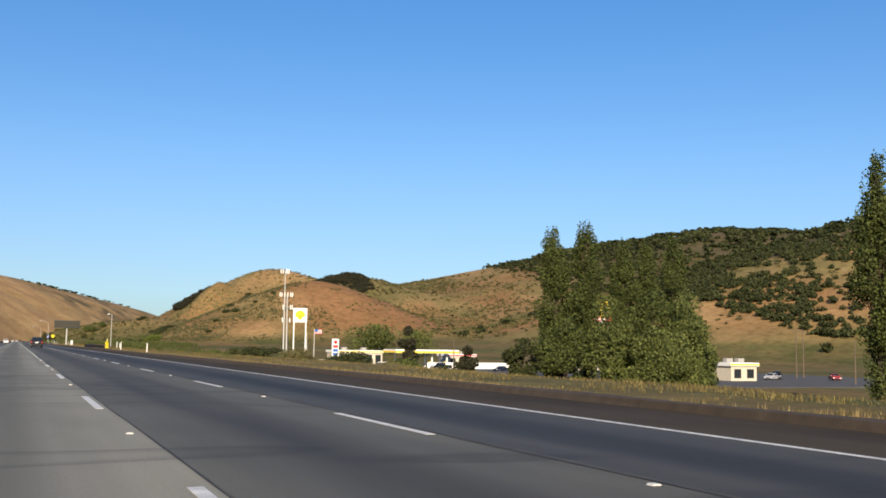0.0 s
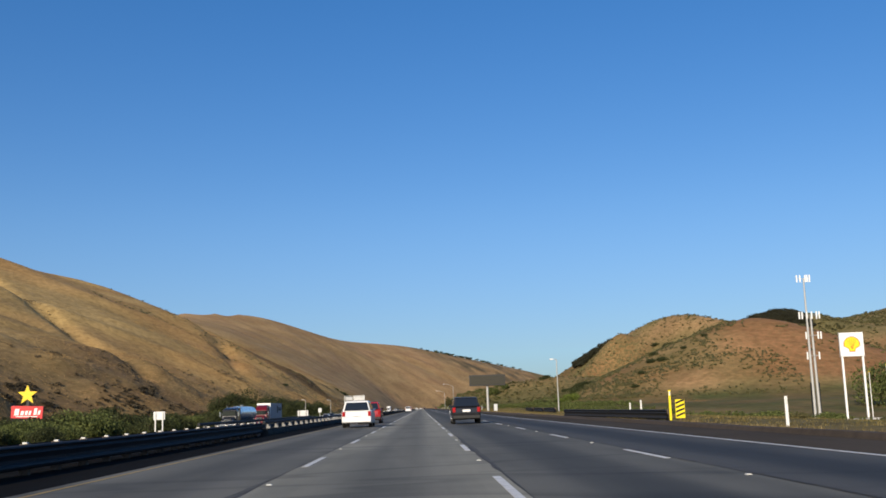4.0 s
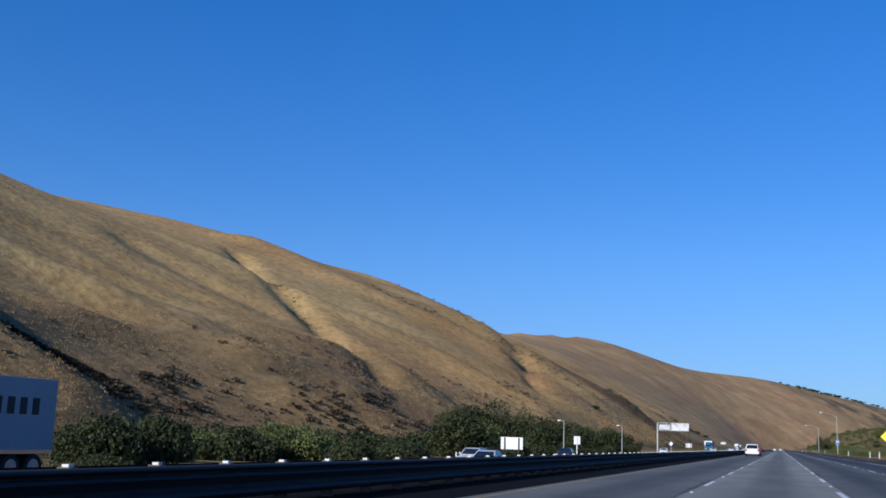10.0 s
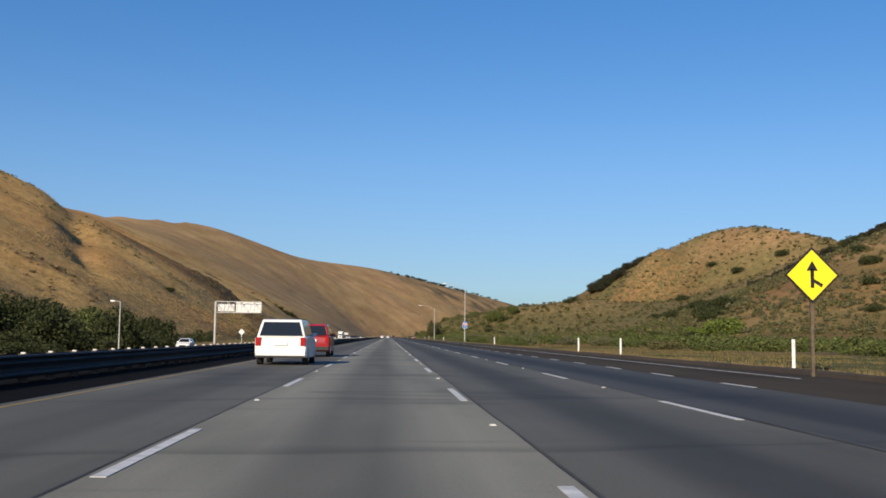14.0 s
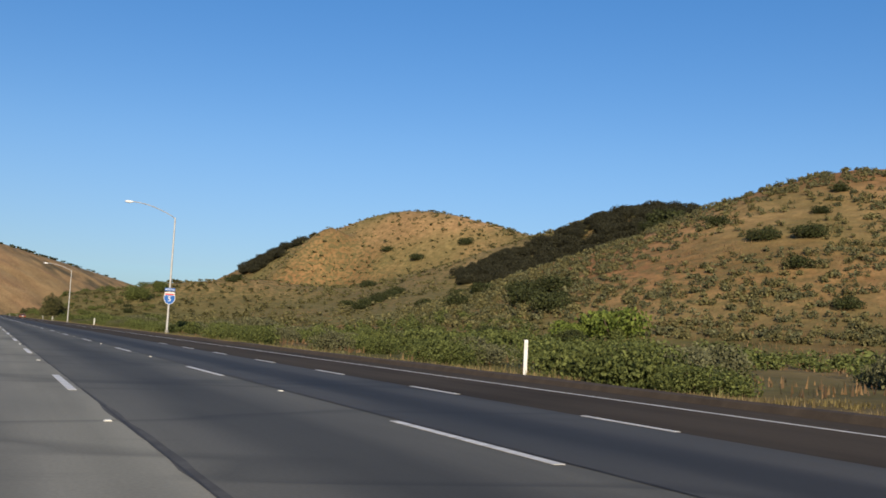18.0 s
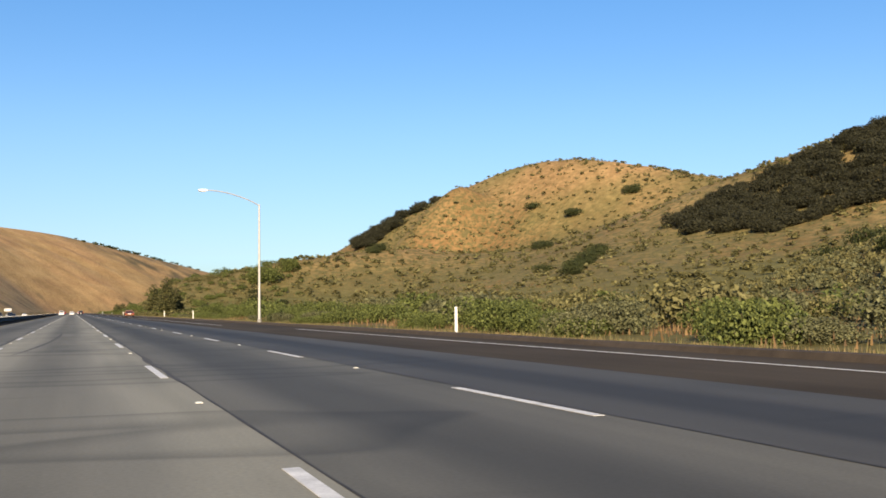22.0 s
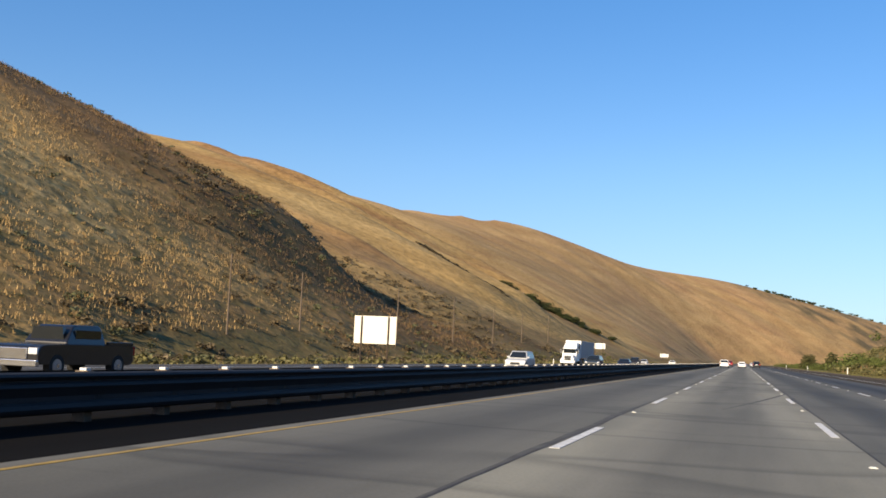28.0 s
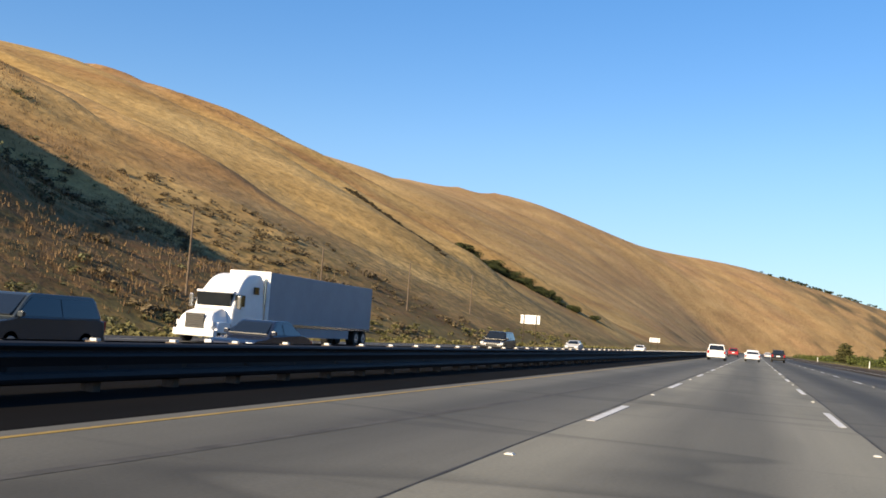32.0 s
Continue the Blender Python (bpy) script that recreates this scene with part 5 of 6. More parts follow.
scatter_stuff("hill_brush", "low dark brush over the near face of the wooded hill", (12, 13), 40, 0.42, OAKLEAF, x, y, rng.uniform(2.6, 5.0, len(x)), 0.7, 69, "forest")
x, y, rng = spread(5200, (540, 1700), (250, 1500), 8, lambda x, y, u: (ground(x, y) > 24) & (u < 0.85 + 0.9 * fbm(x / 90, y / 90, 47, 3) + 0.006 * (ground(x, y) - 60)))
scatter_stuff("hill_forest", "dark evergreen woods over the far hills", (12, 13, 14), 36, 0.5, OAKLEAF, x, y, rng.uniform(4.0, 8.5, len(x)), 0.9, 9, "forest")
x, y, rng = spread(170, (0, 420), (3440, 4200), 10, lambda x, y, u: (left_hill(x, y) > np.interp(y, RIDGE_Y, RIDGE_H) * 0.9) & (u < 0.5 + fbm(x / 60, y / 60, 64, 2)))
scatter_stuff("ridge_trees", "small dark trees along the distant ridge", (15,), 24, 0.6, OAKLEAF, x, y, rng.uniform(4.0, 7.0, len(x)), 0.9, 11, "forest")


def rough_foot(x, y, u):
    run = -x - np.interp(y, RIDGE_Y, RIDGE_TOE)
    return (run > -12) & (run < 75) & (u < 0.25 + 0.9 * fbm(x / 18, y / 22, 48, 3))


x, y, rng = spread(2200, (-260, -60), (430, 800), 12, rough_foot)
scatter_stuff("rocky_brush", "dark dry brush and rocks at the hill foot", (16, 17, 59, 60, 61), 44, 0.27, BURNT, x, y, 0.4 + 1.6 * rng.random(len(x)) ** 2.5, 0.75, 13)
x, y, rng = spread(3200, (-150, -42), (860, 1180), 14, lambda x, y, u: rough_foot(x, y, u) & ((y > 975) | (x > -72)))
scatter_stuff("slope_brush", "dark dry brush on the shaded lower slope", (18, 19, 50, 51, 52), 46, 0.26, BURNT, x, y, 0.35 + 1.5 * rng.random(len(x)) ** 3, 0.75, 15)
x, y, rng = spread(1500, (-260, -52), (900, 1180), 54, lambda x, y, u: (y < 1112 - 0.62 * (x + 98)) & (u < 0.15 + 1.3 * fbm(x / 30, y / 14, 52, 3)))
scatter_stuff("slope_sage", "grey dead scrub over the brown spur", (55, 56, 57), 40, 0.26, SAGE, x, y, 0.4 + 1.5 * rng.random(len(x)) ** 2, 0.7, 58)
x, y, rng = spread(1500, (-60, -34), (800, 1300), 16, lambda x, y, u: u < 0.5 + 0.8 * fbm(x / 8, y / 12, 49, 3))
scatter_stuff("flat_weeds", "olive weeds on the flat by the oncoming lanes", (20, 21), 30, 0.4, OLIVE, x, y, rng.uniform(0.4, 1.1, len(x)), 0.9, 17)


x, y, rng = spread(2600, (-215, -105), (520, 660), 82, lambda x, y, u: (left_hill(x, y) > 2) & (left_hill(x, y) < 19) & (u < 0.2 + 1.7 * fbm(x / 11, y / 11, 83, 3)))
scatter_stuff("rocky_scrub", "black-brown brush among rocks on the lower spur", (84, 85, 86, 87), 46, 0.27, ROCKBRUSH, x, y, 0.4 + 2.0 * rng.random(len(x)) ** 2.5, 0.75, 88)
# dark brush added along the gully in place of its shadow band
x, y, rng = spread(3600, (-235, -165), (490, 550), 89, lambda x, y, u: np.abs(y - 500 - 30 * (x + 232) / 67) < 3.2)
scatter_stuff("gully_brush", "low dark brush standing in for shade in a steep gully", (84, 86), 40, 0.3, SHADEBRUSH, x, y, rng.uniform(0.7, 1.5, len(x)), 0.5, 90)
x, y, rng = spread(5000, (-290, -150), (672, 830), 91, lambda x, y, u: (np.abs((y - 672) + 0.99 * (x + 150)) < 5) & (u < 0.5 + fbm(x / 16, y / 16, 92, 2)))
scatter_stuff("crease_brush", "thin dark brush along a crease of the hill", (84, 87), 36, 0.3, BURNT, x, y, 0.4 + 1.0 * rng.random(len(x)) ** 2, 0.5, 93)
def tufts(name, label, n, xr, yr, h, seed, material, keep=None):
    """Grass blades in one mesh."""
    rng = np.random.default_rng(seed)
    x, y = rng.uniform(*xr, n), rng.uniform(*yr, n)
    x = pave_edge(y) + 0.6 + (x - xr[0]) if xr[0] > 0 else x
    ok = vnoise(x / 2.3, y / 3.1, 5) + 0.5 * vnoise(x / 9, y / 14, 6) > 0.45
    x, y = x[ok], y[ok]
    z = ground(x, y)
    blades = 6
    xx, yy, zz = (np.repeat(v, blades) for v in (x, y, z))
    m = len(xx)
    a = rng.random(m) * 6.283
    hh = h * (0.4 + 0.9 * rng.random(m)) * np.repeat(0.6 + 0.8 * vnoise(x / 5, y / 5, 8), blades)
    lean = 0.35 * hh
    bx, by = xx + rng.normal(0, 0.12, m), yy + rng.normal(0, 0.12, m)
    w = 0.022
    v = np.stack([np.stack([bx - w * np.sin(a), by + w * np.cos(a), zz - 0.05], -1), np.stack([bx + w * np.sin(a), by - w * np.cos(a), zz - 0.05], -1),
                  np.stack([bx + lean * np.cos(a), by + lean * np.sin(a), zz + hh], -1)], 1).reshape(-1, 3)
    return tagged(new(name, mesh_np(name, v, np.arange(3 * m).reshape(-1, 3), material)), label, "grass", kind="stuff")


tufts("verge_weeds", "yellow-green weeds along the freeway verge", 38000, (12, 32), (-20, 560), 0.105, 21, WEED)
tufts("verge_straw", "dry straw grass along the shoulder edge", 9000, (12, 13.6), (-20, 900), 0.14, 22, STRAW)
tufts("verge_grass", "green and straw grass beside the shrubs", 3000, (12, 14.5), (560, 1200), 0.25, 23, OLIVE)


def slope_grass(name, label, n, xr, yr, h, seed, material, keep):
    """Clumps of tall dry grass on a slope, in one mesh."""
    x, y, rng = spread(n, xr, yr, seed, keep)
    z = ground(x, y)
    blades = 5
    xx, yy, zz = (np.repeat(v, blades) for v in (x, y, z))
    m = len(xx)
    a = rng.random(m) * 6.283
    hh = h * (0.35 + 0.8 * rng.random(m)) * np.repeat(0.5 + vnoise(x / 6, y / 6, 8), blades)
    bx, by = xx + rng.normal(0, 0.45, m), yy + rng.normal(0, 0.45, m)
    w = 0.07
    v = np.stack([np.stack([bx - w * np.sin(a), by + w * np.cos(a), zz - 0.15], -1), np.stack([bx + w * np.sin(a), by - w * np.cos(a), zz - 0.15], -1),
                  np.stack([bx + 0.3 * hh * np.cos(a), by + 0.3 * hh * np.sin(a), zz + hh], -1)], 1).reshape(-1, 3)
    return tagged(new(name, mesh_np(name, v, np.arange(3 * m).reshape(-1, 3), material)), label, "grass", kind="stuff")


UMBER = foliage("brown_dry_grass", (0.085, 0.053, 0.027), (0.215, 0.135, 0.063))
DRYGOLD = foliage("golden_dry_grass", (0.24, 0.155, 0.065), (0.40, 0.265, 0.11))
slope_grass("spur_grass", "tall brown dry grass over the spur", 22000, (-210, -46), (840, 1200), 0.5, 71, UMBER, lambda x, y, u: (left_hill(x, y) > 0.5) & (u < 0.55 + 0.9 * fbm(x / 14, y / 20, 72, 3)) & (y > 992) & (y < 1118 - 0.62 * (x + 98)))
slope_grass("spur_face_grass", "golden dry grass over the sunlit face of the spur", 16000, (-210, -66), (840, 1000), 0.45, 78, DRYGOLD, lambda x, y, u: (left_hill(x, y) > 2) & (u < 0.55 + 0.9 * fbm(x / 14, y / 20, 79, 3)))
slope_grass("foot_grass", "golden dry grass over the hill foot", 24000, (-260, -70), (430, 860), 0.45, 73, DRYGOLD, lambda x, y, u: (left_hill(x, y) > 0.5) & (left_hill(x, y) < 45) & (u < 0.5 + 0.9 * fbm(x / 16, y / 20, 74, 3)))
slope_grass("verge_slope_grass", "dry and olive grass over the sandy slope", 16000, (18, 130), (560, 1050), 0.35, 75, UMBER, lambda x, y, u: (u < 0.5 + 0.9 * fbm(x / 12, y / 16, 76, 3)))
tufts("median_straw", "dry grass on the flat beyond the oncoming lanes", 7000, (-44, -33.5), (200, 1200), 0.5, 24, STRAW)


# ---- filling station, restaurant signs and what stands round them ----
SIGN_WHITE = plain("sign_white", (0.82, 0.82, 0.80), 0.45, vary=0.06)
SIGN_YELLOW = plain("sign_yellow", (0.86, 0.60, 0.01), 0.45, vary=0.06)
STUCCO = plain("cream_stucco", (0.62, 0.56, 0.45), 0.9, vary=0.15, relief=0.3)
GLASS_DARK = plain("dark_glass", (0.02, 0.025, 0.03), 0.08, 0.0, vary=0.05, spec=0.6)
ROOF_GREY = plain("roof_grey", (0.35, 0.34, 0.32), 0.85, vary=0.15)
LOT = plain("parking_asphalt", (0.09, 0.088, 0.085), 0.9, vary=0.3, scale=0.4)


def fan_outline(r, z, n=13):
    """A scallop fan: lobed arc above a small base."""
    pts = [(-0.34 * r, z - 0.92 * r), (0.34 * r, z - 0.92 * r), (0.42 * r, z - 0.55 * r)]
    for k in range(n * 2 + 1):
        a = math.radians(-20 + 220 * k / (n * 2))
        q = r * (1.0 if k % 2 else 0.94)
        pts.append((q * math.cos(a), z + q * math.sin(a) * 0.95))
    return pts + [(-0.42 * r, z - 0.55 * r)]


def station_sign(x, y):
    zg = ground_z(x, y)
    g = tagged(empty("station_sign", pose(x, y, zg, 0, 0, -8)), "tall white filling-station sign with a yellow fan emblem", "sign")
    z0, z1 = 8.05 - zg, 12.5 - zg
    for px in (-1.85, 1.85):
        part("leg", box(px - 0.17, -0.2, -0.3, px + 0.17, 0.2, z0 + 0.1, 0.02), SIGN_WHITE, g)
    p = part("cabinet", box(-2.15, -0.35, z0, 2.15, 0.35, z1, 0.06), SIGN_WHITE, g)
    part("emblem_rim", prism(fan_outline(1.55, (z0 + z1) / 2 + 0.05), -0.38, -0.352), RED, p, "red rim of the fan emblem")
    part("emblem", prism(fan_outline(1.42, (z0 + z1) / 2 + 0.05), -0.41, -0.381), SIGN_YELLOW, p, "yellow fan emblem")
    for k in range(5):
        a = math.radians(50 + 20 * k)
        part("emblem_rib", tube((0, -0.415, (z0 + z1) / 2 - 0.9), (1.2 * math.cos(a), -0.415, (z0 + z1) / 2 + 1.2 * math.sin(a)), 0.025, seg=5), RED, p)
    return g


station_sign(81.5, 308)


def cell_tower(x, y):
    zg = ground_z(x, y)
    g = tagged(empty("cell_tower", pose(x, y, zg)), "slender grey antenna mast with white panel antennas", "antenna mast")
    top = 26.0 - zg
    part("mast", tube((0, 0, -0.3), (0, 0, top - 0.6), 0.36, 0.14, 12), LAMP_GREY, g)
    part("mast", tube((1.25, 0.6, -0.3), (1.05, 0.6, 17.5 - zg), 0.34, 0.2, 12), LAMP_GREY, g)
    part("cable_run", box(-0.42, -0.3, 0, -0.34, 0.3, 9), BLACK, g)
    part("cable_run", box(1.5, 0.3, 0, 1.6, 0.9, 9), BLACK, g)
    for zz, xs in ((top - 0.7, (-1.5, -0.8, 0.3, 0.7, 1.2)), (17.6 - zg, (-1.6, -1.0, 0.0, 1.0, 2.0, 2.6)), (13.4 - zg, (-0.5, 2.0, 2.6)), (9.2 - zg, (-0.6, 1.9))):
        part("antenna_arm", box(min(xs), -0.05, zz - 0.05, max(xs), 0.05, zz + 0.05), LAMP_GREY, g)
        for xx in xs:
            part("panel_antenna", box(xx - 0.14, -0.24, zz - 0.75, xx + 0.14, -0.06, zz + 0.75, 0.03), SIGN_WHITE, g)
    return g


cell_tower(81.5, 328.5)


def price_sign(x, y):
    zg = ground_z(x, y)
    g = tagged(empty("price_sign", pose(x, y, zg)), "narrow white fuel price pylon with dark price rows", "sign")
    top = 2.9 - zg
    p = part("pylon", box(-0.95, -0.25, -0.2, 0.95, 0.25, top, 0.05), SIGN_WHITE, g)
    part("emblem", prism(fan_outline(0.55, top - 0.95), -0.28, -0.252), RED, p)
    for k in range(4):
        part("price_panel", box(-0.7, -0.275, top - 2.5 - 1.05 * k, 0.7, -0.2525, top - 1.75 - 1.05 * k), BLUE if k else RED, p)
    return g


price_sign(81.7, 270)


def store(x, y, w, d, h, roof, label):
    zg = ground_z(x, y)
    g = tagged(empty("shop_building", pose(x, y, zg)), label, "building")
    part("wall", box(-w / 2, -d / 2, -0.6, w / 2, d / 2, h), STUCCO, g)
    part("roof", box(-w / 2 - 0.4, -d / 2 - 0.4, h + 0.003, w / 2 + 0.4, d / 2 + 0.4, h + 0.75, 0.04), SIGN_WHITE, g, "white flat roof edge")
    part("roof_band", box(-w / 2 - 0.43, -d / 2 - 0.43, h + 0.18, w / 2 + 0.43, -d / 2 - 0.403, h + 0.5), roof, g)
    n = max(2, int(w / 2.4))
    for k in range(n):
        xx = -w / 2 + (k + 0.5) * w / n
        f = part("window", box(xx - 0.95, -d / 2 - 0.05, 0.7, xx + 0.95, -d / 2 - 0.002, h - 0.5, 0.02), ROOF_GREY, g)
        part("pane", box(xx - 0.85, -d / 2 - 0.07, 0.8, xx + 0.85, -d / 2 - 0.052, h - 0.6), GLASS_DARK, f)
    for xx in (-w / 4, w / 5):
        part("rooftop_unit", box(xx - 0.8, -0.6, h + 0.753, xx + 0.8, 0.6, h + 1.6, 0.05), ROOF_GREY, g)
    return g


def canopy(x, y, w, d, h):
    zg = ground_z(x, y)
    g = tagged(empty("fuel_canopy", pose(x, y, zg)), "white and yellow fuel pump canopy on columns", "canopy")
    r = part("roof", box(-w / 2, -d / 2, h, w / 2, d / 2, h + 1.05, 0.04), SIGN_WHITE, g)
    part("yellow_band", box(-w / 2 - 0.02, -d / 2 - 0.03, h + 0.08, w / 2 + 0.02, -d / 2 - 0.002, h + 0.62), SIGN_YELLOW, r)
    part("yellow_band", box(-w / 2 - 0.03, -d / 2, h + 0.08, -w / 2 - 0.002, d / 2, h + 0.62), SIGN_YELLOW, r)
    for xx in (-w * 0.36, -w * 0.12, w * 0.12, w * 0.36):
        for yy in (-d * 0.25, d * 0.25):
            part("column", box(xx - 0.2, yy - 0.2, -0.3, xx + 0.2, yy + 0.2, h), SIGN_WHITE, g)
        q = part("fuel_pump", box(xx - 0.45, -d * 0.25 + 0.9, 0, xx + 0.45, -d * 0.25 + 1.5, 1.9, 0.05), SIGN_YELLOW, g)
        part("display", box(xx - 0.3, -d * 0.25 + 0.87, 1.1, xx + 0.3, -d * 0.25 + 0.898, 1.6), BLACK, q)
    return g


store(97, 300, 14, 12, 4.2, SIGN_YELLOW, "cream filling-station shop with a white roof edge")
canopy(112, 282, 20, 11, 4.3)
store(128, 292, 9, 8, 3.4, RED, "low cream shop building beside the filling station")


def low_wall(x0, y0, x1, y1, h, label, material=SIGN_WHITE):
    l = math.hypot(x1 - x0, y1 - y0)
    z = min(ground_z(x0, y0), ground_z(x1, y1))
    g = tagged(empty("yard_wall", pose(x0, y0, z, 0, 0, math.degrees(math.atan2(y1 - y0, x1 - x0)))), label, "wall")
    part("wall_panel", box(0, -0.12, -0.5, l, 0.12, h, 0.01), material, g)
    part("coping", box(-0.05, -0.17, h + 0.002, l + 0.05, 0.17, h + 0.1, 0.01), CONCRETE, g)
    return g


low_wall(76, 300, 96, 312, 2.0, "white painted yard wall beside the filling station")
low_wall(106, 262, 150, 262, 1.9, "white painted yard wall beside the parking lot")


def flag_pole(x, y, h, flag):
    g = tagged(empty("flag_pole", pose(x, y, ground_z(x, y))), "white flag pole with a striped flag" if flag else "bare white flag pole", "flag pole")
    part("pole", tube((0, 0, -0.2), (0, 0, h), 0.09, 0.05, 8), SIGN_WHITE, g)
    part("finial", tube((0, 0, h), (0, 0, h + 0.18), 0.1, 0.04, 8), SIGN_YELLOW, g)
    if flag:
        f = None
        for k in range(7):
            z1 = h - 0.1 - 0.2 * k
            b = bmesh.new()
            cols = []
            for i in range(9):
                xx, yy = 0.1 + i * 0.28, 0.12 * math.sin(i * 1.1)
                cols.append([b.verts.new((xx, yy + d, z)) for d in (-0.012, 0.012) for z in (z1 - 0.195, z1)])
            for p, q in zip(cols, cols[1:]):
                for i, j in ((0, 1), (1, 3), (3, 2), (2, 0)):
                    b.faces.new((p[i], q[i], q[j], p[j]))
            s = part("stripe", b, RED if k % 2 == 0 else SIGN_WHITE, g)
        part("canton", box(0.1, -0.16, h - 0.82, 1.1, -0.13, h - 0.1), BLUE, g)
    return g


flag_pole(84, 300, 11.2, True)
flag_pole(83, 305, 10.2, False)


def arches_sign(x, y):
    """Two tall yellow arches over a red board on a thick pole."""
    zg = ground_z(x, y)
    g = tagged(empty("arches_sign", pose(x, y, zg)), "restaurant sign with two yellow arches on a pole", "sign")
    z0, z1 = 9.6 - zg, 13.8 - zg
    part("pole", box(-0.35, -0.3, -0.3, 0.35, 0.3, z0 - 1.0, 0.03), LAMP_GREY, g)
    part("board", box(-3.3, -0.3, z0 - 1.0, 3.3, 0.3, z0 - 0.1, 0.03), RED, g)
    part("letter_bar", box(-2.4, -0.33, z0 - 0.75, 2.4, -0.302, z0 - 0.35), SIGN_WHITE, g)
    for c in (-1.25, 1.25):
        pts = []
        for k in range(17):
            a = math.pi * k / 16
            pts.append((c + 1.25 * math.cos(a), 0, z0 - 0.1 + (z1 - z0) * math.sin(a) ** 0.7))
        b = None
        for p, q in zip(pts, pts[1:]):
            b = tube(p, q, 0.24, seg=8, bm=b)
        part("arch", b, SIGN_YELLOW, g, "yellow arch")
    return g


arches_sign(143, 231)


def star_sign(x, y):
    zg = ground_z(x, y)
    g = tagged(empty("restaurant_sign", pose(x, y, zg)), "red restaurant board with a yellow star on top", "sign")
    dz = -zg
    part("pole", box(-0.3, 0.1, -0.3, 0.3, 0.6, 6.0 + dz), BLACK, g)
    p = part("board", prism([(-3.5, 1.9 + dz), (3.4, 1.6 + dz), (3.6, 4.3 + dz), (-3.4, 4.6 + dz)], -0.3, 0.099), RED, g)
    for k, (bx, w) in enumerate(((-2.3, 1.0), (-1.1, 0.7), (-0.2, 0.6), (0.6, 0.5), (1.8, 0.7), (2.6, 0.5))):
        part("letter_bar", prism([(bx - w / 2, 2.5 + dz), (bx + w / 2, 2.5 + dz), (bx + w / 2 + 0.2, 3.4 + dz + (0.5 if k in (0, 4) else 0)), (bx - w / 2 + 0.25, 3.4 + dz + (0.5 if k in (0, 4) else 0))], -0.33, -0.302), SIGN_WHITE, p)
    part("underline", prism([(-2.4, 2.15 + dz), (2.4, 2.0 + dz), (2.3, 2.2 + dz), (-2.3, 2.32 + dz)], -0.33, -0.302), SIGN_WHITE, p)
    part("lower_board", box(-1.6, -0.25, 0.3 + dz, 2.2, 0.099, 1.3 + dz, 0.02), BLACK, g)
    part("letter_bar", box(-1.0, -0.28, 0.6 + dz, 1.6, -0.252, 1.0 + dz), RED, g)
    zc = 6.9 + dz
    pts = []
    for k in range(10):
        a, r = math.radians(90 + 36 * k), 2.25 if k % 2 == 0 else 0.95
        pts.append((r * math.cos(a), zc + r * math.sin(a)))
    part("star", prism(pts, -0.25, 0.1), SIGN_YELLOW, g, "yellow five-pointed star")
    return g


star_sign(-86.8, 349)
for x, y, w, d, h, lab in ((138.9, 172, 6.5, 6, 3.2, "small pale yellow building with white stripes"), (150, 255, 12, 9, 4.0, "low restaurant building with a red roof band"), (172, 250, 9, 8, 3.6, "low cream building near the restaurant sign")):
    store(x, y, w, d, h, RED if "red" in lab else SIGN_YELLOW, lab)
for x, y, h in ((112, 214, 9), (128, 240, 9), (168, 186, 12), (171, 187, 12), (101, 232, 8), (150, 150, 9)):
    utility_pole(x, y, h, h > 10)
tagged(new("parking_lot", mesh_np("parking_lot", [(x, y, ground_z(x, y) + 0.18 + d) for d in (0, -0.4) for x, y in ((84, 140), (190, 140), (190, 292), (84, 292))], [(0, 1, 2, 3), (0, 4, 5, 1), (1, 5, 6, 2), (2, 6, 7, 3), (3, 7, 4, 0)], LOT)), "asphalt parking lot below the freeway", "parking lot", kind="structure")

# ---- vehicles ----
TYRE = plain("tyre_rubber", (0.018, 0.018, 0.018), 0.85)
RIM = plain("wheel_alloy", (0.45, 0.45, 0.46), 0.35, 0.7)
CAR_GLASS = plain("car_glass", (0.012, 0.015, 0.018), 0.06, 0.0, vary=0.02, spec=0.7)
HEADLIGHT = plain("headlight_lens", (0.75, 0.76, 0.78), 0.12, 0.2)
TAIL = plain("tail_light_red", (0.35, 0.01, 0.01), 0.2)
CHROME = plain("chrome_trim", (0.6, 0.6, 0.62), 0.15, 0.9)
TRIM = plain("black_trim", (0.02, 0.02, 0.02), 0.6)


def paint(name, color, rough=0.25):
    return plain(name, color, rough, 0.0, vary=0.08, scale=0.8, spec=0.6)


def wheel(g, x, y, r, w):
    s = 1 if x > 0 else -1
    t = part("wheel", tube((x - w / 2 * s, y, r), (x + w / 2 * s, y, r), r, seg=20), TYRE, g)
    part("rim", tube((x + w / 2 * s, y, r), (x + (w / 2 + 0.015) * s, y, r), r * 0.62, seg=16), RIM, t)
    part("hub", tube((x + (w / 2 + 0.015) * s, y, r), (x + (w / 2 + 0.03) * s, y, r), r * 0.2, seg=10), CHROME, t)


def rounded(profile, cut):
    """The outline with its corners cut twice, like bent sheet metal."""
    for d in (cut, cut * 0.35):
        out = []
        n = len(profile)
        for i in range(n):
            p = Vector(profile[i])
            for q in (Vector(profile[i - 1]), Vector(profile[(i + 1) % n])):
                e = q - p
                out.append(tuple(p + e * min(0.35, d / max(e.length, 1e-6))))
        profile = out
    return profile


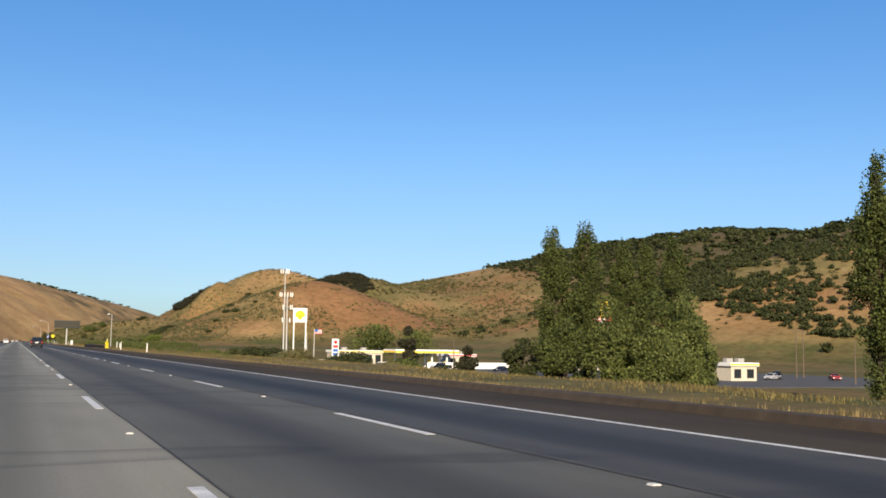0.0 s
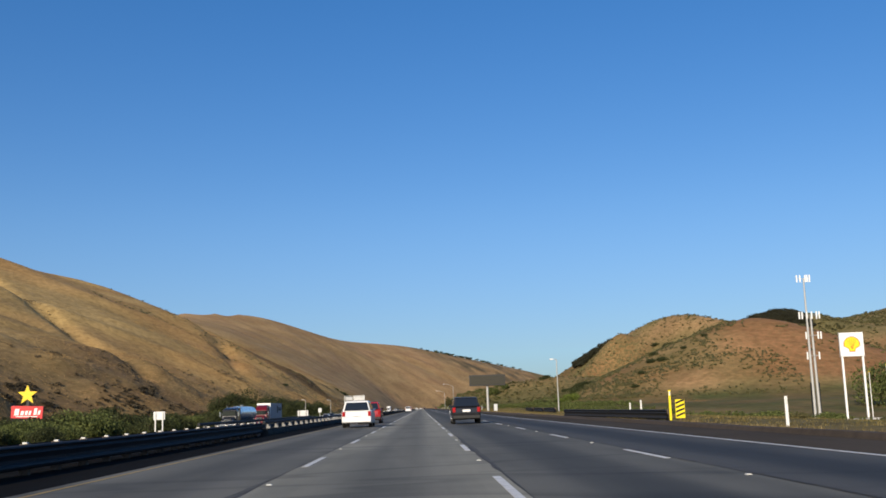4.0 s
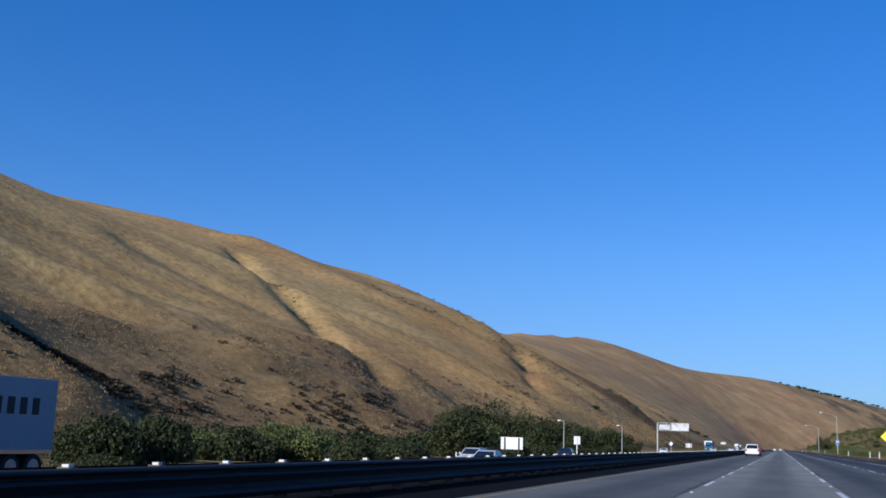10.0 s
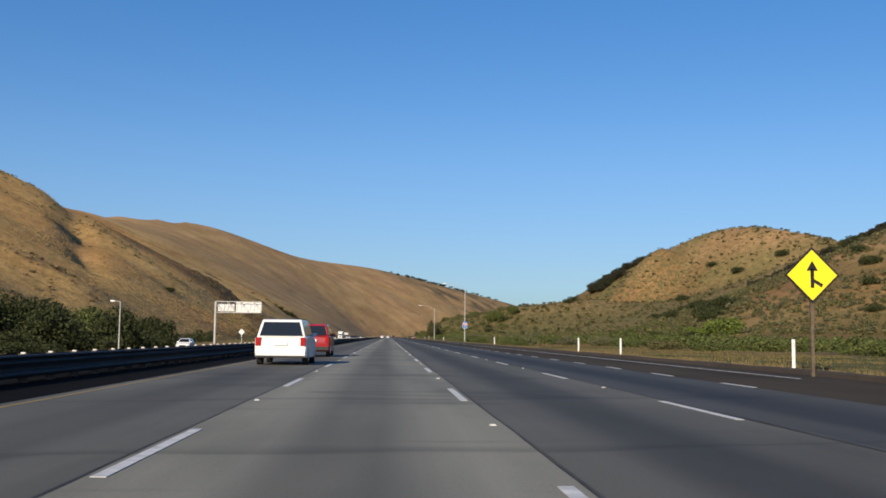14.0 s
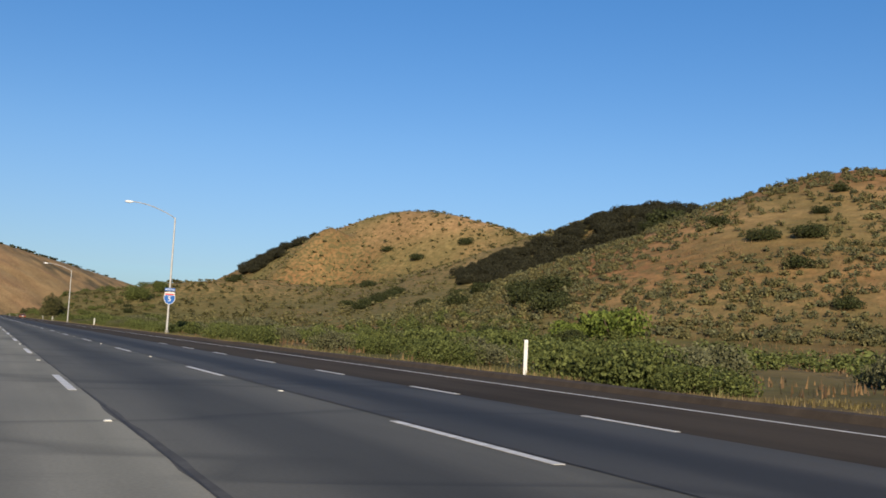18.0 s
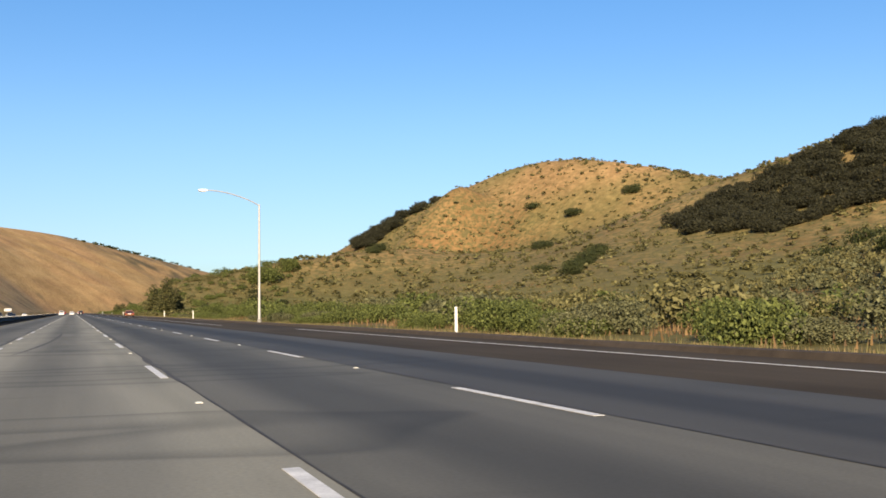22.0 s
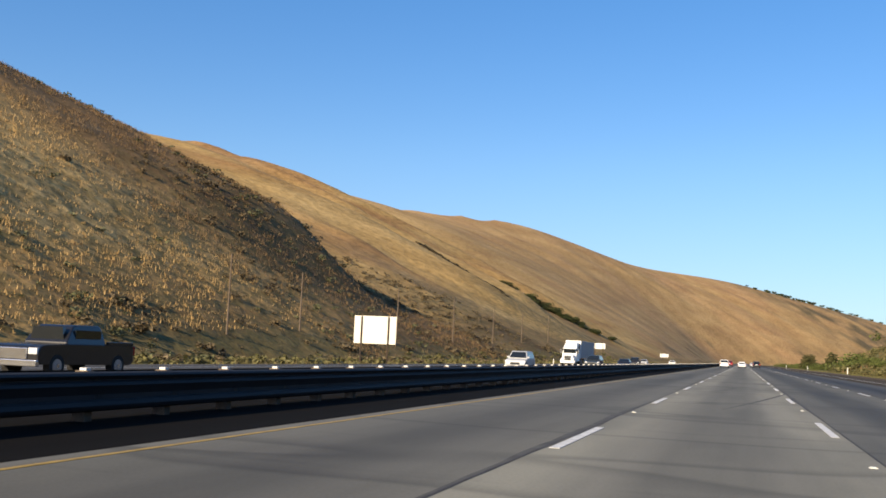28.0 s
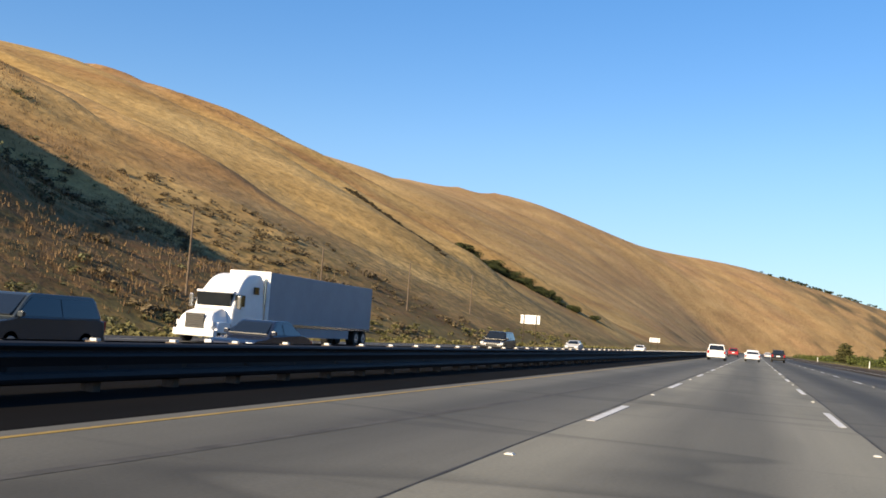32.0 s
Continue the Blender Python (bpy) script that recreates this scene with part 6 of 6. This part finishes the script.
def shell(profile, half, top_half, z_split, bev=0.05):
    """A body drawn out across x from a side outline (y, z), with rolled edges; above z_split it narrows towards top_half."""
    b = bmesh.new()
    profile = rounded(profile, bev * 1.8)
    zmax = max(z for _, z in profile)
    cy, cz = sum(p[0] for p in profile) / len(profile), sum(p[1] for p in profile) / len(profile)
    def wid(z):
        return half if z <= z_split else half + (top_half - half) * (z - z_split) / max(1e-6, zmax - z_split)
    rings = []
    for s, back, inset in ((-1, 0.0, 1.0), (-1, 0.3, 0.3), (-1, 1.0, 0.0), (1, 1.0, 0.0), (1, 0.3, 0.3), (1, 0.0, 1.0)):
        ring = []
        for y, z in profile:
            v = Vector((cy - y, cz - z))
            v = v.normalized() * bev * inset
            ring.append(b.verts.new((s * (wid(z) - bev * back), y + v.x, z + v.y)))
        rings.append(ring)
    n = len(profile)
    for r, q in zip(rings, rings[1:]):
        for i in range(n):
            b.faces.new((r[i], q[i], q[(i + 1) % n], r[(i + 1) % n]))
    b.faces.new(rings[0]), b.faces.new(rings[-1][::-1])
    return b


SHAPES = {
    # length, half width, hood z, belt z, roof z; y of nose, windscreen foot, roof front, roof back, tail top, tail
    "sedan": (4.8, 0.91, 0.78, 0.92, 1.45, 2.4, 1.15, 0.35, -0.95, -1.75, -2.4, 0.32),
    "suv": (4.8, 0.96, 1.02, 1.12, 1.78, 2.4, 1.25, 0.6, -2.05, -2.3, -2.4, 0.37),
    "minivan": (5.1, 0.99, 0.98, 1.08, 1.76, 2.55, 1.6, 0.75, -2.2, -2.45, -2.55, 0.34),
    "hatchback": (4.2, 0.88, 0.88, 0.98, 1.52, 2.1, 1.15, 0.45, -1.45, -1.95, -2.1, 0.31),
}


def car(kind, color, label, category="car"):
    """Nose towards +y, standing on z = 0."""
    length, hw, hood, belt, roof, nose, foot, rf, rb, tt, tail, r = SHAPES[kind]
    g = tagged(empty(kind), label, category, "traffic")
    axle_f, axle_r = nose - 0.92, tail + 0.95
    part("body", shell([(nose, 0.35), (nose + 0.02, hood * 0.72), (nose - 0.12, hood * 0.92), (foot, hood + 0.04), (foot - 0.1, belt), (tt, belt + (0.06 if kind == "sedan" else 0.0)), (tail, belt - 0.12), (tail - 0.02, 0.5), (tail + 0.1, 0.28), (nose - 0.2, 0.24)], hw, hw, 9, 0.1), color, g)
    cab = part("cabin", shell([(foot - 0.02, belt - 0.05), (rf, roof - 0.04), (rf - 0.25, roof), (rb + 0.2, roof), (rb, roof - 0.04), (tt + 0.03, belt - 0.05)], hw - 0.06, hw - 0.24, belt, 0.055), color, g)
    k = (roof - belt - 0.2) / (roof - belt)
    def side(z):
        return hw - 0.06 - 0.18 * (z - belt) / (roof - belt)
    for s in (1, -1):
        b = bmesh.new()
        za, zb = belt + 0.03, roof - 0.13
        ya0, ya1 = foot - 0.2, tt + 0.16
        yb0, yb1 = rf - 0.04, rb + 0.12
        mid = (rf + rb) / 2 + 0.2
        for q in (((ya0, za), (mid + 0.03, za), (mid + 0.03, zb), (yb0, zb)), ((mid - 0.03, za), (ya1, za), (yb1, zb), (mid - 0.03, zb))):
            o = [b.verts.new((s * (side(z) + 0.012), y, z)) for y, z in q]
            i = [b.verts.new((s * (side(z) - 0.02), y, z)) for y, z in q]
            b.faces.new(o), b.faces.new(i[::-1])
            for j in range(4):
                b.faces.new((o[j], i[j], i[(j + 1) % 4], o[(j + 1) % 4]))
        part("side_window", b, CAR_GLASS, g)
        part("headlight", box(s * hw * 0.86 - 0.17, nose - 0.14, hood * 0.68, s * hw * 0.86 + 0.1, nose + 0.045, hood * 0.86, 0.02), HEADLIGHT, g)
        part("tail_light", box(s * hw * 0.86 - 0.1, tail - 0.05, belt - 0.34, s * hw * 0.86 + 0.1, tail + 0.1, belt - 0.02 if kind != "sedan" else belt - 0.14, 0.02), TAIL, g)
        part("mirror", box(s * (hw + 0.02) - 0.09, foot - 0.35, belt, s * (hw + 0.02) + 0.09, foot - 0.2, belt + 0.16, 0.03), color, g)
        wheel(g, s * (hw - 0.11), axle_f, r, 0.22)
        wheel(g, s * (hw - 0.11), axle_r, r, 0.22)
    for nm, (y0, z0), (y1, z1), out in (("windscreen", (foot - 0.06, belt + 0.04), (rf + 0.04, roof - 0.09), 1), ("rear_window", (tt + 0.06, belt + 0.04), (rb + 0.0, roof - 0.12), -1)):
        b = bmesh.new()
        pts = [(-side(z0) + 0.1, y0, z0), (side(z0) - 0.1, y0, z0), (side(z1) - 0.1, y1, z1), (-side(z1) + 0.1, y1, z1)]
        o = [b.verts.new((x, y + 0.035 * out, z + 0.012)) for x, y, z in pts]
        i = [b.verts.new((x, y - 0.03 * out, z - 0.01)) for x, y, z in pts]
        b.faces.new(o), b.faces.new(i[::-1])
        for j in range(4):
            b.faces.new((o[j], i[j], i[(j + 1) % 4], o[(j + 1) % 4]))
        part(nm, b, CAR_GLASS, g)
    part("grille", box(-0.45, nose - 0.02, hood * 0.5, 0.45, nose + 0.035, hood * 0.72, 0.01), TRIM, g)
    part("bumper", box(-hw + 0.05, tail - 0.05, 0.36, hw - 0.05, tail + 0.08, 0.56, 0.02), TRIM if kind == "suv" else color, g)
    part("plate", box(-0.26, tail - 0.07, belt - 0.32, 0.26, tail - 0.045, belt - 0.17), SIGN_WHITE, g)
    return g


def pickup(color, label):
    g = tagged(empty("pickup_truck"), label, "pickup truck", "traffic")
    part("body", shell([(2.85, 0.45), (2.87, 0.95), (2.7, 1.12), (1.3, 1.18), (-2.75, 1.18), (-2.8, 0.55), (-2.6, 0.42)], 1.0, 1.0, 9, 0.06), color, g)
    part("cabin", shell([(1.35, 1.15), (0.75, 1.86), (-0.85, 1.88), (-1.05, 1.15)], 0.93, 0.74, 1.15, 0.05), color, g)
    part("bed_floor", box(-0.85, -2.7, 1.1815, 0.85, -1.1, 1.2), TRIM, g)
    for s in (1, -1):
        part("bed_rail", box(s * 0.93 - 0.06, -2.72, 1.17, s * 0.93 + 0.06, -1.08, 1.3, 0.02), color, g)
        part("side_window", box(s * 0.845 - 0.03, -0.75, 1.3, s * 0.845 + 0.03, 0.75, 1.68), CAR_GLASS, g)
        part("headlight", box(s * 0.78 - 0.18, 2.7, 0.8, s * 0.78 + 0.18, 2.9, 1.02, 0.02), HEADLIGHT, g)
        part("tail_light", box(s * 0.9 - 0.09, -2.85, 0.8, s * 0.9 + 0.09, -2.7, 1.15, 0.02), TAIL, g)
        wheel(g, s * 0.87, 1.85, 0.4, 0.27)
        wheel(g, s * 0.87, -1.75, 0.4, 0.27)
    part("windscreen", prism([(-0.72, 1.22), (0.72, 1.22), (0.62, 1.78), (-0.62, 1.78)], 1.03, 1.2), CAR_GLASS, g)
    part("grille", box(-0.55, 2.8, 0.62, 0.55, 2.91, 1.0, 0.02), CHROME, g)
    part("bumper", box(-0.98, 2.75, 0.38, 0.98, 2.95, 0.6, 0.03), CHROME, g)
    return g


def semi(cab_paint, box_paint, label, sleeper_top=3.75, emblem=False, tank=False):
    """Tractor and trailer in one, nose towards +y with the bumper at y = 0."""
    g = tagged(empty("semi_truck"), label, "truck", "heavy trucks")
    nose = [(0.0, 0.55), (0.02, 1.1), (-0.2, 1.5), (-0.7, 1.68), (-1.75, 1.9), (-1.85, 0.6)]
    part("hood", shell(nose, 1.02, 0.78, 1.0, 0.12), cab_paint, g)
    cab = part("cab", shell([(-1.7, 0.7), (-1.72, 1.9), (-2.2, 2.72), (-2.55, 3.1), (-3.1, sleeper_top - 0.25), (-3.9, sleeper_top), (-5.3, sleeper_top + 0.03), (-5.35, 0.8)], 1.2, 1.0, 2.3, 0.14), cab_paint, g)
    part("windscreen", prism([(-1.02, 1.98), (1.02, 1.98), (0.98, 2.66), (-0.98, 2.66)], -2.3, -1.72), CAR_GLASS, g)
    part("visor", box(-1.12, -2.1, 2.68, 1.12, -1.8, 2.8, 0.03), cab_paint, g)
    part("roof_vent", box(-0.45, -3.15, 3.28, 0.45, -2.9, 3.4, 0.02), TRIM, g)
    gr = part("grille", box(-0.55, -0.06, 0.75, 0.55, 0.05, 1.5, 0.03), TRIM, g)
    for k in range(6):
        part("grille_bar", box(-0.53, 0.051, 0.8 + 0.115 * k, 0.53, 0.07, 0.83 + 0.115 * k), CHROME, gr)
    part("bumper", box(-1.2, -0.3, 0.32, 1.2, 0.12, 0.68, 0.06), cab_paint if not tank else CHROME, g)
    for s in (1, -1):
        part("headlight", box(s * 0.88 - 0.2, -0.35, 0.85, s * 0.88 + 0.2, 0.03, 1.12, 0.04), HEADLIGHT, g)
        part("fender", shell([(-0.2, 0.55), (-0.3, 1.1), (-1.5, 1.15), (-1.75, 0.55)], 0.2, 0.16, 0.8, 0.06), cab_paint, g).location = (s * 1.02, 0, 0)
        part("side_window", box(s * 1.16 - 0.06, -2.95, 2.0, s * 1.16 + 0.06, -2.0, 2.62, 0.01), CAR_GLASS, g)
        part("sleeper_window", box(s * 1.11 - 0.05, -4.6, 2.75, s * 1.11 + 0.06, -4.1, 3.15, 0.01), CAR_GLASS, g)
        part("mirror", box(s * 1.45 - 0.1, -1.95, 1.85, s * 1.45 + 0.1, -1.8, 2.55, 0.03), CHROME, g)
        part("mirror_arm", tube((s * 1.1, -1.9, 2.3), (s * 1.42, -1.88, 2.3), 0.03, seg=6), CHROME, g)
        part("fuel_tank", tube((s * 0.98, -2.2, 0.72), (s * 0.98, -4.4, 0.72), 0.32, seg=14), CHROME, g)
        part("exhaust_stack", tube((s * 1.05, -5.5, 0.9), (s * 1.05, -5.5, 3.7), 0.08, seg=8), CHROME, g)
        wheel(g, s * 1.02, -1.0, 0.52, 0.3)
        for y in (-6.0, -7.25):
            wheel(g, s * 0.95, y, 0.52, 0.58)
        for y in (-19.3, -20.6):
            wheel(g, s * 0.95, y, 0.52, 0.58)
    part("chassis", box(-0.45, -8.0, 0.75, 0.45, -1.6, 1.0), TRIM, g)
    if tank:
        t = part("tank", tube((0, -6.1, 2.25), (0, -21.2, 2.25), 1.2, seg=28), box_paint, g, "polished steel tank")
        part("tank_end", tube((0, -5.65, 2.25), (0, -6.1, 2.25), 0.75, 1.2, seg=28), box_paint, t)
        for y in (-8, -11.5, -15, -18.5):
            part("band", tube((0, y, 2.25), (0, y - 0.12, 2.25), 1.225, seg=28), CHROME, t)
        part("hatch", tube((0, -13, 3.4), (0, -13, 3.7), 0.35, seg=14), CHROME, t)
        part("cradle", box(-1.0, -21.0, 0.85, 1.0, -7.6, 1.2), TRIM, g)
    else:
        b = part("trailer_box", box(-1.3, -21.6, 1.12, 1.3, -5.6, 4.1, 0.03), box_paint, g, "smooth-sided trailer box")
        part("front_rail", box(-1.31, -5.62, 1.1, 1.31, -5.55, 4.12, 0.01), SIGN_WHITE, b)
        part("lower_rail", box(-1.315, -21.6, 1.05, 1.315, -5.6, 1.2), CHROME, b)
        for s in (1, -1):
            part("side_skirt", box(s * 1.24 - 0.02, -17.8, 0.45, s * 1.24 + 0.02, -9.6, 1.04), box_paint, g)
        part("landing_gear", box(-0.9, -9.3, 0.3, 0.9, -9.1, 1.1), TRIM, g)
        part("bogie", box(-0.5, -21.2, 0.7, 0.5, -18.6, 1.04), TRIM, g)
        if emblem:
            part("emblem_panel", box(-1.318, -15.9, 2.2, -1.302, -14.4, 3.6), TRIM, b, "dark square emblem")
            for k in range(6):
                part("letter_bar", box(-1.318, -16.95 - k * 0.72, 2.62, -1.302, -16.55 - k * 0.72, 3.3), TRIM, b)
    return g


WHITE_CAR, RED_CAR, BLACK_CAR = paint("white_car_paint", (0.78, 0.78, 0.77)), paint("red_car_paint", (0.30, 0.015, 0.02)), paint("black_car_paint", (0.012, 0.012, 0.014))
SILVER_CAR, BLUE_CAR, TEAL_CAR = paint("silver_car_paint", (0.45, 0.46, 0.48), 0.3), paint("blue_car_paint", (0.014, 0.02, 0.04)), paint("grey_green_car_paint", (0.03, 0.04, 0.05))
# white trailer panels with the bluish shade of their sides in the colour
TRUCK_RED, TRUCK_WHITE, TRAILER = paint("truck_red_paint", (0.13, 0.005, 0.008), 0.3), paint("truck_white_paint", (0.8, 0.8, 0.79), 0.3), plain("trailer_shaded_white_panel", (0.32, 0.34, 0.375), 0.5, vary=0.12, scale=0.5)
TANK_STEEL = plain("polished_tank_steel", (0.62, 0.65, 0.70), 0.18, 0.85, vary=0.06)
PROTO = {}


def parked(kind, color, label, x, y, back=False, z=None, turn=0.0):
    """One vehicle; alike ones share their meshes."""
    key = (kind, color.name, label)
    m = pose(x, y, 0.0 if z is None else z, 0, 0, (180 if back else 0) + turn)
    if key not in PROTO:
        PROTO[key] = pickup(color, label) if kind == "pickup" else car(kind, color, label)
        PROTO[key].matrix_world = m
        return PROTO[key]
    return copy_thing(PROTO[key], m)


OPP = lambda y: float(opposite_level(np.array(y))) + 0.06
# with the traveller
parked("minivan", WHITE_CAR, "white minivan driving ahead on the freeway", -3.66, 190.5)
parked("suv", BLACK_CAR, "black sport utility car on the freeway", 3.66, 191)
parked("minivan", WHITE_CAR, "white minivan driving ahead on the freeway", -3.66, 461.5)
parked("suv", RED_CAR, "dark red sport utility car on the freeway", -3.66, 477)
parked("suv", RED_CAR, "dark red sport utility car on the freeway", -3.66, 207)
for kind, col, lab, x, y in (("sedan", WHITE_CAR, "white sedan driving ahead on the freeway", 0.1, 1095), ("minivan", WHITE_CAR, "white minivan driving ahead on the freeway", -3.66, 1078), ("suv", BLACK_CAR, "black sport utility car on the freeway", 3.66, 1118),
                             ("sedan", BLACK_CAR, "black sedan on the freeway", 0.1, 1135), ("sedan", SILVER_CAR, "silver sedan on the freeway", 3.66, 1240), ("suv", RED_CAR, "dark red sport utility car on the freeway", -3.66, 1170)):
    parked(kind, col, lab, x, y)
# oncoming
for kind, col, lab, x, y in (("sedan", SILVER_CAR, "silver sedan in the oncoming lanes", -19.9, 372), ("hatchback", SILVER_CAR, "silver hatchback in the oncoming lanes", -23.6, 381), 
                             ("sedan", BLUE_CAR, "dark blue sedan in the oncoming lanes", -27.2, 437), ("hatchback", WHITE_CAR, "white hatchback in the oncoming lanes", -27.2, 560),
                             ("suv", SILVER_CAR, "silver sport utility car in the oncoming lanes", -19.9, 934.5),
                             ("sedan", BLUE_CAR, "dark blue sedan in the oncoming lanes", -16.6, 993), ("minivan", TEAL_CAR, "grey-green minivan in the oncoming lanes", -19.9, 984.5), ("suv", BLACK_CAR, "black sport utility car in the oncoming lanes", -20.0, 1042),
                             ("sedan", SILVER_CAR, "silver sedan in the oncoming lanes", -23.6, 1100), ("sedan", WHITE_CAR, "white sedan in the oncoming lanes", -19.9, 1150), ("suv", SILVER_CAR, "silver sport utility car in the oncoming lanes", -23.6, 700), ("hatchback", WHITE_CAR, "white hatchback in the oncoming lanes", -19.9, 760)):
    parked(kind, col, lab, x, y, True, OPP(y))
parked("pickup", BLACK_CAR, "black pickup truck in the oncoming lanes", -23.6, 872, True, OPP(872))
parked("sedan", paint("orange_car_paint", (0.20, 0.085, 0.04)), "orange-brown sedan stopped on the outer shoulder", 11.6, 885, False)
for k, (kind, col, lab, x, y) in enumerate((("suv", BLACK_CAR, "black car parked by the station", 92, 262), ("sedan", SILVER_CAR, "silver car parked by the station", 99, 258), ("pickup", BLACK_CAR, "black pickup parked by the station", 106, 252), ("sedan", BLUE_CAR, "blue car parked in the lot", 118, 240), ("sedan", SILVER_CAR, "silver car parked in the lot", 152, 176),
                                            ("suv", BLACK_CAR, "black car parked in the lot", 157, 180), ("sedan", RED_CAR, "red car parked in the lot", 166, 172), ("sedan", WHITE_CAR, "white car parked in the lot", 148, 184), ("suv", SILVER_CAR, "silver car parked in the lot", 126, 222))):
    parked(kind, col, lab, x, y, False, ground_z(x, y) + 0.2, 70 + 13 * k)
t = semi(TRUCK_WHITE, TRAILER, "white semi truck with a plain white trailer", 3.85)
t.matrix_world = pose(-27.4, 1006.4, OPP(1006), 0, 0, 180)
t = semi(TRUCK_RED, TRAILER, "dark red semi truck with a white trailer", 3.75, True)
t.matrix_world = pose(-30.0, 314.2, OPP(314), 0, 0, 180)
t = semi(BLACK_CAR, TANK_STEEL, "black semi truck with a polished tank trailer", 3.2, False, True)
t.matrix_world = pose(-29.6, 280, OPP(280), 0, 0, 180)
t = semi(paint("truck_blue_paint", (0.03, 0.13, 0.25)), TRAILER, "blue semi truck with a white trailer", 3.75)
t.matrix_world = pose(-27.3, 725, OPP(725), 0, 0, 180)


# ---- tracks, fences and creases on the slopes ----
DUST = plain("pale_trodden_earth", (0.52, 0.36, 0.165), 0.95, vary=0.25, scale=0.3)


def track(name, label, points, wide):
    """A trodden path that follows the ground."""
    line = []
    for (x0, y0), (x1, y1) in zip(points, points[1:]):
        n = max(2, int(math.hypot(x1 - x0, y1 - y0) / 2))
        line += [(x0 + (x1 - x0) * k / n, y0 + (y1 - y0) * k / n) for k in range(n)]
    line = np.array(line + [points[-1]])
    ker = np.ones(7) / 7
    pad = np.pad(line, ((3, 3), (0, 0)), "edge")
    line = np.stack([np.convolve(pad[:, 0], ker, "valid"), np.convolve(pad[:, 1], ker, "valid")], -1)
    d = np.gradient(line, axis=0)
    d /= np.linalg.norm(d, axis=1, keepdims=True) + 1e-9
    side = np.stack([-d[:, 1], d[:, 0]], -1) * (wide / 2 * (0.7 + 0.6 * vnoise(line[:, 0] / 4, line[:, 1] / 4, 3)))[:, None]
    rows = [np.concatenate([p, (ground(p[:, 0], p[:, 1]) + lift)[:, None]], 1) for p, lift in ((line - side, 0.0), (line - 0.6 * side, 0.25), (line + 0.6 * side, 0.25), (line + side, 0.0))]
    v = np.stack(rows, 1).reshape(-1, 3)
    i = (np.arange(len(line) - 1) * 4)[:, None] + np.arange(3)[None, :]
    i = i.ravel()
    return tagged(new(name, mesh_np(name, v, np.stack([i, i + 4, i + 5, i + 1], -1), DUST, True)), label, "path", kind="structure")


track("path", "sandy track from the verge into the scrub", [(19.5, 622), (23, 636), (31.4, 660), (38, 683), (45, 706)], 2.2)
track("path", "pale sandy track on the hill behind the station", [(322, 525), (310, 498), (300, 478)], 4.0)

x, y, rng = spread(3600, (-172, -104), (1292, 1360), 101, lambda x, y, u: (np.abs((y - 1296) + 1.02 * (x + 108)) < 3.2) & (u < 0.75))
scatter_stuff("crease_scrub", "dark scrub along an eroded crease", (84, 87), 36, 0.3, ROCKBRUSH, x, y, 0.4 + 1.1 * rng.random(len(x)) ** 2, 0.5, 102)
for k in range(14):
    t = k / 13
    bx, by = -138 + 56 * t + PLANT.uniform(-3, 3), 1438 + 34 * t + PLANT.uniform(-6, 6)
    r = PLANT.uniform(4.5, 7.0) * (1.1 - 0.4 * t)
    bush(PLANT.choice(OAK_BUSH), bx, by, r, r * 0.9, "broad dark green bush in a fold of the dry slope", PLANT, "slope_bush", "thicket on the dry slope")
scatter_bushes(GREEN_BUSH + OLIVE_BUSH, 26, (-58, -40), (980, 1190), (0.7, 1.7), (0.6, 0.9), "yellow-green weeds at the foot of the slope", "weeds by the oncoming lanes", name="weed_clump")

fence = tagged(empty("pasture_fence"), "old wooden post fence on the dry slope", "fence")
FENCE_POST = bm_mesh("post", tube((0, 0, -0.4), (0, 0, 1.3), 0.09, 0.07, 7), WOOD)
for k in range(24):
    t = k / 23
    fx, fy = -71 - 13 * t, 1072 + 116 * t
    p = part("post", FENCE_POST, None, fence)
    p.location = (fx, fy, ground_z(fx, fy))
scatter_bushes(FINE_GREEN + FINE_SAGE, 14, (17.8, 25), (622, 705), (1.1, 2.0), (0.8, 1.1), "leafy grey-green roadside shrub", "roadside shrubs", lambda x, y: abs(x - 19.5 - (y - 622) * 0.3) > 2.5, name="shrub")
